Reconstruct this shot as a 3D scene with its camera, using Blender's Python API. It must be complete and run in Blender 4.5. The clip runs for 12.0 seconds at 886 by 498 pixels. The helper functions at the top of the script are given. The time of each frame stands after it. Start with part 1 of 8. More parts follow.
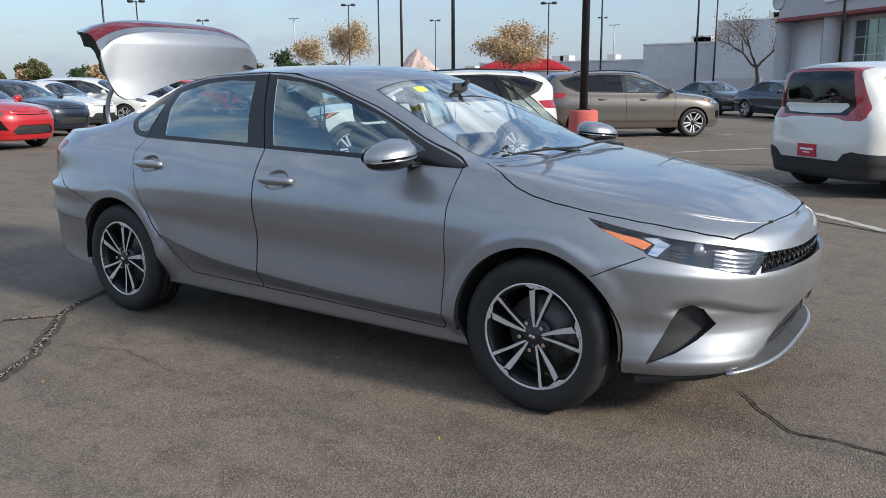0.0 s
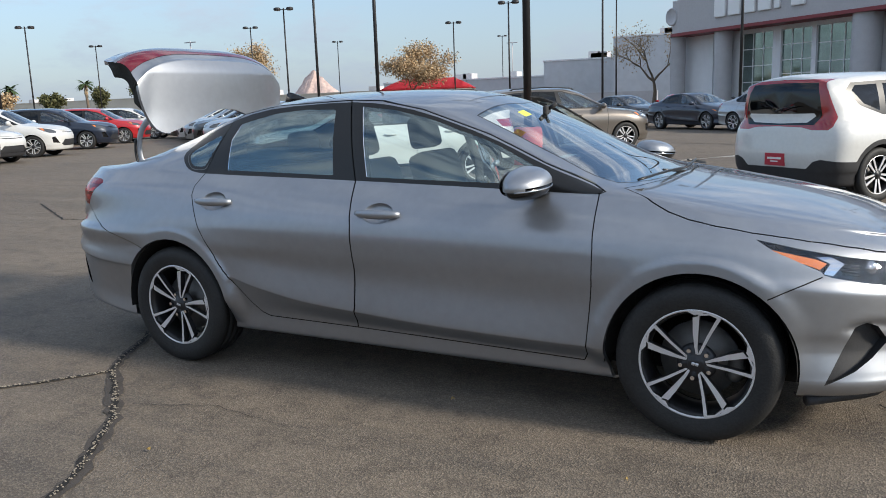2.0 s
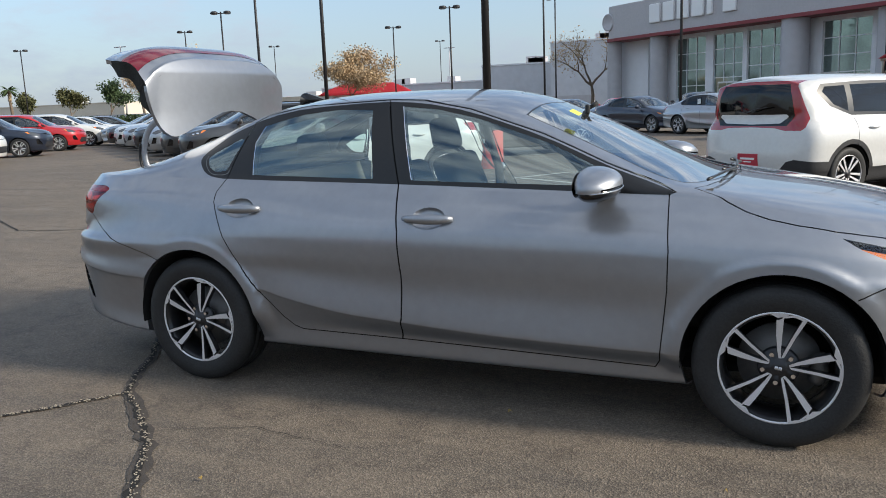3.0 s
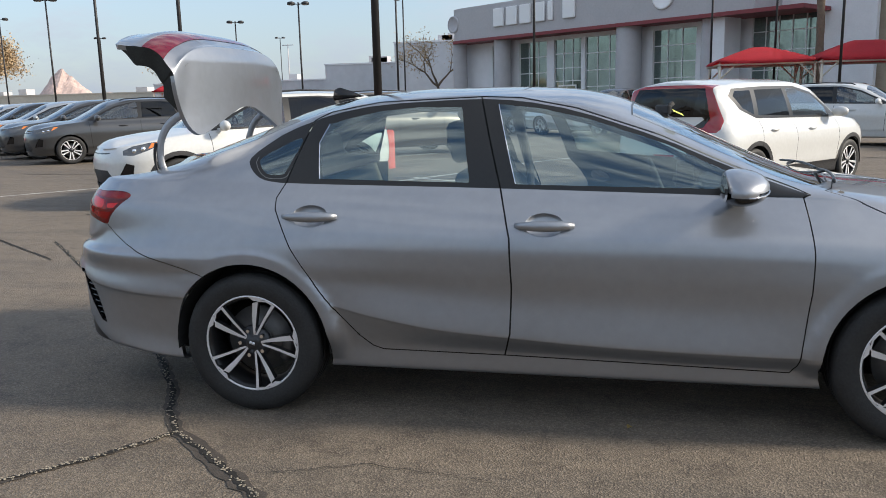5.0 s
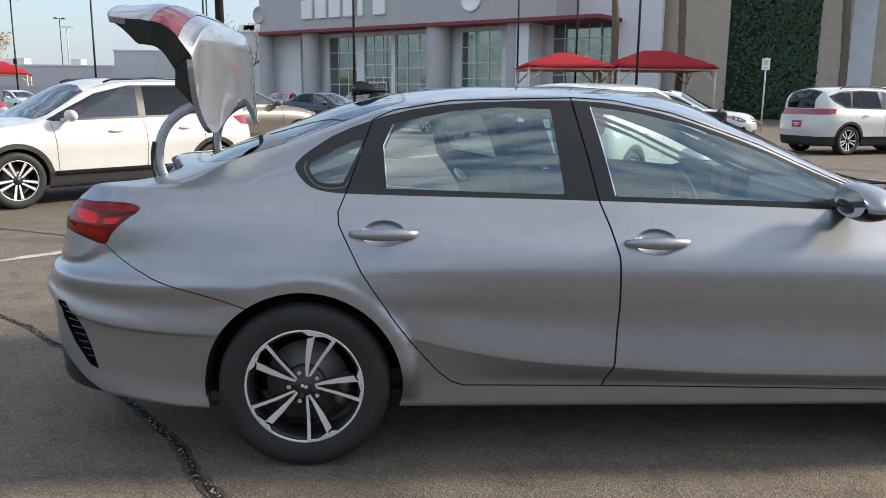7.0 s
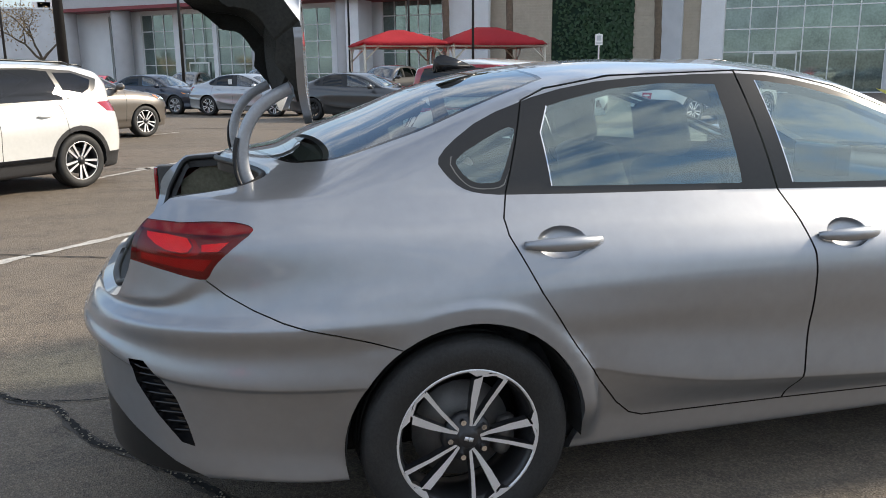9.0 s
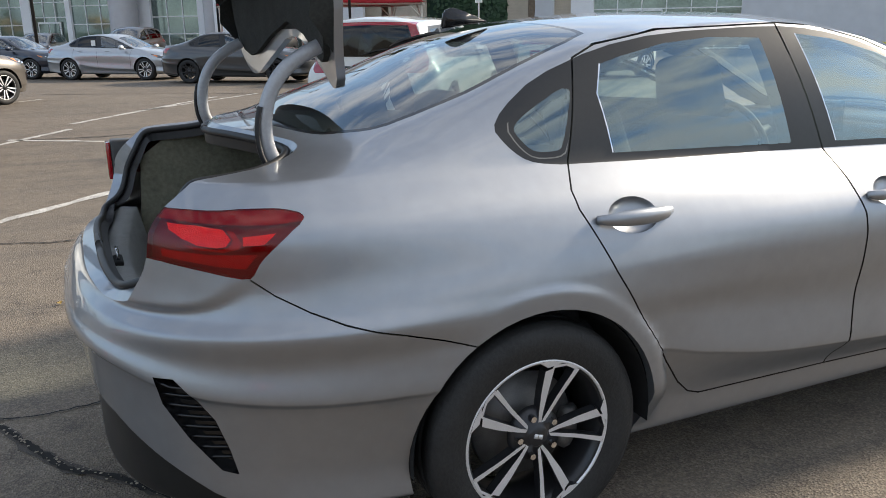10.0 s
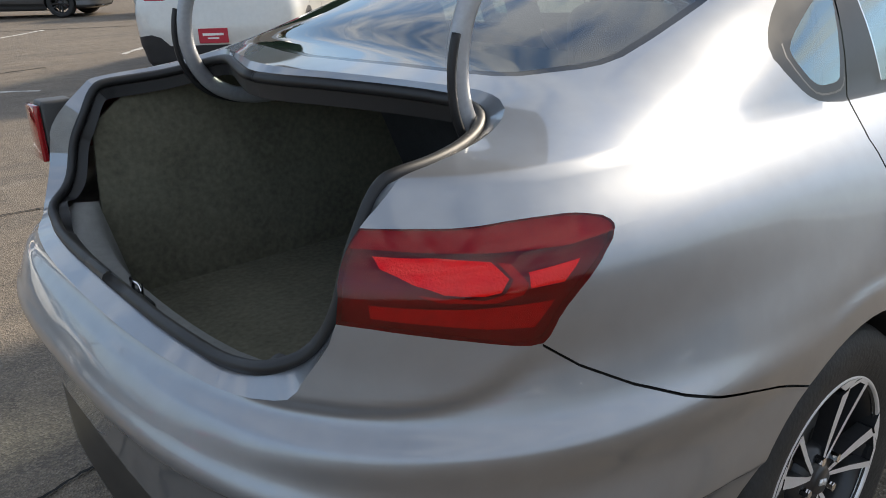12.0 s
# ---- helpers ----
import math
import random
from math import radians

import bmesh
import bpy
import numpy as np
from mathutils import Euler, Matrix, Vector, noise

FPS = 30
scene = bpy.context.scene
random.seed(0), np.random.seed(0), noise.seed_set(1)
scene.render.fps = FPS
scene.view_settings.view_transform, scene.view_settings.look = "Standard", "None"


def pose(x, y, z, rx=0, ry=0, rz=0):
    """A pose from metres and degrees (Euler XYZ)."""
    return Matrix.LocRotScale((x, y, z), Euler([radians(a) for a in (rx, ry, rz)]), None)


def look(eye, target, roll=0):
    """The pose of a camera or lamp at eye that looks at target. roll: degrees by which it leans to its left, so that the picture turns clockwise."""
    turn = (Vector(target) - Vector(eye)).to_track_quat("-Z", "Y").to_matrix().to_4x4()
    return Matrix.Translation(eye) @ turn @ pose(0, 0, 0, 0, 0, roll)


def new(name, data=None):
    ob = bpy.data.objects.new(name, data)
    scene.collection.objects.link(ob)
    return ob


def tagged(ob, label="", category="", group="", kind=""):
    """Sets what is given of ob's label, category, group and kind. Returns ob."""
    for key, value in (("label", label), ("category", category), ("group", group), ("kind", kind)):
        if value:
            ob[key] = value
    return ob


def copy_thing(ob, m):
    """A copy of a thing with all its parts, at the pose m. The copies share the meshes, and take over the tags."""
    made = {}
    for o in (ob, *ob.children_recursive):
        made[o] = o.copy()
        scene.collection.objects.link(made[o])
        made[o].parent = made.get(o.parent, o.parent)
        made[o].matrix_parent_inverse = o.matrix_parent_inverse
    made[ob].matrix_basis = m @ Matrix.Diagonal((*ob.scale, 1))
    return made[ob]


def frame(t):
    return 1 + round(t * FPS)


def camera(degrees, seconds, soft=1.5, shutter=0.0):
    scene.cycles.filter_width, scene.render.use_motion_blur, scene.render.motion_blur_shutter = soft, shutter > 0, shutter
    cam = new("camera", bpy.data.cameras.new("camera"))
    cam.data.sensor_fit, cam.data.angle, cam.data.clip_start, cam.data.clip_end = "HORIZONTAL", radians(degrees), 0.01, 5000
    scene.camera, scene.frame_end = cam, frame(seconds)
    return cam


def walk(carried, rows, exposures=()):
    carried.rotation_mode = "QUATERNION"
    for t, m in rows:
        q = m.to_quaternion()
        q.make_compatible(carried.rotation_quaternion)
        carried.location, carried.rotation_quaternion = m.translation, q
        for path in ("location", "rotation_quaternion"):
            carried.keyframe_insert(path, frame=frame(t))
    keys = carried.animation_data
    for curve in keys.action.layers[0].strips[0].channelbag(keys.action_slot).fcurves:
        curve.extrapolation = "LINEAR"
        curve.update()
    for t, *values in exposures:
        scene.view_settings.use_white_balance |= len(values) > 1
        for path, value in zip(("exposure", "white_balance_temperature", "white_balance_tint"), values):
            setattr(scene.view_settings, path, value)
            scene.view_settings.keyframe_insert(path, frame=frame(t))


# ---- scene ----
cam = camera(58.0, 12.0, soft=0.9)
PATH = [
    (0, (2.786, -3.555, 1.291), (1.671, -1.944, 0.891), -0.4),
    (0.5, (2.586, -3.694, 1.307), (1.527, -2.043, 0.918), -0.7),
    (1, (2.341, -3.751, 1.311), (1.314, -2.077, 0.933), -1.4),
    (1.5, (2.131, -3.812, 1.323), (1.138, -2.115, 0.957), -1.9),
    (2, (1.878, -3.905, 1.336), (0.959, -2.165, 0.977), -2.0),
    (2.5, (1.621, -3.956, 1.34), (0.763, -2.183, 0.987), -1.9),
    (2.7, (1.509, -3.953, 1.328), (0.677, -2.168, 0.976), -2.1),
    (4.3, (0.611, -4.096, 1.344), (0.116, -2.192, 0.984), -1.7),
    (4.5, (0.475, -4.074, 1.352), (0.01, -2.163, 0.992), -1.7),
    (5, (0.175, -4.031, 1.354), (-0.222, -2.105, 0.988), -1.4),
    (5.5, (-0.147, -4.001, 1.378), (-0.384, -2.051, 1.004), -0.7),
    (6, (-0.438, -3.879, 1.36), (-0.575, -1.919, 0.984), -0.3),
    (6.5, (-0.71, -3.763, 1.366), (-0.731, -1.799, 0.99), 0.3),
    (7, (-0.99, -3.67, 1.374), (-0.889, -1.709, 0.994), 0.5),
    (7.2, (-1.094, -3.582, 1.35), (-0.97, -1.623, 0.967), 0.4),
    (8.8, (-1.933, -3.056, 1.367), (-1.424, -1.167, 0.95), 0.7),
    (9, (-2.0, -2.931, 1.364), (-1.476, -1.05, 0.934), -0.5),
    (9.5, (-2.176, -2.717, 1.361), (-1.554, -0.875, 0.89), -1.0),
    (10, (-2.367, -2.499, 1.358), (-1.565, -0.744, 0.83), -0.9),
    (10.5, (-2.475, -2.227, 1.322), (-1.580, -0.531, 0.750), -0.9),
    (11, (-2.531, -1.962, 1.346), (-1.592, -0.322, 0.695), -0.9),
    (11.5, (-2.646, -1.691, 1.341), (-1.563, -0.163, 0.639), -0.8),
    (12, (-2.704, -1.408, 1.299), (-1.531, 0.051, 0.594), -1.9),
]
walk(cam, [(t, look(eye, target, roll)) for t, eye, target, roll in PATH], exposures=[(0, 0.42, 6250, 8), (3, 0.46, 6450, 8), (5.5, 0.61, 6700, 9), (7, 0.76, 6780, 9), (9, 0.84, 6880, 9), (12, 0.78, 7000, 9)])

# ---- world and sun ----
SUN_EL, SUN_AZ = 28.0, 4.5      # degrees; azimuth from +x towards +y
world = bpy.data.worlds.new("sky")
scene.world = world
world.use_nodes = True
wn, wl = world.node_tree.nodes, world.node_tree.links
sky = wn.new("ShaderNodeTexSky")
sky.sky_type, sky.sun_disc = "NISHITA", False
sky.sun_elevation, sky.sun_rotation = radians(SUN_EL), radians(90 - SUN_AZ)
sky.air_density, sky.dust_density, sky.ozone_density = 1.0, 0.3, 1.8
# thin broken cloud over the blue, by direction
tco = wn.new("ShaderNodeTexCoord")
mp = wn.new("ShaderNodeMapping")
mp.inputs["Scale"].default_value = (1.5, 1.5, 4.2)
cl = wn.new("ShaderNodeTexNoise")
cl.inputs["Scale"].default_value, cl.inputs["Detail"].default_value, cl.inputs["Roughness"].default_value = 3.4, 9.0, 0.62
cr = wn.new("ShaderNodeMapRange")
cr.inputs["From Min"].default_value, cr.inputs["From Max"].default_value = 0.47, 0.66
sep = wn.new("ShaderNodeSeparateXYZ")
hi = wn.new("ShaderNodeMapRange")
hi.inputs["From Min"].default_value, hi.inputs["From Max"].default_value, hi.inputs["To Max"].default_value = 0.02, 0.75, 0.07
cad = wn.new("ShaderNodeMath")
cad.operation = "ADD"
cmix = wn.new("ShaderNodeMix")
cmix.data_type = "RGBA"
# cloud tone along x, slightly paler away from the sun to lift reflections
toward = wn.new("ShaderNodeMapRange")
toward.inputs["From Min"].default_value, toward.inputs["From Max"].default_value = -0.8, 0.8
cloud = wn.new("ShaderNodeMix")
cloud.data_type = "RGBA"
cloud.inputs[6].default_value, cloud.inputs[7].default_value = (4.35, 4.7, 5.3, 1), (4.1, 4.5, 5.2, 1)
wl.new(toward.outputs[0], cloud.inputs[0])
wl.new(cloud.outputs[2], cmix.inputs[7])
wl.new(tco.outputs["Generated"], mp.inputs["Vector"])
wl.new(mp.outputs[0], cl.inputs["Vector"])
wl.new(tco.outputs["Generated"], sep.inputs[0])
wl.new(sep.outputs["Z"], hi.inputs["Value"])
wl.new(sep.outputs["X"], toward.inputs["Value"])
wl.new(cl.outputs["Fac"], cad.inputs[0])
wl.new(hi.outputs[0], cad.inputs[1])
# the cloud thickens to the south, a cover gradient added to shape reflections
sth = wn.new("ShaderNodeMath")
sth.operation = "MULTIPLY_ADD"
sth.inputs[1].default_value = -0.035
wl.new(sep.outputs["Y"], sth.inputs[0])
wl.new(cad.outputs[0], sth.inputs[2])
# and thins away from the sun, added to dim reflections from that side
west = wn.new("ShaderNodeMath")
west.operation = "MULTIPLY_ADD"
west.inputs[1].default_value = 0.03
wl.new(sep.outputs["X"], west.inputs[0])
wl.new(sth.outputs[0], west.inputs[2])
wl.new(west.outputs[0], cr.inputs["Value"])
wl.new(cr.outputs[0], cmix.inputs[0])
wl.new(sky.outputs["Color"], cmix.inputs[6])
bgn = wn["Background"]
# pale haze low over the horizon
hz = wn.new("ShaderNodeMapRange")
hz.inputs["From Min"].default_value, hz.inputs["From Max"].default_value = 0.0, 0.30
hz.inputs["To Min"].default_value, hz.inputs["To Max"].default_value = 0.92, 0.0
hmix = wn.new("ShaderNodeMix")
hmix.data_type = "RGBA"
hmix.inputs[7].default_value = (1.82, 2.17, 2.75, 1)
wl.new(sep.outputs["Z"], hz.inputs["Value"])
wl.new(hz.outputs[0], hmix.inputs[0])
wl.new(cmix.outputs[2], hmix.inputs[6])
wl.new(hmix.outputs[2], bgn.inputs["Color"])
bgn.inputs["Strength"].default_value = 0.148
sun_data = bpy.data.lights.new("sun", "SUN")
sun_data.energy, sun_data.angle, sun_data.color = 3.75, radians(7.0), (1.0, 0.90, 0.77)
sun = new("sun", sun_data)
_d = Vector((math.cos(radians(SUN_EL)) * math.cos(radians(SUN_AZ)), math.cos(radians(SUN_EL)) * math.sin(radians(SUN_AZ)), math.sin(radians(SUN_EL))))
sun.matrix_world = look(_d * 60, (0, 0, 0))

# ---- materials ----


def material(name, base, rough=0.5, metal=0.0, coat=0.0, vary=0.0, scale=8.0, bump=0.0, bump_scale=60.0, rough_vary=0.0, tone=None, spec=0.5, rnd=0.0):
    """A Principled material with colour variation at two scales, roughness variation and fine relief."""
    m = bpy.data.materials.new(name)
    m.use_nodes = True
    n, l = m.node_tree.nodes, m.node_tree.links
    b = n["Principled BSDF"]
    b.inputs["Base Color"].default_value = (*base, 1)
    b.inputs["Roughness"].default_value = rough
    b.inputs["Metallic"].default_value = metal
    b.inputs["Coat Weight"].default_value = coat
    b.inputs["Coat Roughness"].default_value = 0.03
    b.inputs["Specular IOR Level"].default_value = spec
    tc = n.new("ShaderNodeTexCoord")
    if vary > 0:
        a = n.new("ShaderNodeTexNoise")
        a.inputs["Scale"].default_value, a.inputs["Detail"].default_value, a.inputs["Roughness"].default_value = scale, 5.0, 0.6
        f = n.new("ShaderNodeTexNoise")
        f.inputs["Scale"].default_value, f.inputs["Detail"].default_value = scale * 14, 3.0
        l.new(tc.outputs["Object"], a.inputs["Vector"])
        l.new(tc.outputs["Object"], f.inputs["Vector"])
        add = n.new("ShaderNodeMath")
        add.operation = "ADD"
        l.new(a.outputs["Fac"], add.inputs[0])
        l.new(f.outputs["Fac"], add.inputs[1])
        mr = n.new("ShaderNodeMapRange")
        mr.inputs["From Min"].default_value, mr.inputs["From Max"].default_value = 0.7, 1.3
        l.new(add.outputs[0], mr.inputs["Value"])
        mx = n.new("ShaderNodeMix")
        mx.data_type = "RGBA"
        lo = tone if tone else tuple(c * (1 - vary) for c in base)
        hi = tuple(min(1, c * (1 + vary)) for c in base)
        mx.inputs[6].default_value, mx.inputs[7].default_value = (*lo, 1), (*hi, 1)
        l.new(mr.outputs[0], mx.inputs[0])
        out = mx.outputs[2]
        if rnd:
            oi = n.new("ShaderNodeObjectInfo")
            hs = n.new("ShaderNodeHueSaturation")
            r2 = n.new("ShaderNodeMapRange")
            r2.inputs["To Min"].default_value, r2.inputs["To Max"].default_value = 1 - rnd, 1 + rnd
            l.new(oi.outputs["Random"], r2.inputs["Value"])
            l.new(r2.outputs[0], hs.inputs["Value"])
            l.new(out, hs.inputs["Color"])
            out = hs.outputs[0]
        l.new(out, b.inputs["Base Color"])
        if rough_vary:
            rr = n.new("ShaderNodeMapRange")
            rr.inputs["To Min"].default_value, rr.inputs["To Max"].default_value = max(0.02, rough - rough_vary), min(1, rough + rough_vary)
            l.new(a.outputs["Fac"], rr.inputs["Value"])
            l.new(rr.outputs[0], b.inputs["Roughness"])
    if bump > 0:
        g = n.new("ShaderNodeTexNoise")
        g.inputs["Scale"].default_value, g.inputs["Detail"].default_value = bump_scale, 4.0
        l.new(tc.outputs["Object"], g.inputs["Vector"])
        bp = n.new("ShaderNodeBump")
        bp.inputs["Strength"].default_value, bp.inputs["Distance"].default_value = bump, 0.01
        l.new(g.outputs["Fac"], bp.inputs["Height"])
        l.new(bp.outputs[0], b.inputs["Normal"])
    return m


def paint(name, base, metal=0.0, rough=0.36, coat=1.0):
    """Car paint: flaked base under a clear coat, with a little dust."""
    m = material(name, base, rough, metal, coat, vary=0.05, scale=1.6, rough_vary=0.05)
    return m


def glass(name, tint, gloss=(1.0, 1.0, 1.0), ior=1.5, power=4.0):
    m = bpy.data.materials.new(name)
    m.use_nodes = True
    n, l = m.node_tree.nodes, m.node_tree.links
    n.remove(n["Principled BSDF"])
    tr = n.new("ShaderNodeBsdfTransparent")
    tr.inputs["Color"].default_value = (*tint, 1)
    gl = n.new("ShaderNodeBsdfGlossy")
    gl.inputs["Roughness"].default_value = 0.015
    gl.inputs["Color"].default_value = (*gloss, 1)
    f0 = 1.9 * ((ior - 1) / (ior + 1)) ** 2        # both faces of the pane
    lw = n.new("ShaderNodeLayerWeight")
    lw.inputs["Blend"].default_value = 0.5
    pw = n.new("ShaderNodeMath")
    pw.operation = "POWER"
    pw.inputs[1].default_value = power
    l.new(lw.outputs["Facing"], pw.inputs[0])
    fr = n.new("ShaderNodeMapRange")
    fr.inputs["To Min"].default_value, fr.inputs["To Max"].default_value = f0, 1.0
    l.new(pw.outputs[0], fr.inputs["Value"])
    mx = n.new("ShaderNodeMixShader")
    l.new(fr.outputs[0], mx.inputs[0])
    l.new(tr.outputs[0], mx.inputs[1])
    l.new(gl.outputs[0], mx.inputs[2])
    l.new(mx.outputs[0], n["Material Output"].inputs["Surface"])
    return m


M_SILVER = paint("silver_paint", (0.304, 0.317, 0.340), 0.84, 0.44, 1.0)
M_WHITE = paint("white_paint", (0.58, 0.58, 0.56))
M_BROWN = paint("bronze_grey_paint", (0.17, 0.15, 0.13), 0.6)
M_DARKGREY = paint("dark_grey_paint", (0.06, 0.062, 0.065), 0.5)
M_NAVY = paint("navy_paint", (0.012, 0.018, 0.035), 0.3)
M_BLACKP = paint("black_paint", (0.012, 0.012, 0.014), 0.2)
M_REDP = paint("red_paint", (0.45, 0.015, 0.02), 0.2)
M_LSILVER = paint("pale_silver_paint", (0.42, 0.44, 0.46), 0.7)
M_TRIM = material("black_trim", (0.012, 0.012, 0.012), 0.30, vary=0.15, scale=6, spec=0.45)
M_GLOSSBLACK = material("gloss_black", (0.008, 0.008, 0.009), 0.08)
M_PLASTIC = material("dark_plastic", (0.022, 0.022, 0.024), 0.6, vary=0.2, scale=10, bump=0.15, bump_scale=400)
M_RUBBER = material("tyre_rubber", (0.019, 0.019, 0.019), 0.62, vary=0.35, scale=7, bump=0.2, bump_scale=120, spec=0.4)
M_ALLOY = material("machined_alloy", (0.70, 0.70, 0.71), 0.42, 0.55, vary=0.06, scale=20)
M_DARKALLOY = material("dark_alloy", (0.03, 0.03, 0.032), 0.3, 0.3, vary=0.1)
M_STEEL = material("brake_steel", (0.16, 0.155, 0.15), 0.55, 0.7, vary=0.2, scale=25)
M_CHROME = material("chrome", (0.75, 0.75, 0.76), 0.08, 1.0)
M_DARK = material("seam_dark", (0.004, 0.004, 0.004), 0.8)
M_INTERIOR = material("dark_cabin_trim", (0.018, 0.018, 0.019), 0.7, vary=0.2, scale=12, bump=0.1, bump_scale=300)
M_SEAT = material("charcoal_cloth", (0.035, 0.036, 0.04), 0.9, vary=0.25, scale=30, bump=0.3, bump_scale=500)
M_HEADLINER = material("pale_headliner", (0.22, 0.22, 0.215), 0.9, vary=0.05, bump=0.2, bump_scale=300)
M_CARPET = material("trunk_carpet", (0.03, 0.031, 0.028), 1.0, vary=0.35, scale=9, bump=0.5, bump_scale=700)
M_GLASS = glass("window_glass", (0.74, 0.89, 0.87), (0.86, 1.0, 1.0), ior=1.85, power=2.5)
M_WINDGLASS = glass("windscreen_glass", (0.86, 0.94, 0.92), ior=1.75, power=2.6)
M_PRIVACY = glass("tinted_glass", (0.05, 0.056, 0.056), ior=1.36, power=5.0)
M_LENS = glass("clear_lens", (0.95, 0.95, 0.96))
M_TAILLENS = material("red_lens", (0.30, 0.006, 0.010), 0.08, coat=1.0, vary=0.15, scale=10)
M_TAILDARK = material("dark_red_lens", (0.11, 0.006, 0.009), 0.3, vary=0.25, scale=40)
M_REDGLASS = glass("red_lens_glass", (0.94, 0.10, 0.11), ior=1.32, power=5.0)
M_TAILHOT = material("bright_red_reflector", (1.0, 0.07, 0.05), 0.35, vary=0.2, scale=60, bump=0.3, bump_scale=260)
M_LIDLAMP = material("deep_red_lens", (0.12, 0.006, 0.012), 0.12, coat=0.6, vary=0.15, scale=10)
M_AMBER = material("amber_reflector", (0.75, 0.20, 0.03), 0.25, coat=1.0, vary=0.2, scale=70)
M_LAMPIN = material("lamp_reflector", (0.42, 0.43, 0.45), 0.18, 0.9)
M_WHITEPL = material("white_plastic", (0.75, 0.75, 0.73), 0.4)
M_REDPLATE = material("red_plate", (0.42, 0.02, 0.04), 0.4, vary=0.1)

# ---- helpers for meshes ----


def mesh_of(bm, mats, smooth=True):
    me = bpy.data.meshes.new("mesh")
    bm.to_mesh(me)
    bm.free()
    for m in (mats if isinstance(mats, (list, tuple)) else [mats]):
        me.materials.append(m)
    if smooth:
        me.polygons.foreach_set("use_smooth", [True] * len(me.polygons))
    return me


def part(name, bm, mats, parent=None, label="", smooth=False, matrix=None):
    ob = new(name, mesh_of(bm, mats, smooth))
    if parent is not None:
        ob.parent = parent
    if matrix is not None:
        ob.matrix_basis = matrix
    if label:
        tagged(ob, label)
    return ob


def thing(name, label, category, m=None, group="", kind=""):
    ob = new(name)
    ob.empty_display_size = 0.1
    if m is not None:
        ob.matrix_basis = m
    return tagged(ob, label, category, group, kind)


def box(bm, x0, x1, y0, y1, z0, z1, bevel=0.0, mat=0, seg=2):
    r = bmesh.ops.create_cube(bm, size=1.0, matrix=Matrix.Translation(((x0 + x1) / 2, (y0 + y1) / 2, (z0 + z1) / 2)) @ Matrix.Diagonal((abs(x1 - x0), abs(y1 - y0), abs(z1 - z0), 1)))
    vs = r["verts"]
    fs = list({f for v in vs for f in v.link_faces})
    if bevel:
        es = list({e for v in vs for e in v.link_edges})
        rb = bmesh.ops.bevel(bm, geom=es, offset=bevel, segments=seg, affect="EDGES", profile=0.6)
        fs = list(set(rb["faces"]) | {f for f in fs if f.is_valid})
    for f in fs:
        if f.is_valid:
            f.material_index = mat
    return vs


def tube(bm, pts, radii, seg=10, mat=0, cap=True, flat=1.0, up=(0, 0, 1)):
    """A tapered tube along points; flat squeezes it along its second axis."""
    pts = [Vector(p) for p in pts]
    if not isinstance(radii, (list, tuple)):
        radii = [radii] * len(pts)
    rings = []
    for i, p in enumerate(pts):
        d = (pts[min(i + 1, len(pts) - 1)] - pts[max(i - 1, 0)]).normalized()
        u = Vector(up)
        if abs(d.dot(u)) > 0.95:
            u = Vector((1, 0, 0))
        a = d.cross(u).normalized()
        b = a.cross(d).normalized()
        rings.append([bm.verts.new(p + radii[i] * (math.cos(k * math.tau / seg) * a + flat * math.sin(k * math.tau / seg) * b)) for k in range(seg)])
    for r0, r1 in zip(rings, rings[1:]):
        for k in range(seg):
            f = bm.faces.new((r0[k], r0[(k + 1) % seg], r1[(k + 1) % seg], r1[k]))
            f.material_index = mat
            f.smooth = True
    if cap:
        for r in (rings[0][::-1], rings[-1]):
            f = bm.faces.new(r)
            f.material_index = mat
    return rings


def lathe(bm, prof, seg=40, mat=0, axis="y", closed=False):
    """Turn a profile of (radius, along) about an axis."""
    rings = []
    for r, a in prof:
        ring = []
        for k in range(seg):
            c, s = math.cos(k * math.tau / seg) * r, math.sin(k * math.tau / seg) * r
            ring.append(bm.verts.new((c, a, s) if axis == "y" else (c, s, a)))
        rings.append(ring)
    pairs = list(zip(rings, rings[1:])) + ([(rings[-1], rings[0])] if closed else [])
    for r0, r1 in pairs:
        for k in range(seg):
            f = bm.faces.new((r0[k], r0[(k + 1) % seg], r1[(k + 1) % seg], r1[k]))
            f.material_index = mat
            f.smooth = True
    return rings


def prism(bm, poly, place, depth, mat=0):
    """Extrude a polygon of 2D points; place(u, v, d) gives the 3D point at depth d."""
    a = [bm.verts.new(place(u, v, 0)) for u, v in poly]
    b = [bm.verts.new(place(u, v, depth)) for u, v in poly]
    fs = [bm.faces.new(a), bm.faces.new(b[::-1])]
    n = len(poly)
    for i in range(n):
        fs.append(bm.faces.new((a[i], b[i], b[(i + 1) % n], a[(i + 1) % n])))
    for f in fs:
        f.material_index = mat
    return fs


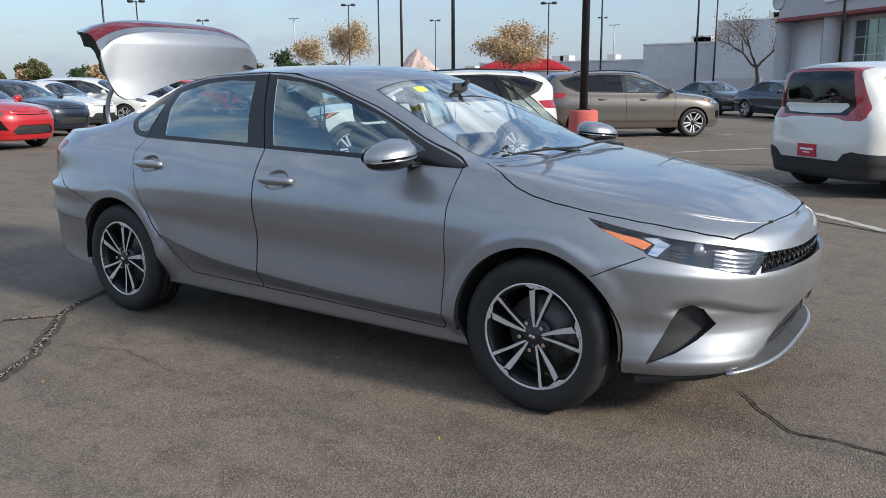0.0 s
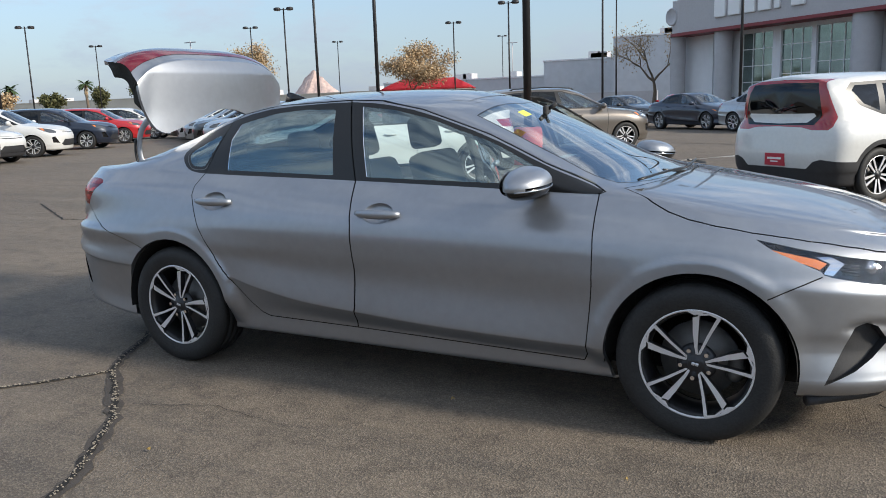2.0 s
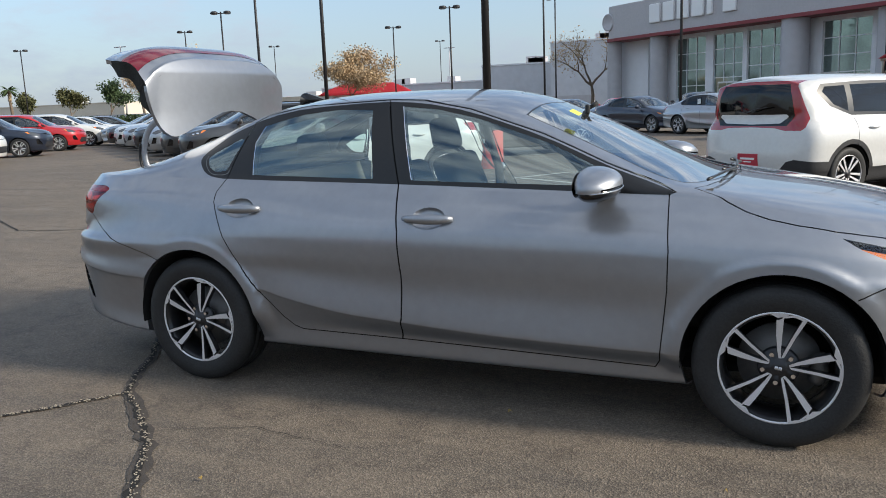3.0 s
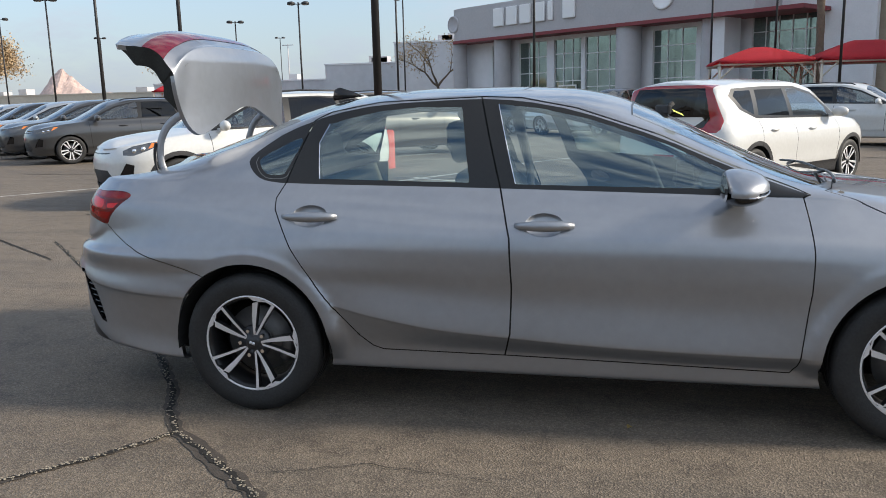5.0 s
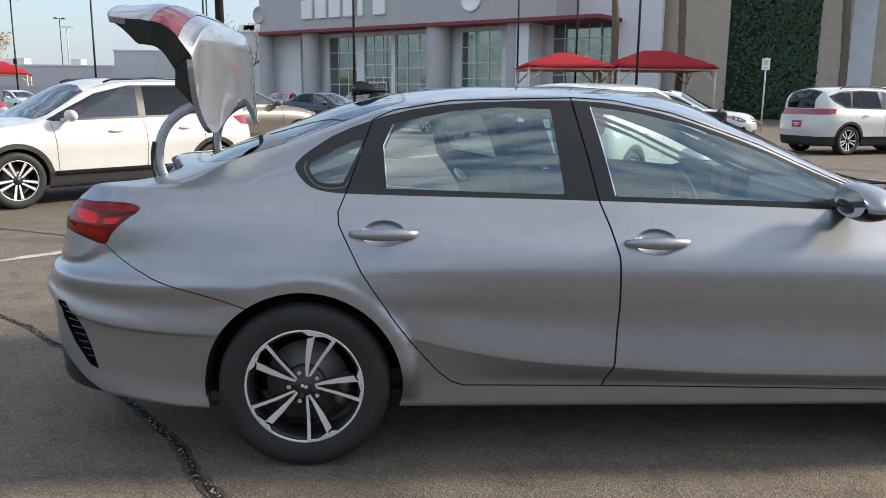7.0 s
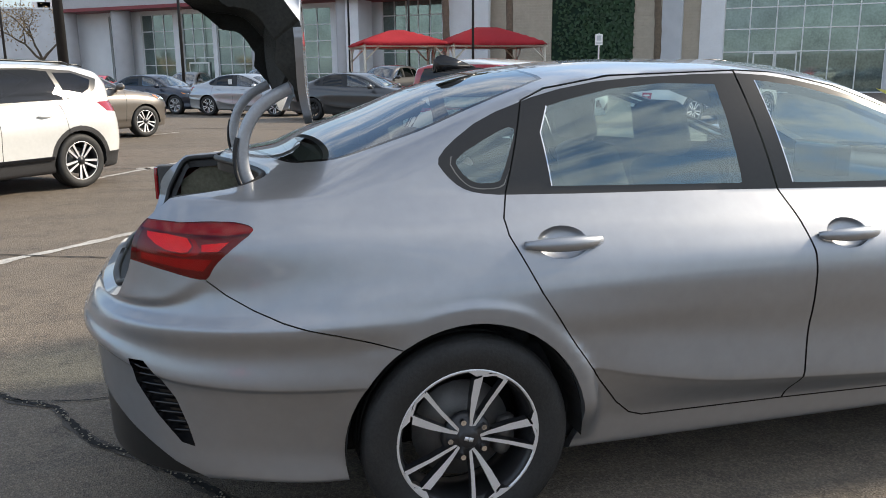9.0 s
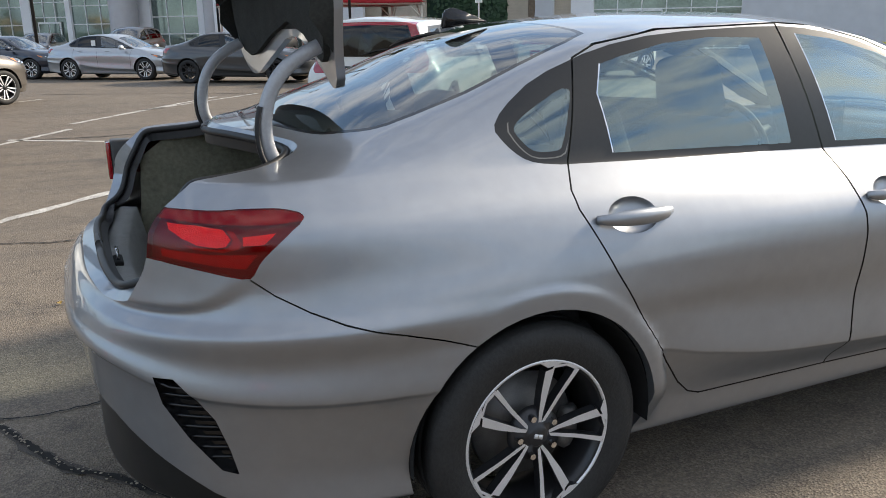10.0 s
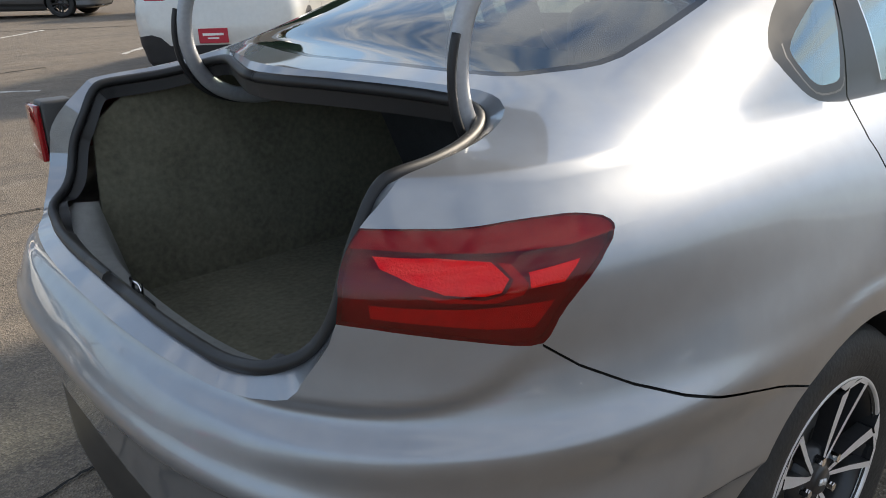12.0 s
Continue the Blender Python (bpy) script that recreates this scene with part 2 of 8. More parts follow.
def curve(tab):
    """A smooth monotone curve through a table of (x, value)."""
    tab = sorted(tab)
    xs = np.array([a for a, _ in tab], float)
    ys = np.array([b for _, b in tab], float)
    if len(xs) == 1:
        return lambda x: np.full_like(np.asarray(x, float), ys[0])
    h, d = np.diff(xs), np.diff(ys) / np.diff(xs)
    m = np.zeros_like(ys)
    m[0], m[-1] = d[0], d[-1]
    for i in range(1, len(xs) - 1):
        if d[i - 1] * d[i] > 0:
            w1, w2 = 2 * h[i] + h[i - 1], h[i] + 2 * h[i - 1]
            m[i] = (w1 + w2) / (w1 / d[i - 1] + w2 / d[i])

    def f(x):
        x = np.clip(np.asarray(x, float), xs[0], xs[-1])
        i = np.clip(np.searchsorted(xs, x) - 1, 0, len(h) - 1)
        t = (x - xs[i]) / h[i]
        return ys[i] * (1 + 2 * t) * (1 - t) ** 2 + m[i] * h[i] * t * (1 - t) ** 2 + ys[i + 1] * t * t * (3 - 2 * t) + m[i + 1] * h[i] * t * t * (t - 1)
    return f


def inside(pts, poly):
    """Which of the 2D points lie in the polygon."""
    x, y = pts[:, 0], pts[:, 1]
    r = np.zeros(len(pts), bool)
    n = len(poly)
    for i in range(n):
        (x0, y0), (x1, y1) = poly[i], poly[(i + 1) % n]
        if y0 == y1:
            continue
        c = ((y0 > y) != (y1 > y)) & (x < (x1 - x0) * (y - y0) / (y1 - y0) + x0)
        r ^= c
    return r


def offset_poly(poly, d):
    """The polygon grown (d > 0) or shrunk by d."""
    n = len(poly)
    area = sum(poly[i][0] * poly[(i + 1) % n][1] - poly[(i + 1) % n][0] * poly[i][1] for i in range(n))
    sg = 1 if area > 0 else -1
    out = []
    for i in range(n):
        p0, p1, p2 = Vector(poly[i - 1]), Vector(poly[i]), Vector(poly[(i + 1) % n])
        a, b = (p1 - p0).normalized(), (p2 - p1).normalized()
        na, nb = Vector((a.y, -a.x)) * sg, Vector((b.y, -b.x)) * sg
        k = na + nb
        q = p1 + k * (d / max(0.35, 1 + na.dot(nb)))
        out.append((q.x, q.y))
    return out


def round_poly(poly, n=5, corner=0.3):
    """Corners rounded off."""
    out = []
    m = len(poly)
    for i in range(m):
        a, b, c = Vector(poly[i - 1]), Vector(poly[i]), Vector(poly[(i + 1) % m])
        p, q = b.lerp(a, corner), b.lerp(c, corner)
        for k in range(n + 1):
            t = k / n
            v = (1 - t) ** 2 * p + 2 * t * (1 - t) * b + t * t * q
            out.append((v.x, v.y))
    return out

# ---- car bodies ----
AX = {"xz": (0, 2), "xy": (0, 1), "yz": (1, 2)}


def body_half(sp, nf, ns, nr, rs, us):
    """The right half (y < 0) of a car's skin: a lower patch of plan outlines and an upper patch from the belt to the middle."""
    rows = []
    for r in sp["rows"]:
        p, q = r.get("pf", 2.5), r.get("pr", 3.2)
        th = np.linspace(math.pi / 2, 0, nf, endpoint=False)
        xs = np.concatenate([r["xfs"] + (r["xf"] - r["xfs"]) * np.sin(th) ** (2 / p), np.linspace(r["xfs"], r["xrs"], ns)])
        sh = np.concatenate([np.clip(np.cos(th), 0, 1) ** (2 / p), np.ones(ns)])
        th = np.linspace(0, math.pi / 2, nr + 1)[1:]
        xs = np.concatenate([xs, r["xrs"] + (r["xr"] - r["xrs"]) * np.sin(th) ** (2 / q)])
        sh = np.concatenate([sh, np.clip(np.cos(th), 0, 1) ** (2 / q)])
        sh[0] = sh[-1] = 0
        rows.append(np.stack([xs, -curve(r["W"])(xs) * sh, curve(r["z"])(xs)], 1))
    rows = np.array(rows)                      # row, station, xyz
    # a monotone curve across the rows, spaced by their distances
    d = np.diff(rows, axis=0)
    h = np.maximum(np.median(np.linalg.norm(d, axis=2), axis=1), 1e-3)[:, None, None]
    sl = d / h
    m = np.zeros_like(rows)
    m[0], m[-1] = sl[0], sl[-1]
    w1, w2 = 2 * h[1:] + h[:-1], h[1:] + 2 * h[:-1]
    same = sl[:-1] * sl[1:] > 1e-12
    with np.errstate(divide="ignore", invalid="ignore"):
        m[1:-1] = np.where(same, (w1 + w2) / (w1 / np.where(same, sl[:-1], 1) + w2 / np.where(same, sl[1:], 1)), 0)
    low = []
    for a in range(len(rows) - 1):
        for q in np.arange(rs) / rs:
            low.append((1 + 2 * q) * (1 - q) ** 2 * rows[a] + q * (1 - q) ** 2 * h[a] * m[a] + q * q * (3 - 2 * q) * rows[a + 1] + q * q * (q - 1) * h[a] * m[a + 1])
    low = np.array(low + [rows[-1]])
    E = low[-1]
    x, ye, ze = E[:, 0], -E[:, 1], E[:, 2]
    yr = np.minimum(curve(sp["yr"])(x), ye * 0.93)
    zr = curve(sp["zr"])(x)
    zc = curve(sp["zc"])(x)
    wide = np.clip(ye / 0.25, 0, 1)
    zr = ze + (zr - ze) * wide
    zc = ze + (zc - ze) * wide
    nside = max(3, us // 2)
    up = []
    for j in range(1, nside + 1):
        q = j / nside
        bow = sp.get("bow", 0.018) * math.sin(math.pi * q)
        up.append(np.stack([x, -(ye + (yr - ye) * q + bow * wide), ze + (zr - ze) * q], 1))
    for j in range(1, us + 1):
        q = j / us
        up.append(np.stack([x, -yr * (1 - q), zr + (zc - zr) * (1 - (1 - q) ** sp.get("crown", 2.2))], 1))
    return low, np.array(up)


def body_bmesh(sp, res):
    low, up = body_half(sp, *res)
    allr = np.concatenate([low, up])
    bm = bmesh.new()
    pl = bm.faces.layers.int.new("patch")
    V = [[bm.verts.new(p) for p in row] for row in allr]
    nl = len(low) - 1
    for a in range(len(allr) - 1):
        for b in range(allr.shape[1] - 1):
            f = bm.faces.new((V[a][b], V[a][b + 1], V[a + 1][b + 1], V[a + 1][b]))
            f[pl] = 0 if a < nl else 1
    bmesh.ops.remove_doubles(bm, verts=bm.verts[:], dist=1e-5)
    for ax, az, r, yf in sp.get("flare", ()):     # flat lips round the wheel openings
        for v in bm.verts:
            if v.co.y < -.55 and v.co.z > .2:
                q = min(1, max(0, (r + .022 - math.hypot(v.co.x - ax, v.co.z - az)) / .022))
                q = q * q * (3 - 2 * q) * min(1, max(0, (v.co.z - .24) / .14)) * min(1, max(0, (1.74 - abs(v.co.x)) / .22))
                v.co.y += (-yf - v.co.y) * q * .85
    bm.normal_update()
    s = sum(f.normal.y * f.calc_area() for f in bm.faces)
    if s > 0:
        bmesh.ops.reverse_faces(bm, faces=bm.faces[:])
    return bm


def crease(bm, pts, axes, ok, out, into, reach_out, reach_in, ends=.04, step=.008):
    """A pressed ledge along a 2D line: the panel swells above it by out and falls back below it by into."""
    i, j = AX[axes]
    bm.normal_update()
    P = np.array(pts)
    A, B = P[:-1], P[1:]
    D = B - A
    L = np.linalg.norm(D, axis=1)
    S = np.concatenate([[0], np.cumsum(L)])
    up = np.stack([-D[:, 1], D[:, 0]], 1) / L[:, None]
    up *= np.where(up[:, 1:2] < -1e-6, -1, 1)
    moves = []
    for v in {v for f in bm.faces if ok(f) for v in f.verts}:
        p = np.array([v.co[i], v.co[j]])
        q = np.clip(((p - A) * D).sum(1) / L ** 2, 0, 1)
        r = p - A - D * q[:, None]
        dist = np.linalg.norm(r, axis=1)
        k = int(dist.argmin())
        if dist[k] > max(reach_out, reach_in):
            continue
        along = S[k] + q[k] * L[k]
        fade = min(1, along / ends) * min(1, (S[-1] - along) / ends)
        h = math.tanh((r[k] * up[k]).sum() / step)
        hi = out * max(0, 1 - dist[k] / reach_out) ** 2
        lo = into * max(0, 1 - dist[k] / reach_in) ** 2
        moves.append((v, v.normal * fade * (hi * (1 + h) / 2 - lo * (1 - h) / 2)))
    for v, d in moves:
        v.co += d
    bm.normal_update()


def imprint(bm, poly, axes, ok):
    """Cut the outline of a 2D polygon into the faces that ok() lets through."""
    i, j = AX[axes]
    px, py = [p[0] for p in poly], [p[1] for p in poly]
    x0, x1, y0, y1 = min(px) - 0.01, max(px) + 0.01, min(py) - 0.01, max(py) + 0.01

    def bb(f):
        a = [v.co[i] for v in f.verts]
        b = [v.co[j] for v in f.verts]
        return min(a), max(a), min(b), max(b)
    cand = set()
    for f in bm.faces:
        if ok(f):
            a0, a1, b0, b1 = bb(f)
            if a1 > x0 and a0 < x1 and b1 > y0 and b0 < y1:
                cand.add(f)
    n = len(poly)
    for k in range(n):
        (ax, ay), (bx, by) = poly[k], poly[(k + 1) % n]
        u0, u1, v0, v1 = min(ax, bx) - 1e-4, max(ax, bx) + 1e-4, min(ay, by) - 1e-4, max(ay, by) + 1e-4
        fs = []
        for f in cand:
            a0, a1, b0, b1 = bb(f)
            if a1 > u0 and a0 < u1 and b1 > v0 and b0 < v1:
                fs.append(f)
        if not fs:
            continue
        co, no = [0, 0, 0], [0, 0, 0]
        co[i], co[j] = ax, ay
        no[i], no[j] = by - ay, ax - bx
        if no[i] == 0 and no[j] == 0:
            continue
        es = {e for f in fs for e in f.edges}
        vs = {v for f in fs for v in f.verts}
        r = bmesh.ops.bisect_plane(bm, geom=fs + list(es) + list(vs), dist=1e-5, plane_co=co, plane_no=no)
        cand = {f for f in cand if f.is_valid} | {g for g in r["geom"] if isinstance(g, bmesh.types.BMFace)}


def label_faces(bm, regions, default="body"):
    """Name each face by the last polygon that holds its middle."""
    bm.faces.ensure_lookup_table()
    pl = bm.faces.layers.int["patch"]
    c = np.array([f.calc_center_median() for f in bm.faces])
    patch = np.array([f[pl] for f in bm.faces])
    names = np.array([default] * len(c), dtype=object)
    for name, poly, axes, test in regions:
        i, j = AX[axes]
        hit = inside(c[:, (i, j)], poly) & test(c, patch)
        if callable(name):
            for k in np.nonzero(hit)[0]:
                names[k] = name(names[k])
        else:
            names[hit] = name
    return names


def skin_mesh(bm, idx, mat, side="both", inset=0.0, flip=False):
    """A mesh of the chosen faces of the half body; side: both, right or left. inset moves it inwards."""
    vs, fs, nn, seen = [], [], [], {}
    for k in idx:
        f = bm.faces[k]
        row = []
        for v in f.verts:
            if v.index not in seen:
                seen[v.index] = len(vs)
                n = v.normal
                p = v.co - n * inset
                if abs(v.co.y) < 1e-4:
                    n = Vector((n.x, 0, n.z)).normalized()
                    p = Vector((p.x, 0, p.z))
                vs.append(tuple(p))
                nn.append(tuple(n))
            row.append(seen[v.index])
        fs.append(row)
    mv = [(x, -y, z) for x, y, z in vs]
    mn = [(x, -y, z) for x, y, z in nn]
    mf = [r[::-1] for r in fs]
    if side == "left":
        vs, fs, nn = mv, mf, mn
    elif side == "both":
        k = len(vs)
        vs, nn = vs + mv, nn + mn
        fs = fs + [[a + k for a in r] for r in mf]
    if flip:
        fs = [r[::-1] for r in fs]
        nn = [(-a, -b, -c) for a, b, c in nn]
    me = bpy.data.meshes.new("skin")
    me.from_pydata(vs, [], fs)
    me.materials.append(mat)
    me.polygons.foreach_set("use_smooth", [True] * len(me.polygons))
    me.normals_split_custom_set_from_vertices(nn)
    return me


def skin_part(name, bm, names, keys, mat, parent, side="both", inset=0.0, flip=False, label=""):
    idx = [k for k in range(len(names)) if names[k] in keys]
    if not idx:
        return None
    ob = new(name, skin_mesh(bm, idx, mat, side, inset, flip))
    ob.parent = parent
    if label:
        tagged(ob, label)
    return ob


def circle(cx, cy, r, n=40, squash=1.0):
    return [(cx + r * math.cos(k * math.tau / n), cy + squash * r * math.sin(k * math.tau / n)) for k in range(n)]


ALL = lambda c, p: np.ones(len(c), bool)
SIDE = lambda c, p: c[:, 1] < -0.45
LOW = lambda c, p: p == 0
UP = lambda c, p: p == 1


# ---- wheels ----
def tyre_mesh(R, rim, w):
    bm = bmesh.new()
    h = w / 2
    prof = [(rim - 0.012, -h * 0.82), (rim + 0.006, -h * 0.9), (rim + (R - rim) * 0.45, -h * 1.0), (R - 0.03, -h * 0.96), (R - 0.009, -h * 0.86), (R - 0.002, -h * 0.70)]
    tread = []
    for k in range(4):
        a = -h * 0.62 + k * h * 0.41
        b = a + h * 0.30
        tread += [(R, a - 0.001), (R, b), (R - 0.008, b + 0.002), (R - 0.008, a + h * 0.41 - 0.004)]
    prof += tread[:-2] + [(r, -a) for r, a in prof[::-1]]
    lathe(bm, prof, 56)
    return mesh_of(bm, M_RUBBER)


def wheel_thing(parent, R, rim, w, at, outward, style, detail=True, turn=0.0):
    """A wheel on its axle: outward is -1 on the right side."""
    key = (round(R, 3), round(rim, 3), style, detail)
    if key not in WHEELS:
        WHEELS[key] = wheel_meshes(R, rim, w, style, detail)
    m = pose(*at) @ Matrix.Rotation(0 if outward < 0 else math.pi, 4, "Z") @ Matrix.Rotation(turn, 4, "Y")
    wh = None
    for name, me, lab in WHEELS[key]:
        ob = new(name, me)
        if wh is None:
            ob.parent, ob.matrix_basis, wh = parent, m, ob
        else:
            ob.parent = wh
        if lab:
            tagged(ob, lab)
    return wh


WHEELS = {}


# arms of a wheel's V as (radius over the rim's, degrees from its axis)
VARMS = [[(.17, 12), (.30, 15), (.60, 15.2), (.86, 13.8), (.905, 6.0), (.60, 5.8), (.30, 4.5), (.175, -2)],
         [(.175, -2), (.26, -4.5), (.55, -9), (.95, -12), (.975, -16), (.60, -14.6), (.30, -14.5), (.20, -14)],
         [(.865, 8.5), (.905, 6.0), (.955, -4), (.945, -12.5), (.985, -15.5), (.995, -5), (.94, 6.8)],
         [(.905, 12.0), (.955, 3), (.99, 0), (.995, 10), (.99, 20), (.965, 18)]]


def wheel_meshes(R, rim, w, style, detail):
    """Meshes of one wheel whose face looks along -y."""
    seg = 64 if detail else 32
    out = [("wheel", tyre_mesh(R, rim, w), "black rubber tyre")]
    y = -w * 0.40
    bm = bmesh.new()   # barrel and dark back
    lathe(bm, [(rim, w * 0.4), (rim - 0.012, w * 0.38), (rim - 0.022, 0.02), (rim - 0.022, y + 0.03), (rim - 0.01, y + 0.004), (rim + 0.002, y - 0.004)], seg)
    out.append(("rim", mesh_of(bm, M_DARKALLOY), "dark grey alloy rim"))
    bm = bmesh.new()   # bright lip
    lathe(bm, [(rim + 0.004, y - 0.006), (rim - 0.001, y - 0.011), (rim - 0.006, y - 0.009), (rim - 0.007, y + 0.01)], seg)
    out.append(("rim_lip", mesh_of(bm, M_ALLOY if style != "black" else M_DARKALLOY), "machined silver lip"))
    bm = bmesh.new()   # brake disc and caliper
    lathe(bm, [(0.0, 0.0), (rim * 0.70, 0.0), (rim * 0.70, 0.018), (0.0, 0.018)], 40)
    out.append(("brake_disc", mesh_of(bm, M_STEEL), "bare steel brake disc"))
    if detail:
        bm = bmesh.new()
        tube(bm, [(math.cos(q) * rim * .66, -.006, math.sin(q) * rim * .66) for q in np.linspace(-.35, .5, 9)], [.022, .032, .034, .030, .034, .030, .034, .032, .022], 8, flat=.9, up=(0, 1, 0))
        out.append(("brake_caliper", mesh_of(bm, M_STEEL), "grey cast brake caliper"))
    face = M_DARKALLOY if style == "black" else M_ALLOY

    def spoke(bm, a0, a1, r0, r1, w0, w1, ya, yb, depth, mat=0):
        """A tapering bar from angle a0 at radius r0 to angle a1 at r1."""
        p0 = Vector((math.cos(a0) * r0, ya, math.sin(a0) * r0))
        p1 = Vector((math.cos(a1) * r1, yb, math.sin(a1) * r1))
        d = (p1 - p0).normalized()
        s = Vector((0, 1, 0)).cross(d).normalized()
        dep = Vector((0, depth, 0))
        ch = Vector((0, 0.004, 0))
        q = [p0 - s * w0 / 2, p0 + s * w0 / 2, p1 + s * w1 / 2, p1 - s * w1 / 2]
        top = [bm.verts.new(p0 - s * w0 * 0.42), bm.verts.new(p0 + s * w0 * 0.42), bm.verts.new(p1 + s * w1 * 0.42), bm.verts.new(p1 - s * w1 * 0.42)]
        mid = [bm.verts.new(v + ch) for v in q]
        bot = [bm.verts.new(v + dep) for v in q]
        f = bm.faces.new(top)
        f.material_index = mat
        for a, b, mi in ((top, mid, mat), (mid, bot, 1)):
            for k in range(4):
                f = bm.faces.new((a[k], b[k], b[(k + 1) % 4], a[(k + 1) % 4]))
                f.material_index = mi
    n = 5 if style != "ten" else 10
    for k in range(n):
        a = math.pi / 2 + k * math.tau / n
        bm = bmesh.new()
        if style == "twin":          # a V of one wide and one thin machined arm, closed at the lip, and a wedge on the lip
            def dish(p, d):
                r, g = p[0] * rim, a + radians(p[1])
                return (math.cos(g) * r, y + .008 - .020 * min(1, p[0]) + d, math.sin(g) * r)

            for outline in VARMS:
                bar = prism(bm, outline, lambda u, v, d: dish((u, v), d), .030)
                for f in bar[1:]:
                    f.material_index = 1
        else:
            for s in (-1, 1):
                spoke(bm, a + s * 0.34, a + s * 0.20, 0.045, rim - 0.012, 0.022, 0.036, y + 0.008, y - 0.005, 0.03)
        bmesh.ops.recalc_face_normals(bm, faces=bm.faces[:])
        out.append(("spoke", mesh_of(bm, [face, M_DARKALLOY], False), "machined silver and black twin spoke"))
    bm = bmesh.new()
    lathe(bm, [(0.0, y - 0.004), (0.026, y - 0.004), (0.030, y + 0.0), (0.034, y + 0.004), (0.072, y + 0.010), (0.078, y + 0.03)], 32)
    if detail:
        for k in range(2):
            box(bm, -0.014 + k * 0.014, -0.002 + k * 0.014, y - 0.007, y - 0.003, -0.006, 0.006, mat=1)
    out.append(("hub_cap", mesh_of(bm, [M_DARKALLOY, M_ALLOY]), "dark hub cap with a small pale emblem"))
    if detail:
        for k in range(5):
            a = math.pi / 2 + math.pi / 5 + k * math.tau / 5
            bm = bmesh.new()
            bmesh.ops.create_cone(bm, cap_ends=True, segments=6, radius1=0.010, radius2=0.009, depth=0.025,
                                  matrix=Matrix.Translation((math.cos(a) * 0.057, y + 0.004, math.sin(a) * 0.057)) @ Matrix.Rotation(math.pi / 2, 4, "X"))
            out.append(("lug_nut", mesh_of(bm, M_CHROME, False), "chrome lug nut"))
    return out


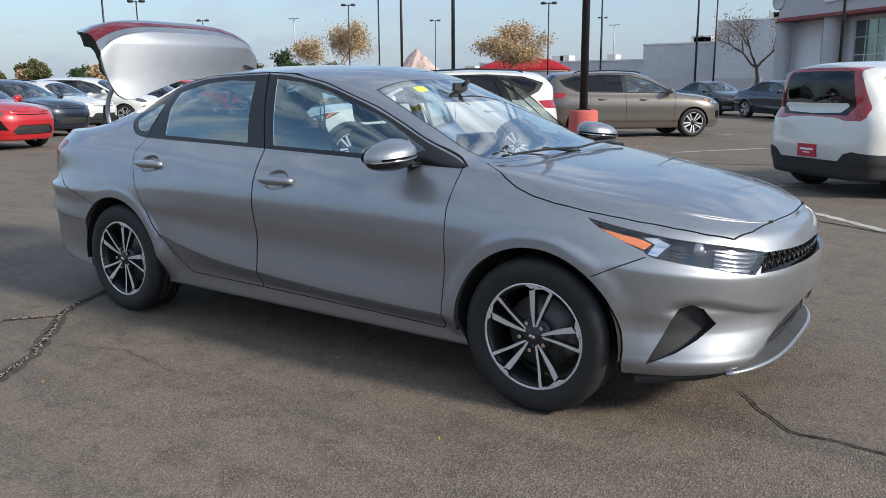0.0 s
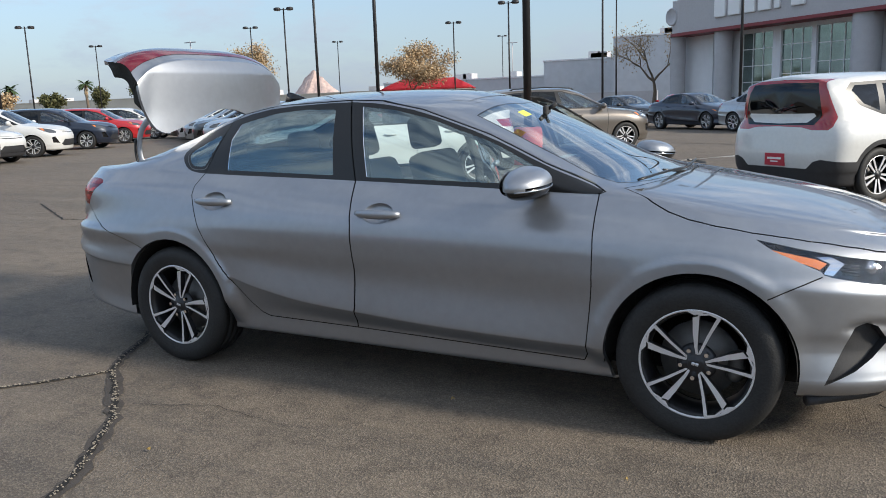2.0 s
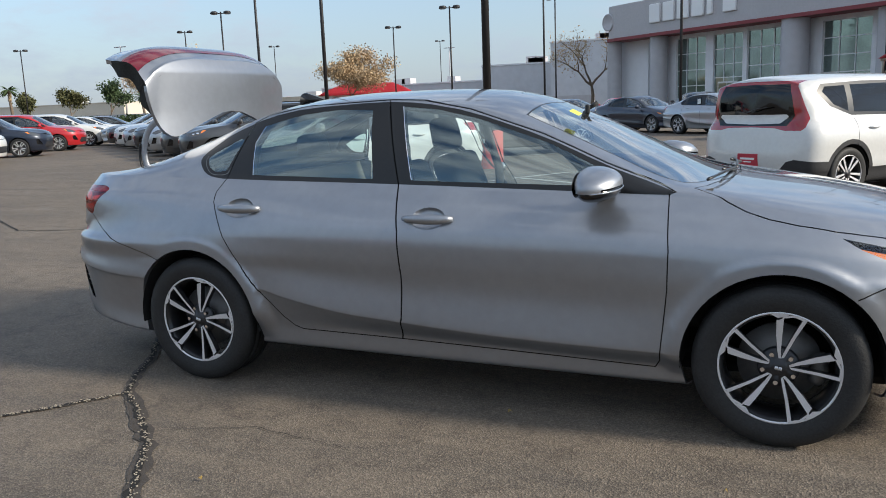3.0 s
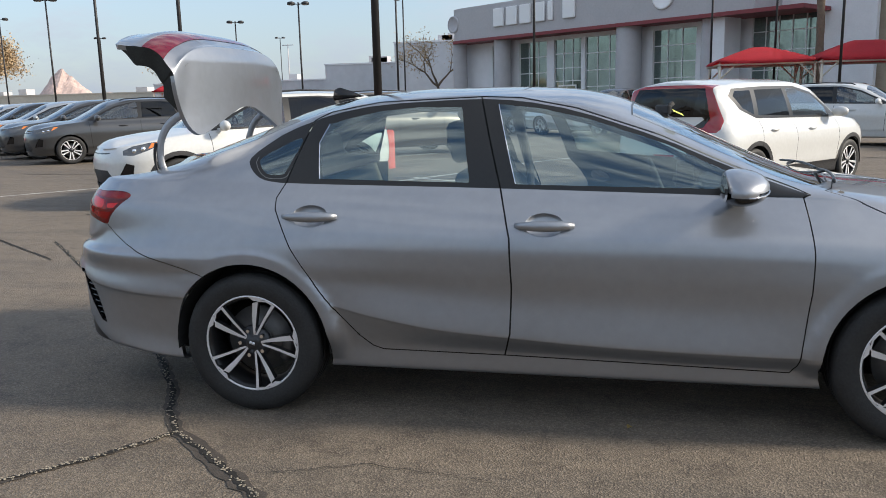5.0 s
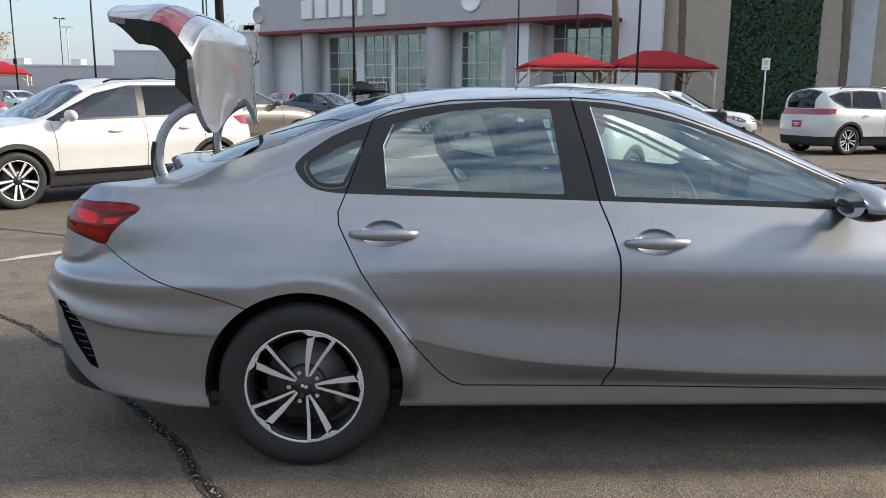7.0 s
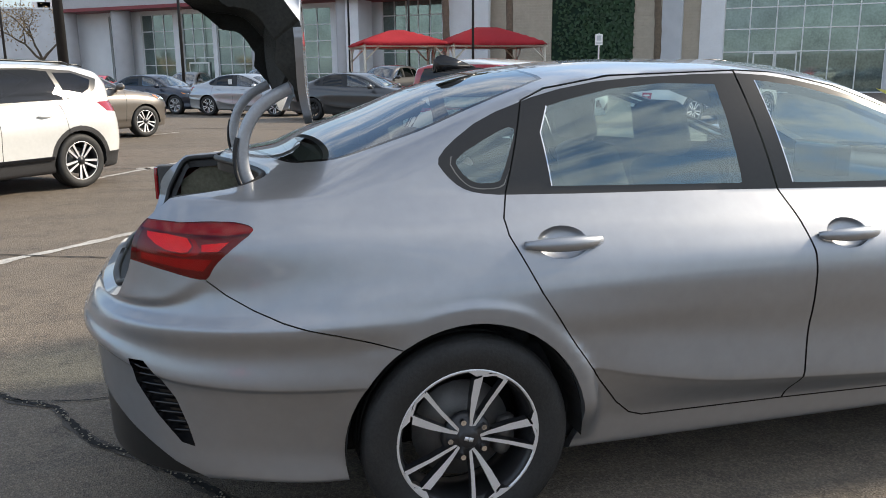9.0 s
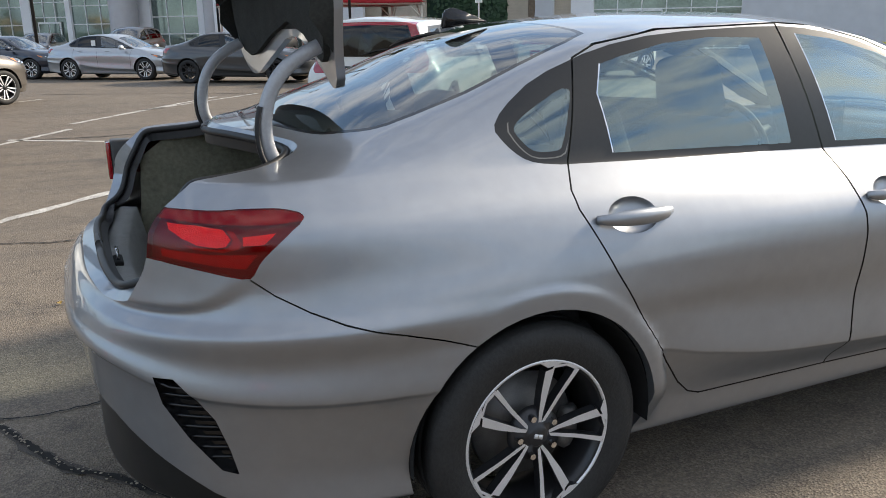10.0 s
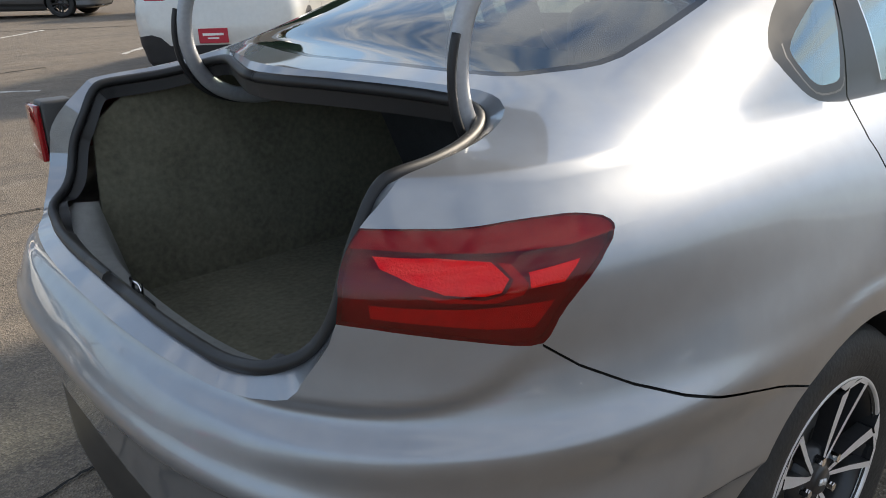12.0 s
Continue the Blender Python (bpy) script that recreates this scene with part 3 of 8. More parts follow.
# ---- the silver sedan ----
SEDAN = {
    "flare": [(-1.35, .318, .405, .903), (1.355, .318, .403, .900)],
    "rows": [
        dict(z=[(-2.4, .25), (-1.75, .20), (-1, .19), (1, .17), (1.7, .18), (2.2, .20)], W=[(0, .70)], xf=2.08, pf=3.0, xfs=1.3, xr=-2.28, xrs=-1.55),
        dict(z=[(-2.4, .28), (-2.1, .275), (-1.75, .235), (-1, .215), (1, .205), (1.7, .23), (2.2, .235)], W=[(-1.7, .843), (-1, .805), (0, .80), (1, .805), (1.7, .845)], xf=2.16, pf=3.1, xfs=1.3, xr=-2.40, xrs=-1.55, pr=3.5),
        dict(z=[(-2.4, .37), (-2.1, .345), (-1.75, .318), (-1, .31), (0, .295), (1, .27), (1.7, .28), (2.2, .265)], W=[(-2.1, .838), (-1.7, .836), (-1, .818), (0, .813), (1, .817), (1.35, .845), (1.7, .869)], xf=2.17, pf=3.1, xfs=1.3, xr=-2.40, xrs=-1.55, pr=3.7),
        dict(z=[(-2.45, .622), (-2.36, .606), (-2.25, .572), (-2.15, .550), (-1.75, .512), (-1.0, .49), (-.8, .447), (-.5, .397), (-.2, .374), (.3, .345), (.9, .333), (1.25, .333), (1.7, .322), (2.2, .300)], W=[(-1.7, .882), (-1, .871), (0, .869), (.9, .871), (1.7, .872)], xf=2.176, pf=2.9, xfs=1.3, xr=-2.440, xrs=-1.55, pr=3.1),
        dict(z=[(-2.45, .642), (-2.36, .626), (-2.25, .590), (-2.15, .567), (-1.75, .530), (-1.0, .508), (-.8, .463), (-.5, .411), (-.2, .387), (.3, .358), (.9, .346), (1.25, .352), (1.7, .395), (2.2, .375)], W=[(-1.7, .892), (-1, .878), (0, .876), (.9, .878), (1.7, .882)], xf=2.190, xfs=1.3, xr=-2.452, xrs=-1.55, pr=3.1),
        dict(z=[(-2.45, .682), (-2.3, .660), (-2.1, .632), (-1.7, .615), (-.9, .59), (-.2, .535), (.9, .50), (2.2, .47)], W=[(-2.0, .882), (-1.7, .887), (-1.35, .893), (-.6, .868), (.5, .866), (1.35, .893)], xf=2.21, xfs=1.3, xr=-2.438, xrs=-1.55, pr=3.1),
        dict(z=[(-2.45, .718), (-1.5, .69), (0, .66), (1.5, .64), (2.2, .57)], W=[(-1.35, .902), (-.5, .884), (.5, .883), (1.35, .902)], xf=2.215, xfs=1.3, xr=-2.414, xrs=-1.55, pr=3.1),
        dict(z=[(-2.4, .745), (-1.5, .745), (0, .73), (1.3, .705), (2.2, .612)], W=[(-2, .875), (-1.35, .892), (-.5, .889), (.5, .887), (1.4, .892), (2, .870)], xf=2.21, xfs=1.3, xr=-2.386, xrs=-1.55, pr=3.1),
        dict(z=[(-2.4, .80), (-1.5, .81), (0, .79), (1.3, .765), (2.2, .655)], W=[(-2, .850), (-1.35, .872), (-.5, .880), (.5, .878), (1.4, .874), (2, .85)], xf=2.20, xfs=1.3, xr=-2.365, xrs=-1.55, pr=3.4),
        dict(z=[(-2.4, .90), (-1.5, .92), (-.5, .89), (.5, .865), (1.4, .82), (2.2, .72)], W=[(-2, .84), (-1.3, .826), (-.5, .830), (.5, .829), (1.2, .828), (2, .79)], xf=2.17, xfs=1.3, xr=-2.345, xrs=-1.55, pr=3.55),
        dict(z=[(-2.4, 1.04), (-2.1, 1.03), (-1.9, 1.03), (-1.3, 1.022), (-.25, .985), (.6, .955), (1.0, .94), (1.4, .885), (1.8, .82), (2.15, .75)], W=[(-2.1, .73), (-1.9, .742), (-1.3, .735), (-.25, .735), (.6, .73), (.9, .728), (1.3, .742), (2, .69)], xf=2.13, xfs=1.3, xr=-2.28, xrs=-1.55, pr=3.8),
    ],
    "yr": [(-2.29, .50), (-2.0, .56), (-1.7, .59), (-1.4, .605), (-1.0, .585), (-.4, .585), (.1, .585), (.5, .61), (.9, .672), (1.05, .67), (1.4, .61), (2.13, .45)],
    "zr": [(-2.29, 1.045), (-2.0, 1.05), (-1.85, 1.07), (-1.7, 1.10), (-1.55, 1.14), (-1.39, 1.185), (-1.23, 1.245), (-1.02, 1.315), (-.8, 1.35), (-.38, 1.367), (.05, 1.315), (.39, 1.20), (.67, 1.08), (.9, .985), (1.05, .965), (1.4, .915), (1.8, .845), (2.13, .75)],
    "zc": [(-2.29, 1.045), (-2.2, 1.085), (-2.0, 1.10), (-1.8, 1.12), (-1.7, 1.165), (-1.5, 1.235), (-1.22, 1.335), (-.9, 1.392), (-.6, 1.412), (-.3, 1.412), (0, 1.398), (.2, 1.362), (.35, 1.306), (.5, 1.243), (.7, 1.147), (.9, 1.055), (1.05, .998), (1.15, .978), (1.6, .915), (1.9, .845), (2.13, .75)],
}
def chaikin(poly):
    """Corners cut off once."""
    out = []
    for (ax, ay), (bx, by) in zip(poly, poly[1:] + poly[:1]):
        out += [(ax * .78 + bx * .22, ay * .78 + by * .22), (ax * .22 + bx * .78, ay * .22 + by * .78)]
    return out


DLO = [(-1.392, 1.112), (-1.372, 1.075), (-1.335, 1.04), (-1.29, 1.022), (-1.2, 1.012), (-.25, .988), (.5, .962), (.93, .945), (.955, .958), (.9, .976), (.67, 1.060), (.39, 1.184), (.05, 1.300), (-.18, 1.345), (-.38, 1.358), (-.8, 1.342), (-1.02, 1.305), (-1.23, 1.232), (-1.35, 1.155)]
QGLASS = [(-1.338, 1.110), (-1.325, 1.082), (-1.30, 1.056), (-1.272, 1.048), (-1.222, 1.048), (-1.205, 1.056), (-1.148, 1.172), (-1.138, 1.200), (-1.165, 1.203), (-1.24, 1.168), (-1.31, 1.133)]
RGLASS = [(-1.045, 1.031), (-.385, 1.011), (-.430, 1.322), (-.62, 1.327), (-.80, 1.312), (-.96, 1.279), (-1.022, 1.262), (-1.058, 1.186)]
FGLASS = [(-.19, 1.004), (.60, .982), (.72, 1.015), (.42, 1.155), (.10, 1.265), (-.10, 1.312), (-.272, 1.332)]
BEAD_R = [(-1.045, 1.031), (-1.0485, 1.031), (-1.0618, 1.186), (-1.0255, 1.264), (-1.022, 1.262), (-1.058, 1.186)]
BEAD_F = [(-.19, 1.004), (-.1938, 1.004), (-.2758, 1.332), (-.272, 1.332)]
RDOOR = [(-1.198, 1.014), (-1.223, .955), (-1.218, .91), (-1.137, .75), (-1.03, .585), (-.934, .452), (-.86, .36), (-.807, .314), (-.76, .298), (-.234, .290), (-.205, .40), (-.197, .60), (-.205, .80), (-.230, .90), (-.255, .985), (-.35, 1.365), (-.8, 1.352), (-1.02, 1.315), (-1.10, 1.28)]
FDOOR = [(-.2530, .985), (-.2280, .90), (-.2030, .80), (-.1950, .60), (-.2030, .40), (-.2320, .290), (.895, .264), (.915, .30), (.945, .60), (.948, .75), (.935, .90), (.93, .95), (.955, .958), (.9, .983), (.67, 1.070), (.39, 1.194), (.05, 1.310), (-.18, 1.357), (-.3480, 1.366)]
HEAD = [(1.545, .803), (1.62, .787), (1.688, .772), (1.76, .757), (1.839, .740), (1.92, .725), (1.995, .710), (2.06, .694), (2.112, .674), (2.122, .655), (2.100, .598), (2.04, .614), (1.979, .632), (1.89, .652), (1.803, .672), (1.778, .682), (1.767, .695), (1.72, .716), (1.674, .738), (1.61, .765)]
TAIL = [(-1.924, .965), (-1.931, .954), (-1.955, .938), (-1.992, .910), (-2.031, .873), (-2.045, .845), (-2.054, .836), (-2.075, .836), (-2.164, .858), (-2.243, .872), (-2.42, .880), (-2.42, .981), (-2.175, .981), (-2.107, .979), (-2.044, .983), (-1.976, .982), (-1.940, .975)]
WIND = [(1.13, .01), (1.115, -.25), (1.075, -.44), (1.02, -.560), (.975, -.602), (.80, -.572), (.60, -.540), (.40, -.508), (.285, -.485), (.29, -.3), (.32, .01)]
BACK = [(-1.0, .01), (-.98, -.40), (-.99, -.50), (-1.35, -.55), (-1.62, -.562), (-1.69, -.545), (-1.745, -.495), (-1.784, -.45), (-1.822, -.35), (-1.851, -.23), (-1.882, -.10), (-1.893, .01)]
HOOD = [(1.16, .01), (1.14, -.3), (1.06, -.60), (1.02, -.672), (1.08, -.704), (1.15, -.740), (1.22, -.768), (1.30, -.786), (1.40, -.794), (1.53, -.788), (1.62, -.770), (1.72, -.742), (1.84, -.690), (1.94, -.630), (2.02, -.560), (2.062, -.46), (2.09, -.30), (2.105, -.1), (2.108, .01)]
LID_TOP = [(-1.985, .01), (-1.975, -.09), (-1.945, -.188), (-1.906, -.305), (-1.869, -.408), (-1.855, -.455), (-1.854, -.485), (-1.860, -.510), (-1.879, -.541), (-1.905, -.562), (-1.94, -.580), (-1.985, -.597), (-2.043, -.614), (-2.093, -.622), (-2.15, -.624), (-2.45, -.624), (-2.45, .01)]
LID_REAR = [(.01, .745), (-.20, .747), (-.34, .748), (-.456, .744), (-.52, .746), (-.555, .752), (-.578, .760), (-.590, .773), (-.600, .795), (-.612, .816), (-.626, .843), (-.634, .873), (-.634, .905), (-.626, .94), (-.622, .965), (-.622, .985), (-.624, 1.01), (-.624, 1.12), (.01, 1.12)]
ARCH_R, ARCH_F = circle(-1.35, .318, .362, 56), circle(1.355, .318, .362, 56)
BUMPSEAM_R = [(-2.056, 0.836), (-2.007, 0.797), (-1.938, 0.757), (-1.868, 0.726), (-1.8, 0.703), (-1.724, 0.682), (-1.64, 0.655), (-1.563, 0.628), (-1.5, 0.605), (-1.5, 0.6008), (-1.563, 0.6238), (-1.64, 0.6508), (-1.724, 0.6778), (-1.8, 0.6988), (-1.868, 0.7218), (-1.938, 0.7528), (-2.007, 0.7928), (-2.056, 0.8318)]
BUMPSEAM_F = [(1.775, .678), (1.692, .643), (1.60, .599), (1.60, .594), (1.692, .638), (1.775, .673)]
FOG = [(1.797, .273), (1.859, .422), (1.888, .484), (1.925, .499), (1.962, .480), (1.998, .42), (1.95, .365), (1.894, .321)]
GRILLE = [(.01, .668), (-.18, .665), (-.38, .670), (-.462, .672), (-.515, .600), (-.436, .600), (-.279, .603), (.01, .603)]
INTAKE = [(.01, .445), (-.16, .435), (-.28, .400), (-.38, .350), (-.50, .285), (-.60, .238), (-.55, .228), (-.40, .232), (.01, .235)]
RVENT = [(-2.275, .612), (-2.235, .612), (-2.19, .56), (-2.156, .509), (-2.13, .43), (-2.115, .364), (-2.15, .375), (-2.211, .455), (-2.26, .54)]
DIFF = [(-2.5, .15), (-2.5, .50), (-2.36, .465), (-2.28, .40), (-2.17, .315), (-2.09, .27), (-2.06, .20), (-2.06, .15)]
LIDLAMP = [(-.66, .985), (-.66, .885), (-.46, .90), (-.28, .935), (.01, .945), (.01, .972), (-.28, .975), (-.46, .985)]
TAILHOT = [[(-2.207, .955), (-2.15, .953), (-2.099, .946), (-2.088, .925), (-2.100, .908), (-2.118, .905), (-2.159, .911), (-2.185, .925), (-2.207, .942)],
           [(-2.093, .945), (-2.079, .942), (-2.066, .915), (-2.074, .902), (-2.105, .895), (-2.166, .901), (-2.186, .912), (-2.16, .907), (-2.118, .900), (-2.096, .905), (-2.083, .923)],
           [(-2.063, .930), (-1.992, .936), (-2.022, .910), (-2.065, .909)],
           [(-2.228, .897), (-2.13, .890), (-2.036, .889), (-2.063, .857), (-2.115, .862), (-2.170, .872), (-2.228, .880)]]
TAILTOP = [(-1.91, .958), (-2.0, .952), (-2.09, .954), (-2.20, .961), (-2.42, .964), (-2.42, .995), (-1.91, .995)]
AMBER = [(1.60, .776), (1.666, .761), (1.750, .741), (1.790, .724), (1.768, .702), (1.705, .728), (1.65, .753)]
DRL = [(1.752, .747), (1.800, .745), (1.846, .720), (1.812, .678), (1.780, .686), (1.800, .722)]
BEAM = [(1.985, .700), (2.105, .674), (2.098, .640), (1.987, .668)]
BEAM2 = [(1.987, .664), (2.097, .636), (2.090, .604), (1.990, .632)]
LIDLINE_TOP = [(-2.03, .01), (-1.99, -.20), (-1.93, -.38), (-1.92, -.44), (-1.94, -.50), (-2.0, -.55), (-2.08, -.58), (-2.15, -.585), (-2.45, -.585), (-2.45, .01)]
LIDLINE_REAR = [(.01, .775), (-.35, .778), (-.45, .785), (-.51, .81), (-.545, .85), (-.57, .90), (-.575, .95), (-.585, 1.02), (-.585, 1.12), (.01, 1.12)]

LEDGE = [(-.50, .748), (-.56, .751), (-.609, .754), (-.65, .756), (-.685, .759), (-.715, .763), (-.740, .769), (-.758, .778), (-.773, .792), (-.783, .810), (-.790, .830), (-.795, .855)]
WING = [(1.85, .470), (1.885, .494), (1.929, .503), (1.98, .500), (2.03, .483), (2.076, .465), (2.12, .443), (2.165, .430)]
DLO, TAIL, BACK = chaikin(DLO), chaikin(TAIL), BACK[:1] + chaikin(BACK)[2:-4] + BACK[-1:]
QGLASS, RGLASS, FGLASS = chaikin(QGLASS), round_poly(RGLASS, 3, .02), round_poly(FGLASS, 3, .02)
HANDLES = [("rear_door", -1.178, -.938, .886), ("front_door", -.182, .052, .855)]
CUPS = [circle((a + b) / 2, z - .004, .080, 32, .56) for _, a, b, z in HANDLES]


def border(bm, names, inner, outer=None):
    """Edges of the half body between the named faces and the rest, in world pairs with their normals."""
    out = []
    for e in bm.edges:
        fs = [f.index for f in e.link_faces]
        if len(fs) == 2:
            a, b = names[fs[0]] in inner, names[fs[1]] in inner
            if a != b and (outer is None or names[fs[1] if a else fs[0]] in outer):
                out.append((e.verts[0], e.verts[1]))
    return out


def flange(bm, pairs, move, mat, parent, name, side="both", flip=False, label="", start=None):
    """A strip that turns an opening's edge inwards; move(vertex) gives its inner edge."""
    if side == "each":
        for sd in ("right", "left"):
            flange(bm, pairs, move, mat, parent, name, sd, flip, label)
        return None
    vs, fs = [], []
    for s in ((-1, 1) if side == "both" else ((-1,) if side == "right" else (1,))):
        for a, b in pairs:
            k = len(vs)
            q = [Vector(start(a)) if start else a.co.copy(), Vector(start(b)) if start else b.co.copy(), Vector(move(b)), Vector(move(a))]
            for p in q:
                vs.append((p.x, -p.y * s, p.z) if s > 0 else tuple(p))
            fs.append((k, k + 1, k + 2, k + 3))
    me = bpy.data.meshes.new("flange")
    me.from_pydata(vs, [], fs)
    b2 = bmesh.new()
    b2.from_mesh(me)
    bmesh.ops.remove_doubles(b2, verts=b2.verts[:], dist=1e-4)
    bmesh.ops.recalc_face_normals(b2, faces=b2.faces[:])
    return part(name, b2, mat, parent, label, smooth=True)


def arch_liner(x, s, r, z0, y_out, y_in, mat, parent):
    """The dark inner lining of a wheel arch."""
    bm = bmesh.new()
    rings = []
    for k in range(25):
        a = radians(-6 + k * 192 / 24)
        c, d = x + r * math.cos(a), z0 + r * math.sin(a)
        rings.append([bm.verts.new((c, s * y_out, d)), bm.verts.new((c, s * y_in, d))])
    for p, q in zip(rings, rings[1:]):
        bm.faces.new((p[0], p[1], q[1], q[0]))
    bm.faces.new([r2[1] for r2 in rings])
    return part("wheel_arch_liner", bm, mat, parent)


def seat(parent, x, y, rear=False):
    """A car seat: cushion, backrest and headrest, facing +x."""
    w = .50 if not rear else .60
    bm = bmesh.new()
    box(bm, x - .26, x + .27, y - w / 2, y + w / 2, .36, .52, .05, seg=3)
    st = part("seat", bm, M_SEAT, parent, "charcoal cloth seat cushion", smooth=True)
    bm = bmesh.new()
    box(bm, -.07, .07, -w / 2, w / 2, 0, .62, .055, seg=3)
    for v in bm.verts:
        q = v.co.z / .62
        v.co.y *= 1 - .18 * q * q
    bmesh.ops.transform(bm, matrix=Matrix.Translation((x - .24, y, .47)) @ Matrix.Rotation(radians(-20), 4, "Y"), verts=bm.verts[:])
    part("backrest", bm, M_SEAT, st, "charcoal cloth backrest", smooth=True)
    bm = bmesh.new()
    box(bm, -.05, .05, -.135, .135, 0, .19, .045, seg=3)
    for v in bm.verts:
        v.co.y *= 1 - .25 * max(0, v.co.z / .19 - .4)
    bmesh.ops.transform(bm, matrix=Matrix.Translation((x - .475, y, 1.075 if not rear else 1.0)) @ Matrix.Rotation(radians(-12), 4, "Y"), verts=bm.verts[:])
    part("headrest", bm, M_SEAT, st, smooth=True)


def silver_sedan():
    car = thing("sedan", "silver-grey sedan with raised boot lid and two doors open", "car")
    bm = body_bmesh(SEDAN, (52, 130, 60, 8, 14))
    pl = bm.faces.layers.int["patch"]
    low = lambda f: f[pl] == 0
    up = lambda f: f[pl] == 1
    right = lambda f: f.verts[0].co.y < -0.4
    rear = lambda f: f[pl] == 0 and f.verts[0].co.x < -1.9
    rearside = lambda f: f[pl] == 0 and f.verts[0].co.x < -1.8
    front = lambda f: f[pl] == 0 and f.verts[0].co.x > 1.8
    frontside = lambda f: f[pl] == 0 and f.verts[0].co.x > 1.5
    g = 0.0024
    crease(bm, LEDGE, "yz", lambda f: f[pl] == 0 and f.verts[0].co.x < -1.95, .006, .008, .08, .07, .05, .008)
    crease(bm, WING, "xz", lambda f: f[pl] == 0 and f.verts[0].co.x > 1.7, .004, .024, .05, .13, .03, .010)
    for poly in (DLO, QGLASS, RGLASS, FGLASS, offset_poly(QGLASS, .014), offset_poly(QGLASS, .0175), BEAD_R, BEAD_F):
        imprint(bm, poly, "xz", right)
    for poly in (RDOOR, FDOOR):
        imprint(bm, offset_poly(poly, g), "xz", right)
        imprint(bm, offset_poly(poly, -g), "xz", right)
    for poly in (ARCH_R, ARCH_F, BUMPSEAM_R, BUMPSEAM_F, FOG):
        imprint(bm, poly, "xz", low)
    for poly in (HEAD, AMBER, DRL, BEAM, BEAM2):
        imprint(bm, poly, "xz", frontside)
    for poly in [TAIL, TAILTOP] + TAILHOT:
        imprint(bm, poly, "xz", rearside)
    for poly in (WIND, offset_poly(BACK, -.010)):
        imprint(bm, poly, "xy", up)
    imprint(bm, offset_poly(WIND, .008), "xy", up)
    imprint(bm, offset_poly(BACK, .006), "xy", up)
    bonnet = lambda f: f[pl] == 1 or (f.verts[0].co.x > 1.0 and f.verts[0].co.z > .68)
    imprint(bm, offset_poly(HOOD, g), "xy", bonnet)
    imprint(bm, offset_poly(HOOD, -g), "xy", bonnet)
    imprint(bm, LID_TOP, "xy", up)
    imprint(bm, LIDLINE_TOP, "xy", up)
    for poly in (LID_REAR, LIDLINE_REAR, LIDLAMP):
        imprint(bm, poly, "yz", rear)
    for poly in (RVENT, DIFF):
        imprint(bm, poly, "xz", lambda f: f[pl] == 0 and f.verts[0].co.x < -1.8)
    imprint(bm, GRILLE, "yz", front)
    for poly in CUPS:
        imprint(bm, poly, "xz", lambda f: f[pl] == 0 and f.verts[0].co.y < -.6)
    imprint(bm, INTAKE, "yz", front)
    bm.normal_update()
    bm.verts.index_update()
    bm.faces.index_update()
    REAR = lambda c, p: (p == 0) & (c[:, 0] < -2.0)
    RSIDE = lambda c, p: (p == 0) & (c[:, 0] < -1.8)
    FRONT = lambda c, p: (p == 0) & (c[:, 0] > 1.85)
    FSIDE = lambda c, p: (p == 0) & (c[:, 0] > 1.5)
    BONNET = lambda c, p: (p == 1) | ((c[:, 0] > 1.0) & (c[:, 2] > .70))
    only = lambda a, b: (lambda o: b if o == a else o)
    regs = [
        ("seam", offset_poly(RDOOR, g), "xz", SIDE), ("seam", offset_poly(FDOOR, g), "xz", SIDE),
        ("rdoor", offset_poly(RDOOR, -g), "xz", SIDE), ("fdoor", offset_poly(FDOOR, -g), "xz", SIDE),
        (lambda o: {"body": "trim_q", "rdoor": "trim_r", "fdoor": "trim_f"}.get(o, o), DLO, "xz", SIDE),
        ("chrome_r", BEAD_R, "xz", SIDE), ("chrome_f", BEAD_F, "xz", SIDE), (only("trim_q", "chrome_q"), offset_poly(QGLASS, .0175), "xz", lambda c, p: SIDE(c, p) & (c[:, 2] < 1.125) & (c[:, 0] - .55 * c[:, 2] < -1.77)), (only("chrome_q", "trim_q"), offset_poly(QGLASS, .014), "xz", SIDE),
        ("glass_q", QGLASS, "xz", SIDE), ("glass_r", RGLASS, "xz", SIDE), ("glass_f", FGLASS, "xz", SIDE),
        ("frame_w", offset_poly(WIND, .008), "xy", UP), ("wind", WIND, "xy", UP),
        ("frame_b", offset_poly(BACK, .006), "xy", UP), ("back", offset_poly(BACK, -.010), "xy", UP),
        ("seam", offset_poly(HOOD, g), "xy", BONNET), ("hood", offset_poly(HOOD, -g), "xy", BONNET),
        ("seam", BUMPSEAM_R, "xz", LOW), ("seam", BUMPSEAM_F, "xz", LOW),
        ("head", HEAD, "xz", FSIDE), (only("head", "amber"), AMBER, "xz", FSIDE), (only("head", "drl"), DRL, "xz", FSIDE),
        (only("head", "beam"), BEAM, "xz", FSIDE), (only("head", "beam"), BEAM2, "xz", FSIDE),
        ("tail", TAIL, "xz", RSIDE), (only("tail", "tailtop"), TAILTOP, "xz", RSIDE)]
    regs += [(only("tail", "hot%d" % i), p, "xz", RSIDE) for i, p in enumerate(TAILHOT)]
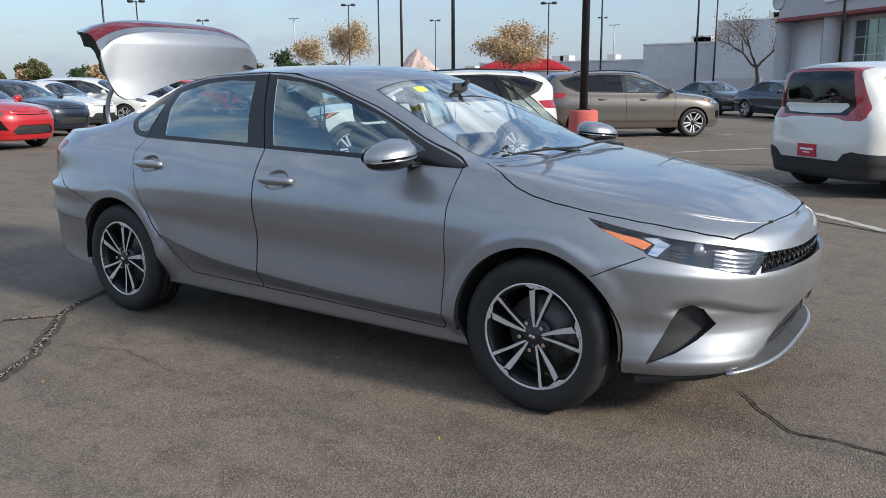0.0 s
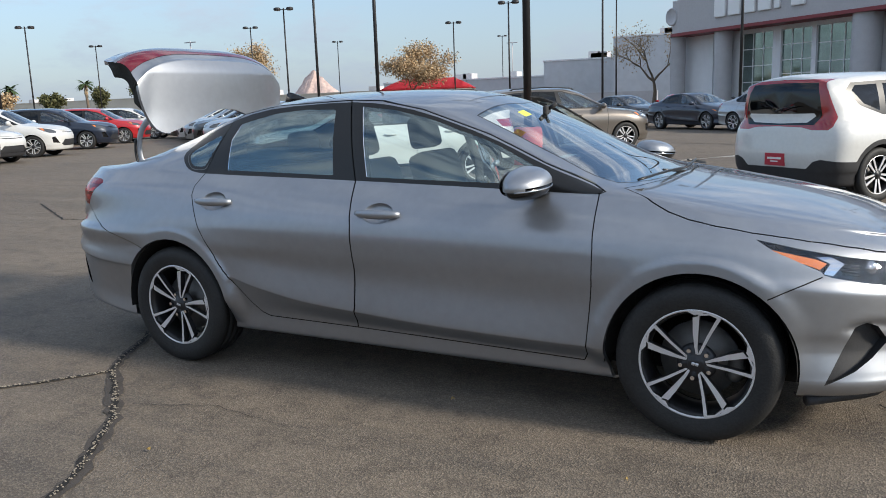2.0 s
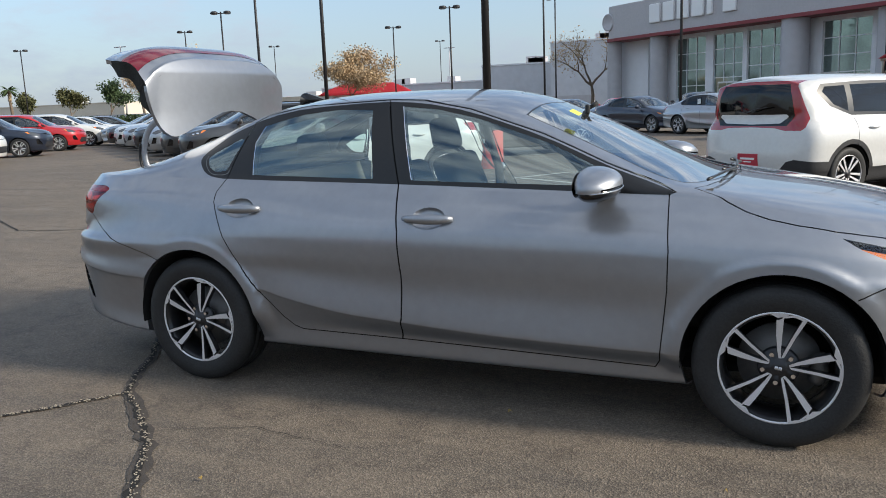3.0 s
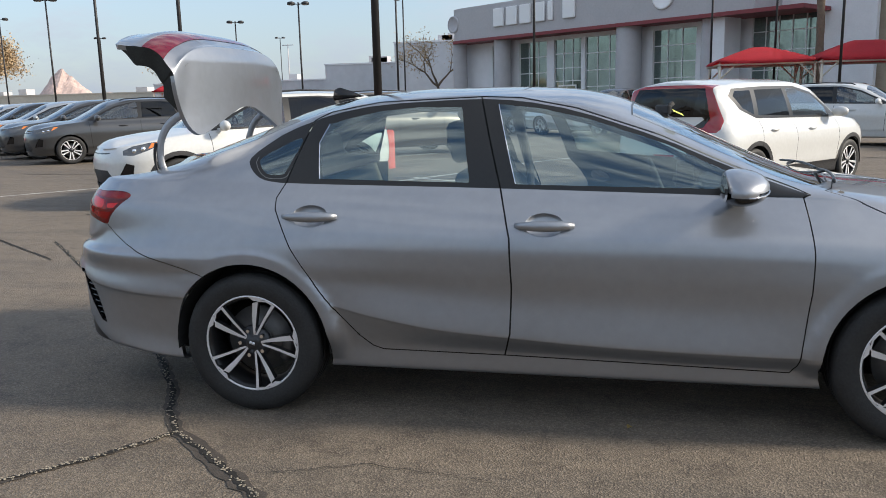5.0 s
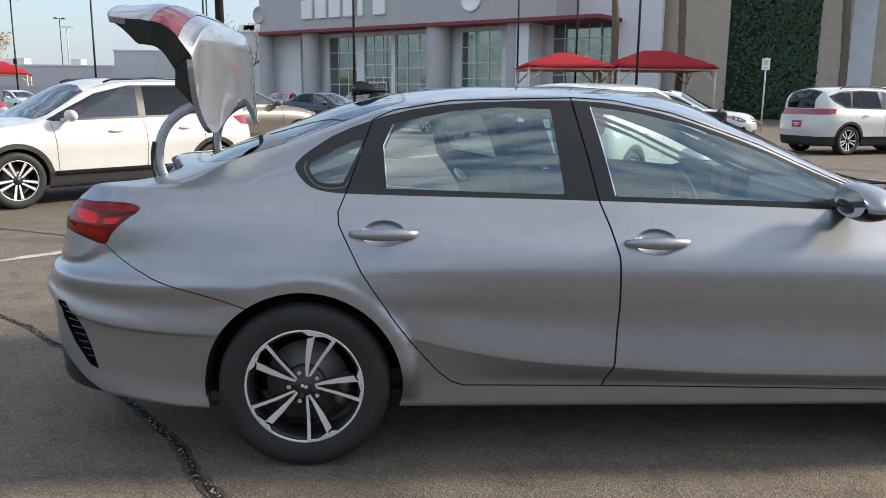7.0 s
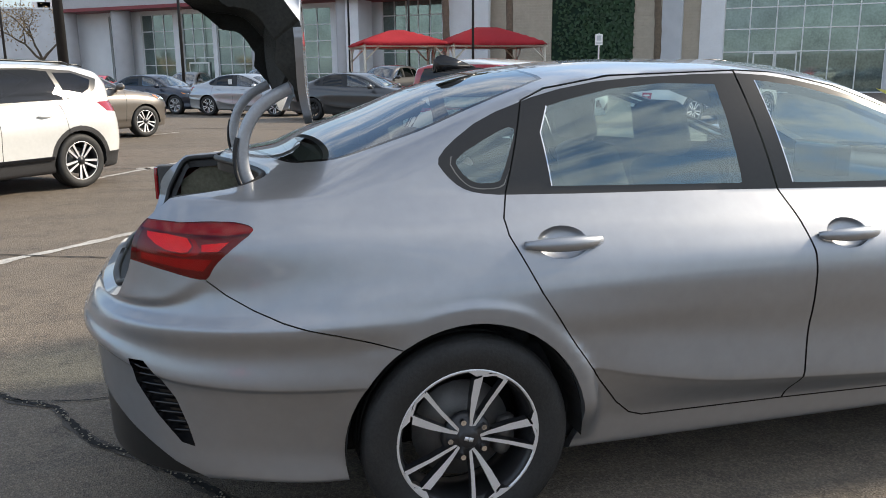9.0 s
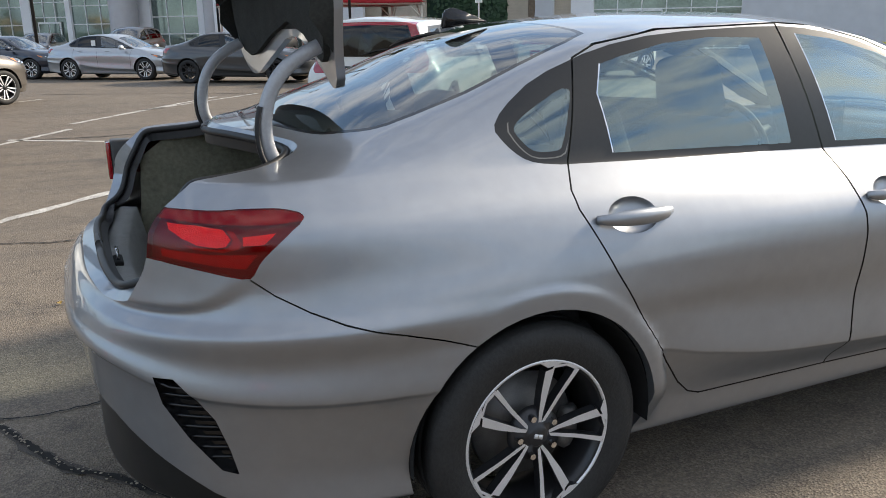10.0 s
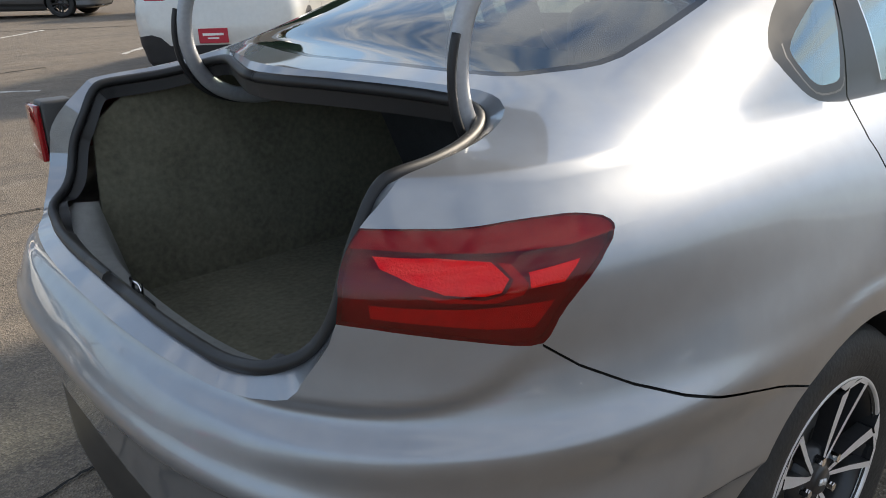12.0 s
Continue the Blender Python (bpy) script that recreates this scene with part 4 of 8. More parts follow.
    regs += [
        ("fog", FOG, "xz", lambda c, p: (p == 0) & (c[:, 1] < -.3)), ("grille", GRILLE, "yz", FRONT), ("intake", INTAKE, "yz", FRONT),
        (only("body", "diff"), DIFF, "xz", RSIDE), (only("body", "rvent"), RVENT, "xz", lambda c, p: RSIDE(c, p) & (c[:, 1] < -.5)),
        ("lid", LID_TOP, "xy", UP), ("lid", LID_REAR, "yz", REAR),
        (only("lid", "lidlamp"), LIDLAMP, "yz", REAR),
        ("gone", ARCH_R, "xz", LOW), ("gone", ARCH_F, "xz", LOW),
    ]
    regs += [("cup", p, "xz", SIDE) for p in CUPS]
    names = label_faces(bm, regs)
    cen = np.array([f.calc_center_median() for f in bm.faces])
    patch = np.array([f[pl] for f in bm.faces])
    P = skin_part
    P("body", bm, names, {"body"}, M_SILVER, car, label="silver-grey metallic painted body shell")
    P("hood", bm, names, {"hood"}, M_SILVER, car, label="silver-grey bonnet")
    P("windshield", bm, names, {"wind"}, M_WINDGLASS, car, label="clear windscreen")
    P("windshield_frame", bm, names, {"frame_w"}, M_TRIM, car)
    P("rear_window", bm, names, {"back"}, M_REARGLASS, car, label="rear window reflecting the sky")
    P("rear_window_frame", bm, names, {"frame_b"}, M_GLOSSBLACK, car)
    P("panel_gap", bm, names, {"seam"}, M_DARK, car, inset=0.006)
    P("grille_backing", bm, names, {"grille"}, M_GLOSSBLACK, car, inset=0.035)
    P("intake_backing", bm, names, {"intake"}, M_PLASTIC, car, inset=0.05)
    P("diffuser", bm, names, {"diff"}, M_TRIM, car, inset=0.006, label="black plastic rear diffuser")
    for side in ("right", "left"):
        P("fog_recess", bm, names, {"fog"}, M_PLASTIC, car, side, inset=0.035, label="black plastic bumper recess")
        lamp = P("headlamp", bm, names, {"head", "amber", "drl", "beam"}, M_GLOSSBLACK, car, side, inset=0.03, label="black headlamp housing")
        P("headlamp_lens", bm, names, {"head", "amber", "drl", "beam"}, M_LENS, lamp, side, label="clear headlamp lens")
        P("indicator", bm, names, {"amber"}, M_AMBER, lamp, side, inset=.012, label="amber side indicator")
        P("running_light", bm, names, {"drl"}, M_CHROME, lamp, side, inset=.010, label="bright running light strip")
        P("reflector", bm, names, {"beam"}, M_LAMPDARK, lamp, side, inset=.016)
        tl = P("tail_lamp", bm, names, {"tail", "tailtop"} | {"hot%d" % i for i in range(len(TAILHOT))}, M_REDGLASS, car, side, label="glossy red wraparound tail lamp")
        P("lamp_housing", bm, names, {"tail", "tailtop"} | {"hot%d" % i for i in range(len(TAILHOT))}, M_TAILDARK, tl, side, inset=.014)
        # paler band along the top paints in the sky's reflection
        P("lamp_hood", bm, names, {"tailtop"}, M_TAILPINK, tl, side, inset=.005)
        for i in range(len(TAILHOT)):
            P("reflector", bm, names, {"hot%d" % i}, M_TAILHOT if i in (0, 2) else M_TAILLENS, tl, side, inset=.007, label="bright red reflector segment")
        P("bumper_vent", bm, names, {"rvent"}, M_GLOSSBLACK, car, side, inset=.025, label="black louvred bumper vent")
        qn = np.array([("trim_q" if cen[k][0] < -1.0 else ("trim_b" if cen[k][0] < .3 else "trim_a")) if names[k] == "trim_q" else "" for k in range(len(names))], dtype=object)
        P("quarter_trim", bm, qn, {"trim_q"}, M_TRIM, car, side)
        P("window_surround", bm, qn, {"trim_a"}, M_TRIM, car, side)
        P("pillar_trim", bm, qn, {"trim_b"}, M_TRIM, car, side)
        P("quarter_bead", bm, names, {"chrome_q"}, M_STEEL, car, side)
        P("quarter_window", bm, names, {"glass_q"}, M_GLASS, car, side)
        for d, nm in (("r", "rear_door"), ("f", "front_door")):
            door = P(nm, bm, names, {d + "door"}, M_SILVER, car, side, label="silver-grey painted door")
            P("window_trim", bm, names, {"trim_" + d}, M_TRIM, door, side)
            P("window_bead", bm, names, {"chrome_" + d}, M_CHROME, door, side)
            P("window_pane", bm, names, {"glass_" + d}, M_GLASS, door, side)
            P("door_card", bm, names, {d + "door", "trim_" + d}, M_INTERIOR, door, side, inset=.045, flip=True)
            DOORS[nm, side] = door
        # inner sill and roof lining
    ceil = names.copy()
    for k in range(len(ceil)):
        c = cen[k]
        ceil[k] = "in" if (names[k] in ("body", "frame_w", "frame_b") and -1.75 < c[0] < 1.1 and patch[k] == 1) else ("inq" if names[k] in ("body", "trim_q") and -1.6 < c[0] < -1.0 and c[2] > .6 else "")
    P("headliner", bm, ceil, {"in"}, M_HEADLINER, car, inset=.03, flip=True, label="pale grey roof lining")
    for side in ("right", "left"):
        P("quarter_lining", bm, ceil, {"inq"}, M_INTERIOR, car, side, inset=.05, flip=True)
    # edges turned inwards
    gone = border(bm, names, {"gone"})
    for sg_ in (-1, 1):
        flange(bm, [p for p in gone if p[0].co.x * sg_ > 0], lambda v: (v.co.x, v.co.y + .03, v.co.z), M_SILVER, car, "arch_lip", "each")
    flange(bm, border(bm, names, {"fog"}), lambda v: v.co - v.normal * .036, M_PLASTIC, car, "recess_edge", "each")
    flange(bm, border(bm, names, {"grille"}), lambda v: v.co - v.normal * .036, M_GLOSSBLACK, car, "grille_edge")
    flange(bm, border(bm, names, {"intake"}), lambda v: v.co - v.normal * .051, M_PLASTIC, car, "intake_edge")
    flange(bm, border(bm, names, {"rvent"}), lambda v: v.co - v.normal * .026, M_GLOSSBLACK, car, "vent_edge", "each")
    flange(bm, border(bm, names, {"head", "amber", "drl", "beam"}), lambda v: v.co - v.normal * .031, M_GLOSSBLACK, car, "lamp_edge", "each")
    flange(bm, border(bm, names, {"tail", "tailtop"} | {"hot%d" % i for i in range(len(TAILHOT))}), lambda v: v.co - v.normal * .0145, M_TAILDARK, car, "tail_lamp_edge", "each")
    lidset = {"lid", "lidlamp"}
    mouth = border(bm, names, lidset)

    mid = Vector((-2.12, 0, .93))

    def mouth_in_raw(v):
        d = mid - v.co
        d.y *= .75
        d = d - v.normal * d.dot(v.normal)
        side = min(1, max(0, (1.03 - v.co.z) / .05))
        low_ = min(1, max(0, (.80 - v.co.z) / .04))
        wide = .030 + (-.014 * (1 - low_) + .008 * low_) * side
        deep = .022 + (.034 * (1 - low_) + .008 * low_) * side
        return v.co + d.normalized() * wide - v.normal * deep

    ring = loop_of(mouth)
    raw = np.array([mouth_in_raw(v) for v in ring])
    if abs(raw[0][1]) > abs(raw[-1][1]):
        ring, raw = ring[::-1], raw[::-1]
    arc = np.concatenate([[0], np.cumsum(np.linalg.norm(np.diff(raw, axis=0), axis=1))])
    flip = np.array([1, -1, 1])
    ext = np.concatenate([raw[:0:-1] * flip, raw, raw[-2::-1] * flip])
    exa = np.concatenate([-arc[:0:-1], arc, 2 * arc[-1] - arc[-2::-1]])
    step = np.abs(np.gradient(exa)) + 1e-6
    soft_ring = {}
    for v, a in zip(ring, arc):
        w = np.exp(-.5 * ((exa - a) / .030) ** 2) * step
        soft_ring[v] = Vector(tuple((ext * w[:, None]).sum(0) / w.sum()))

    def mouth_in(v):
        return soft_ring[v].copy() if v in soft_ring else mouth_in_raw(v)

    def mouth_deep(v):
        return mouth_in(v) - v.normal * .035

    lampend = [p for p in mouth if all(.870 < v.co.z < .982 and v.co.x < -2.1 for v in p)]
    flange(bm, [p for p in mouth if p not in lampend], mouth_in, M_SILVER, car, "boot_channel", label="silver-grey boot opening channel")
    flange(bm, lampend, mouth_in, M_SILLTRIM, car, "lamp_end_cap", "each", label="grey plastic end of the tail lamp")
    b = bmesh.new()
    box(b, -2.254, -2.18, .632, .70, .852, .992, .008)
    cap = part("lamp_end", b, M_SILLDARK, car, "dark grey end of the tail lamp", smooth=True)
    b = bmesh.new()
    box(b, -2.270, -2.2545, .634, .71, .850, .984, .005)
    part("lamp_lens", b, M_TAILLENS, cap, "red edge of the tail lamp lens", smooth=True)
    flange(bm, mouth, mouth_deep, M_RUBBERSEAL, car, "boot_jamb", start=mouth_in)
    order = loop_of(mouth)
    bs = bmesh.new()
    pts = [mouth_in(v) + Vector((0, 0.004, 0.004)) for v in order]
    pts = smooth_path(pts, 3)
    full = pts + [Vector((p.x, -p.y, p.z)) for p in pts[::-1]]
    tube(bs, full + full[:1], .011, 8, cap=False)
    part("boot_seal", bs, M_RUBBERSEAL, car, "black rubber boot seal", smooth=True)
    # the lid: skin, silver inner panel, dark lining
    lid = P("boot_lid", bm, names, {"lid"}, M_SILVER, car, label="raised silver-grey boot lid")
    P("lid_lamp", bm, names, {"lidlamp"}, M_LIDLAMP, lid, inset=-.002, label="red lamp bar across the lid")
    ln = label_faces(bm, [("x", LIDLINE_TOP, "xy", UP), ("x", LIDLINE_REAR, "yz", REAR)])
    ln2 = np.array(["line" if (names[k] in lidset and ln[k] == "x") else ("edge" if names[k] in lidset else "") for k in range(len(names))], dtype=object)
    for k in range(len(ln2)):
        if ln2[k] == "edge" and cen[k][0] < -2.0:
            ln2[k] = "rim"
    P("inner_panel", bm, ln2, {"edge"}, M_SILVER, lid, inset=.022, flip=True, label="silver-grey inner panel of the lid")
    P("lid_rim", bm, ln2, {"rim"}, M_CARPET, lid, inset=.022, flip=True, label="black inner rim of the lid")
    P("lid_lining", bm, ln2, {"line"}, M_CARPET, lid, inset=.038, flip=True, label="black fabric lid lining")
    lm = flange(bm, mouth, lambda v: v.co - v.normal * .0225, M_SILVER, lid, "lid_edge")
    lm2 = flange(bm, border(bm, ln2, {"line"}), lambda v: v.co - v.normal * .039, M_CARPET, lid, "lining_edge")
    # deep black side walls of the lining
    def into(v):
        d = Vector((-1.96, 0, .82)) - Vector((v.co.x, 0, v.co.z))
        thick = .085 * min(1, max(.25, (v.co.z - .74) / .12)) * min(1, max(.2, (-1.90 - v.co.x) / .16))
        return v.co + Vector((0, .022, 0)) + d.normalized() * min(thick, d.length * .5)
    sides = [p for p in mouth if all(abs(v.co.y) > .54 and v.co.x < -1.93 for v in p)]
    flange(bm, sides, into, M_CARPET, lid, "lid_side_lining", "each", start=lambda v: v.co + Vector((0, .005, 0)) - v.normal * .010, label="black side of the lid lining")
    # the lid's lower edge lies well forward of the bumper's ledge
    for ob in [lid] + list(lid.children):
        for v in ob.data.vertices:
            if v.co.z < .86 and v.co.x < -2.0:
                v.co.x += (.86 - v.co.z) / .125 * .045
            if v.co.z < .885 and v.co.x < -1.98:
                v.co.z -= (.885 - v.co.z) * .32
    a = radians(LID_OPEN)
    px, pz = LID_PIVOT
    lid.matrix_basis = Matrix.Translation((px, 0, pz)) @ Matrix.Rotation(a, 4, "Y") @ Matrix.Translation((-px, 0, -pz))
    sedan_details(car, bm)
    bm.free()
    for x in (1.35, -1.35):
        for s in (-1, 1):
            wheel_thing(car, .316, .216, .205, (x, s * .778, .316), s, "twin", True, turn=0.17 if x > 0 else 0.32)
            arch_liner(x, s, .360, .318, .865, .52 if x > 0 else .62, M_DARKLINER, car)
    return car


def loop_of(pairs):
    """Vertices of a chain of edges, in order."""
    nb = {}
    for a, b in pairs:
        nb.setdefault(a, []).append(b)
        nb.setdefault(b, []).append(a)
    ends = [v for v, n in nb.items() if len(n) == 1]
    v = min(ends, key=lambda q: -q.co.z) if ends else next(iter(nb))
    out, seen = [v], {v}
    while True:
        nx = [w for w in nb[out[-1]] if w not in seen]
        if not nx:
            return out
        out.append(nx[0])
        seen.add(nx[0])


def smooth_path(pts, times):
    for _ in range(times):
        pts = [pts[0]] + [(a + b * 2 + c) / 4 for a, b, c in zip(pts, pts[1:], pts[2:])] + [pts[-1]]
    return pts[::2] + ([pts[-1]] if len(pts) % 2 == 0 else [])


DOORS = {}
M_LAMPDARK = material("smoked_lamp_reflector", (0.16, 0.165, 0.17), 0.15, 0.9)
# sky reflection put into the colour of the tail lamp's top band
M_TAILPINK = material("pale_red_sky_sheen", (0.24, 0.03, 0.035), 0.2, vary=0.1)
M_BOOT = material("olive_grey_boot_felt", (0.17, 0.162, 0.118), 1.0, vary=0.3, scale=5, bump=0.5, bump_scale=700)
LID_PIVOT, LID_OPEN = (-1.722, 1.088), 92.3
M_REARGLASS = glass("rear_glass", (0.40, 0.47, 0.45), ior=1.55, power=4.0)
M_DARKLINER = material("arch_felt", (0.008, 0.008, 0.008), 0.95, vary=0.2, scale=20)
M_RUBBERSEAL = material("rubber_seal", (0.012, 0.012, 0.013), 0.5)


def sedan_details(car, bm):
    from mathutils.bvhtree import BVHTree
    tree = BVHTree.FromBMesh(bm)

    def surf(x, z):
        p, n, _, _ = tree.ray_cast(Vector((x, -2, z)), Vector((0, 1, 0)))
        return p, n

    def mirrored(b):
        bmesh.ops.transform(b, matrix=Matrix.Diagonal((1, -1, 1, 1)), verts=b.verts[:])
        bmesh.ops.reverse_faces(b, faces=b.faces[:])
        return b

    def both(make, name, mat, parent_of, label="", smooth=True):
        for side in ("right", "left"):
            b = bmesh.new()
            make(b)
            if side == "left":
                mirrored(b)
            part(name, b, mat, parent_of(side), label, smooth)

    # door handles with their cups
    for nm, x0, x1, z in HANDLES:
        def cup(b):
            xm = (x0 + x1) / 2
            rings = []
            for r, dpt in ((1.0, 0), (.93, .004), (.84, .012), (.62, .022), (.3, .027)):
                ring = []
                for k in range(24):
                    a = k * math.tau / 24
                    p, n = surf(xm + .0805 * r * math.cos(a), z - .004 + .0452 * r * math.sin(a))
                    ring.append(b.verts.new(p + Vector((0, dpt, 0))))
                rings.append(ring)
            for r0, r1 in zip(rings, rings[1:]):
                for k in range(24):
                    b.faces.new((r0[k], r0[(k + 1) % 24], r1[(k + 1) % 24], r1[k]))
            b.faces.new(rings[-1])
        both(cup, "handle_cup", M_DARKCUP, lambda s: DOORS[nm, s])

        def bar(b):
            pts, rad = [], []
            for k in range(11):
                q = k / 10
                x = x0 + (x1 - x0) * q
                p, n = surf(x, z - .004)
                lift = .004 + .024 * math.sin(math.pi * min(1, max(0, q))) ** .5
                pts.append(p + Vector((0, -lift, 0)))
                rad.append(.004 + (.0165 + .004 * q) * math.sin(math.pi * min(.965, max(.03, q))) ** .38)
            tube(b, pts, rad, 12, flat=.75, up=(0, 1, 0))
        both(bar, "handle", M_SILVER, lambda s: DOORS[nm, s], "silver-grey pull handle")

    # door mirrors
    def shell(b):
        bmesh.ops.create_uvsphere(b, u_segments=28, v_segments=16, radius=1)
        for v in b.verts:
            x, y, z = v.co
            sx = .112 if x > 0 else .075
            k = 1 + .22 * y
            v.co = Vector((.66 + x * sx * k, -.900 + math.copysign(abs(y) ** .9, y) * .130, 1.004 + math.copysign(abs(z) ** .85, z) * .064 * k + .012 * y))
        for v in b.verts:
            v.co.x = max(v.co.x, .612)
        bmesh.ops.delete(b, geom=[v for v in b.verts if v.co.z < .990 + .012 * (v.co.y + .905) / .135], context="VERTS")
    both(shell, "mirror", M_SILVER, lambda s: DOORS["front_door", s], "silver-grey door mirror shell")

    def under(b):
        bmesh.ops.create_uvsphere(b, u_segments=24, v_segments=12, radius=1)
        for v in b.verts:
            x, y, z = v.co
            k = 1 + .22 * y
            v.co = Vector((.66 + x * (.108 if x > 0 else .060) * k, -.900 + y * .126, .989 + .012 * y + z * (.052 if z < 0 else .04) * k))
        box(b, .645, .72, -.80, -.70, .945, .968, .008)
    both(under, "mirror_base", M_GLOSSBLACK, lambda s: DOORS["front_door", s], "black mirror underside")

    def mglass(b):
        bmesh.ops.create_circle(b, cap_ends=True, segments=28, radius=1, matrix=Matrix.Translation((.608, -.906, 1.004)) @ Matrix.Diagonal((1, .100, .050, 1)) @ Matrix.Rotation(math.pi / 2, 4, "Y"))
    both(mglass, "mirror_glass", M_CHROME, lambda s: DOORS["front_door", s], "mirror glass")

    def blink(b):
        tube(b, [(.66 + .112 * math.cos(q) * (1 + .22 * math.sin(q)), -.900 + .129 * math.sin(q), .991 + .012 * math.sin(q)) for q in np.linspace(-1.35, 1.2, 16)], .0035, 6)
    both(blink, "mirror_indicator", M_LAMPIN, lambda s: DOORS["front_door", s])

    # aerial fin, wipers and cowl
    b = bmesh.new()
    prism(b, [(0, 0), (-.175, 0), (-.165, .05), (-.135, .058), (-.09, .04)], lambda u, v, d: (-1.045 + u, -.012 + d, 1.384 + v * 1.1 - u * -.12), .024)
    bmesh.ops.bevel(b, geom=b.edges[:], offset=.006, segments=2, affect="EDGES")
    part("aerial_fin", b, M_GLOSSBLACK, car, "black shark-fin aerial", smooth=True)
    b = bmesh.new()
    vs = []
    for k in range(13):
        y = -.66 + k * 1.32 / 12
        bow = .11 * (1 - (y / .66) ** 2)
        vs.append((b.verts.new((1.00 + bow, y, .968 + .012 * (1 - (y / .66) ** 2))), b.verts.new((1.10 + bow * .9, y, .950 + .014 * (1 - (y / .66) ** 2)))))
    for p, q in zip(vs, vs[1:]):
        b.faces.new((p[0], p[1], q[1], q[0]))
    part("cowl", b, M_PLASTIC, car, "black plastic scuttle panel")
    for y0, y1 in ((-.02, -.62), (.52, -.04)):
        b = bmesh.new()
        n = 9
        pts = []
        for k in range(n):
            y = y0 + (y1 - y0) * k / (n - 1)
            pts.append((1.075 + .085 * (1 - (y / .66) ** 2) - .02, y, .998 + .010 * math.sin(math.pi * k / (n - 1))))
        tube(b, pts, [.006] * n, 6)
        tube(b, [(1.13, y0 + .02, .978), (1.10, (y0 + y1) / 2, 1.014)], [.009, .005], 6)
        part("wiper", b, M_TRIM, car, "black wiper arm and blade", smooth=True)
    # grille lattice and bumper bars
    b = bmesh.new()
    for r in range(2):
        for k in range(20):
            y = -.475 + k * .05 + (.025 if r % 2 else 0)
            z = .606 + r * .030
            x = 2.168 - .30 * (y * y) - (z - .645) * .35
            if abs(y) < .48:
                for sy in (-1, 1):
                    tube(b, [(x, y, z), (x, y + sy * .025, z + .030)], .0042, 5)
    part("grille_mesh", b, M_TRIM, car, "black honeycomb grille mesh", smooth=True)
    b = bmesh.new()
    for z in (.30, .335, .37):
        pts = [(2.135 - .30 * y * y - abs(z - .335) * .05, y, z) for y in np.linspace(-.52, .52, 21)]
        tube(b, pts, .006, 6)
    part("intake_bar", b, M_TRIM, car, "black lower intake bars", smooth=True)
    # silver blades that cross the intake, and the lip below it
    def nose_at(y, z):
        hit = tree.ray_cast(Vector((3, -abs(y), z)), Vector((-1, 0, 0)))[0]
        return hit.x if hit else 2.1
    for s in (-1, 1):
        b = bmesh.new()
        front = [(.575, .236), (.52, .262), (.43, .310), (.345, .352), (.315, .330), (.36, .270), (.385, .236)]
        prism(b, front, lambda u, v, d: (nose_at(u, v) - .006 - .03 * (u < .4) - d, s * u, v), .035)
        bmesh.ops.bevel(b, geom=b.edges[:], offset=.003, segments=2, affect="EDGES")
        part("bumper_blade", b, M_SILVER, car, "silver blade across the lower intake")
    b = bmesh.new()
    pts = [(nose_at(y, .232) + .004, y, .226) for y in np.linspace(-.62, .62, 31)]
    tube(b, pts, .014, 8, flat=.7)
    part("bumper_lip", b, M_SILVER, car, "silver lower bumper lip", smooth=True)
    b = bmesh.new()
    pts = [(float(np.interp(abs(y), [0, .35, .6, .78], [2.09, 2.06, 1.95, 1.74])), y, .198) for y in np.linspace(-.78, .78, 31)]
    tube(b, pts, .022, 8, flat=1.0)
    part("air_dam", b, M_PLASTIC, car, "black plastic air dam", smooth=True)
    b = bmesh.new()
    bmesh.ops.create_cone(b, cap_ends=True, segments=24, radius1=.030, radius2=.030, depth=.006, matrix=Matrix.Translation((2.125, 0, .755)) @ Matrix.Rotation(math.pi / 2, 4, "Y") @ Matrix.Diagonal((.5, 1.3, 1, 1)))
    part("front_emblem", b, M_CHROME, car, "small chrome emblem")
    # headlamp projector and slats
    for s in (-1, 1):
        b = bmesh.new()
        bmesh.ops.create_uvsphere(b, u_segments=20, v_segments=12, radius=.030, matrix=Matrix.Translation((1.922, s * .664, .690)) @ Matrix.Diagonal((.9, .9, 1.1, 1)))
        part("projector", b, M_LAMPIN, car, "round projector lens", smooth=True)
        b = bmesh.new()
        for k in range(4):
            tube(b, [(1.84, s * .732, .712 - k * .012), (1.89, s * .700, .704 - k * .012)], .003, 5)
        part("lamp_fin", b, M_PLASTIC, car, smooth=True)
        for k in range(5):
            b = bmesh.new()
            pts = []
            for q in range(7):
                hit, nrm = surf(1.985 + q * .018, .693 - k * .0145 - q * .0044)
                if hit is not None:
                    hit = hit - nrm * .009
                    pts.append(Vector((hit.x, -s * hit.y, hit.z)))
            if len(pts) > 2:
                tube(b, pts, .0035, 6)
                part("lamp_fin", b, M_CHROME, car, "bright lamp slat", smooth=True)
    # rear vent louvres and reflector strips
    for k in range(8):
        z = .590 - .026 * k
        x0 = float(np.interp(z, [.37, .455, .54, .61], [-2.147, -2.209, -2.258, -2.273]))
        x1 = float(np.interp(z, [.364, .43, .509, .56, .611], [-2.118, -2.132, -2.158, -2.192, -2.236]))
        for side in (-1, 1):
            b = bmesh.new()
            pts = []
            for q in range(6):
                p, n = surf(x0 + (x1 - x0) * q / 5, z)
                if p is not None:
                    pts.append(p - n * .010)
            if len(pts) > 2:
                tube(b, pts, .0055, 6, up=(0, 0, 1), flat=.7)
                if side > 0:
                    mirrored(b)
                part("vent_louvre", b, M_GLOSSBLACK, car, smooth=True)
    # underbody and cabin
    b = bmesh.new()
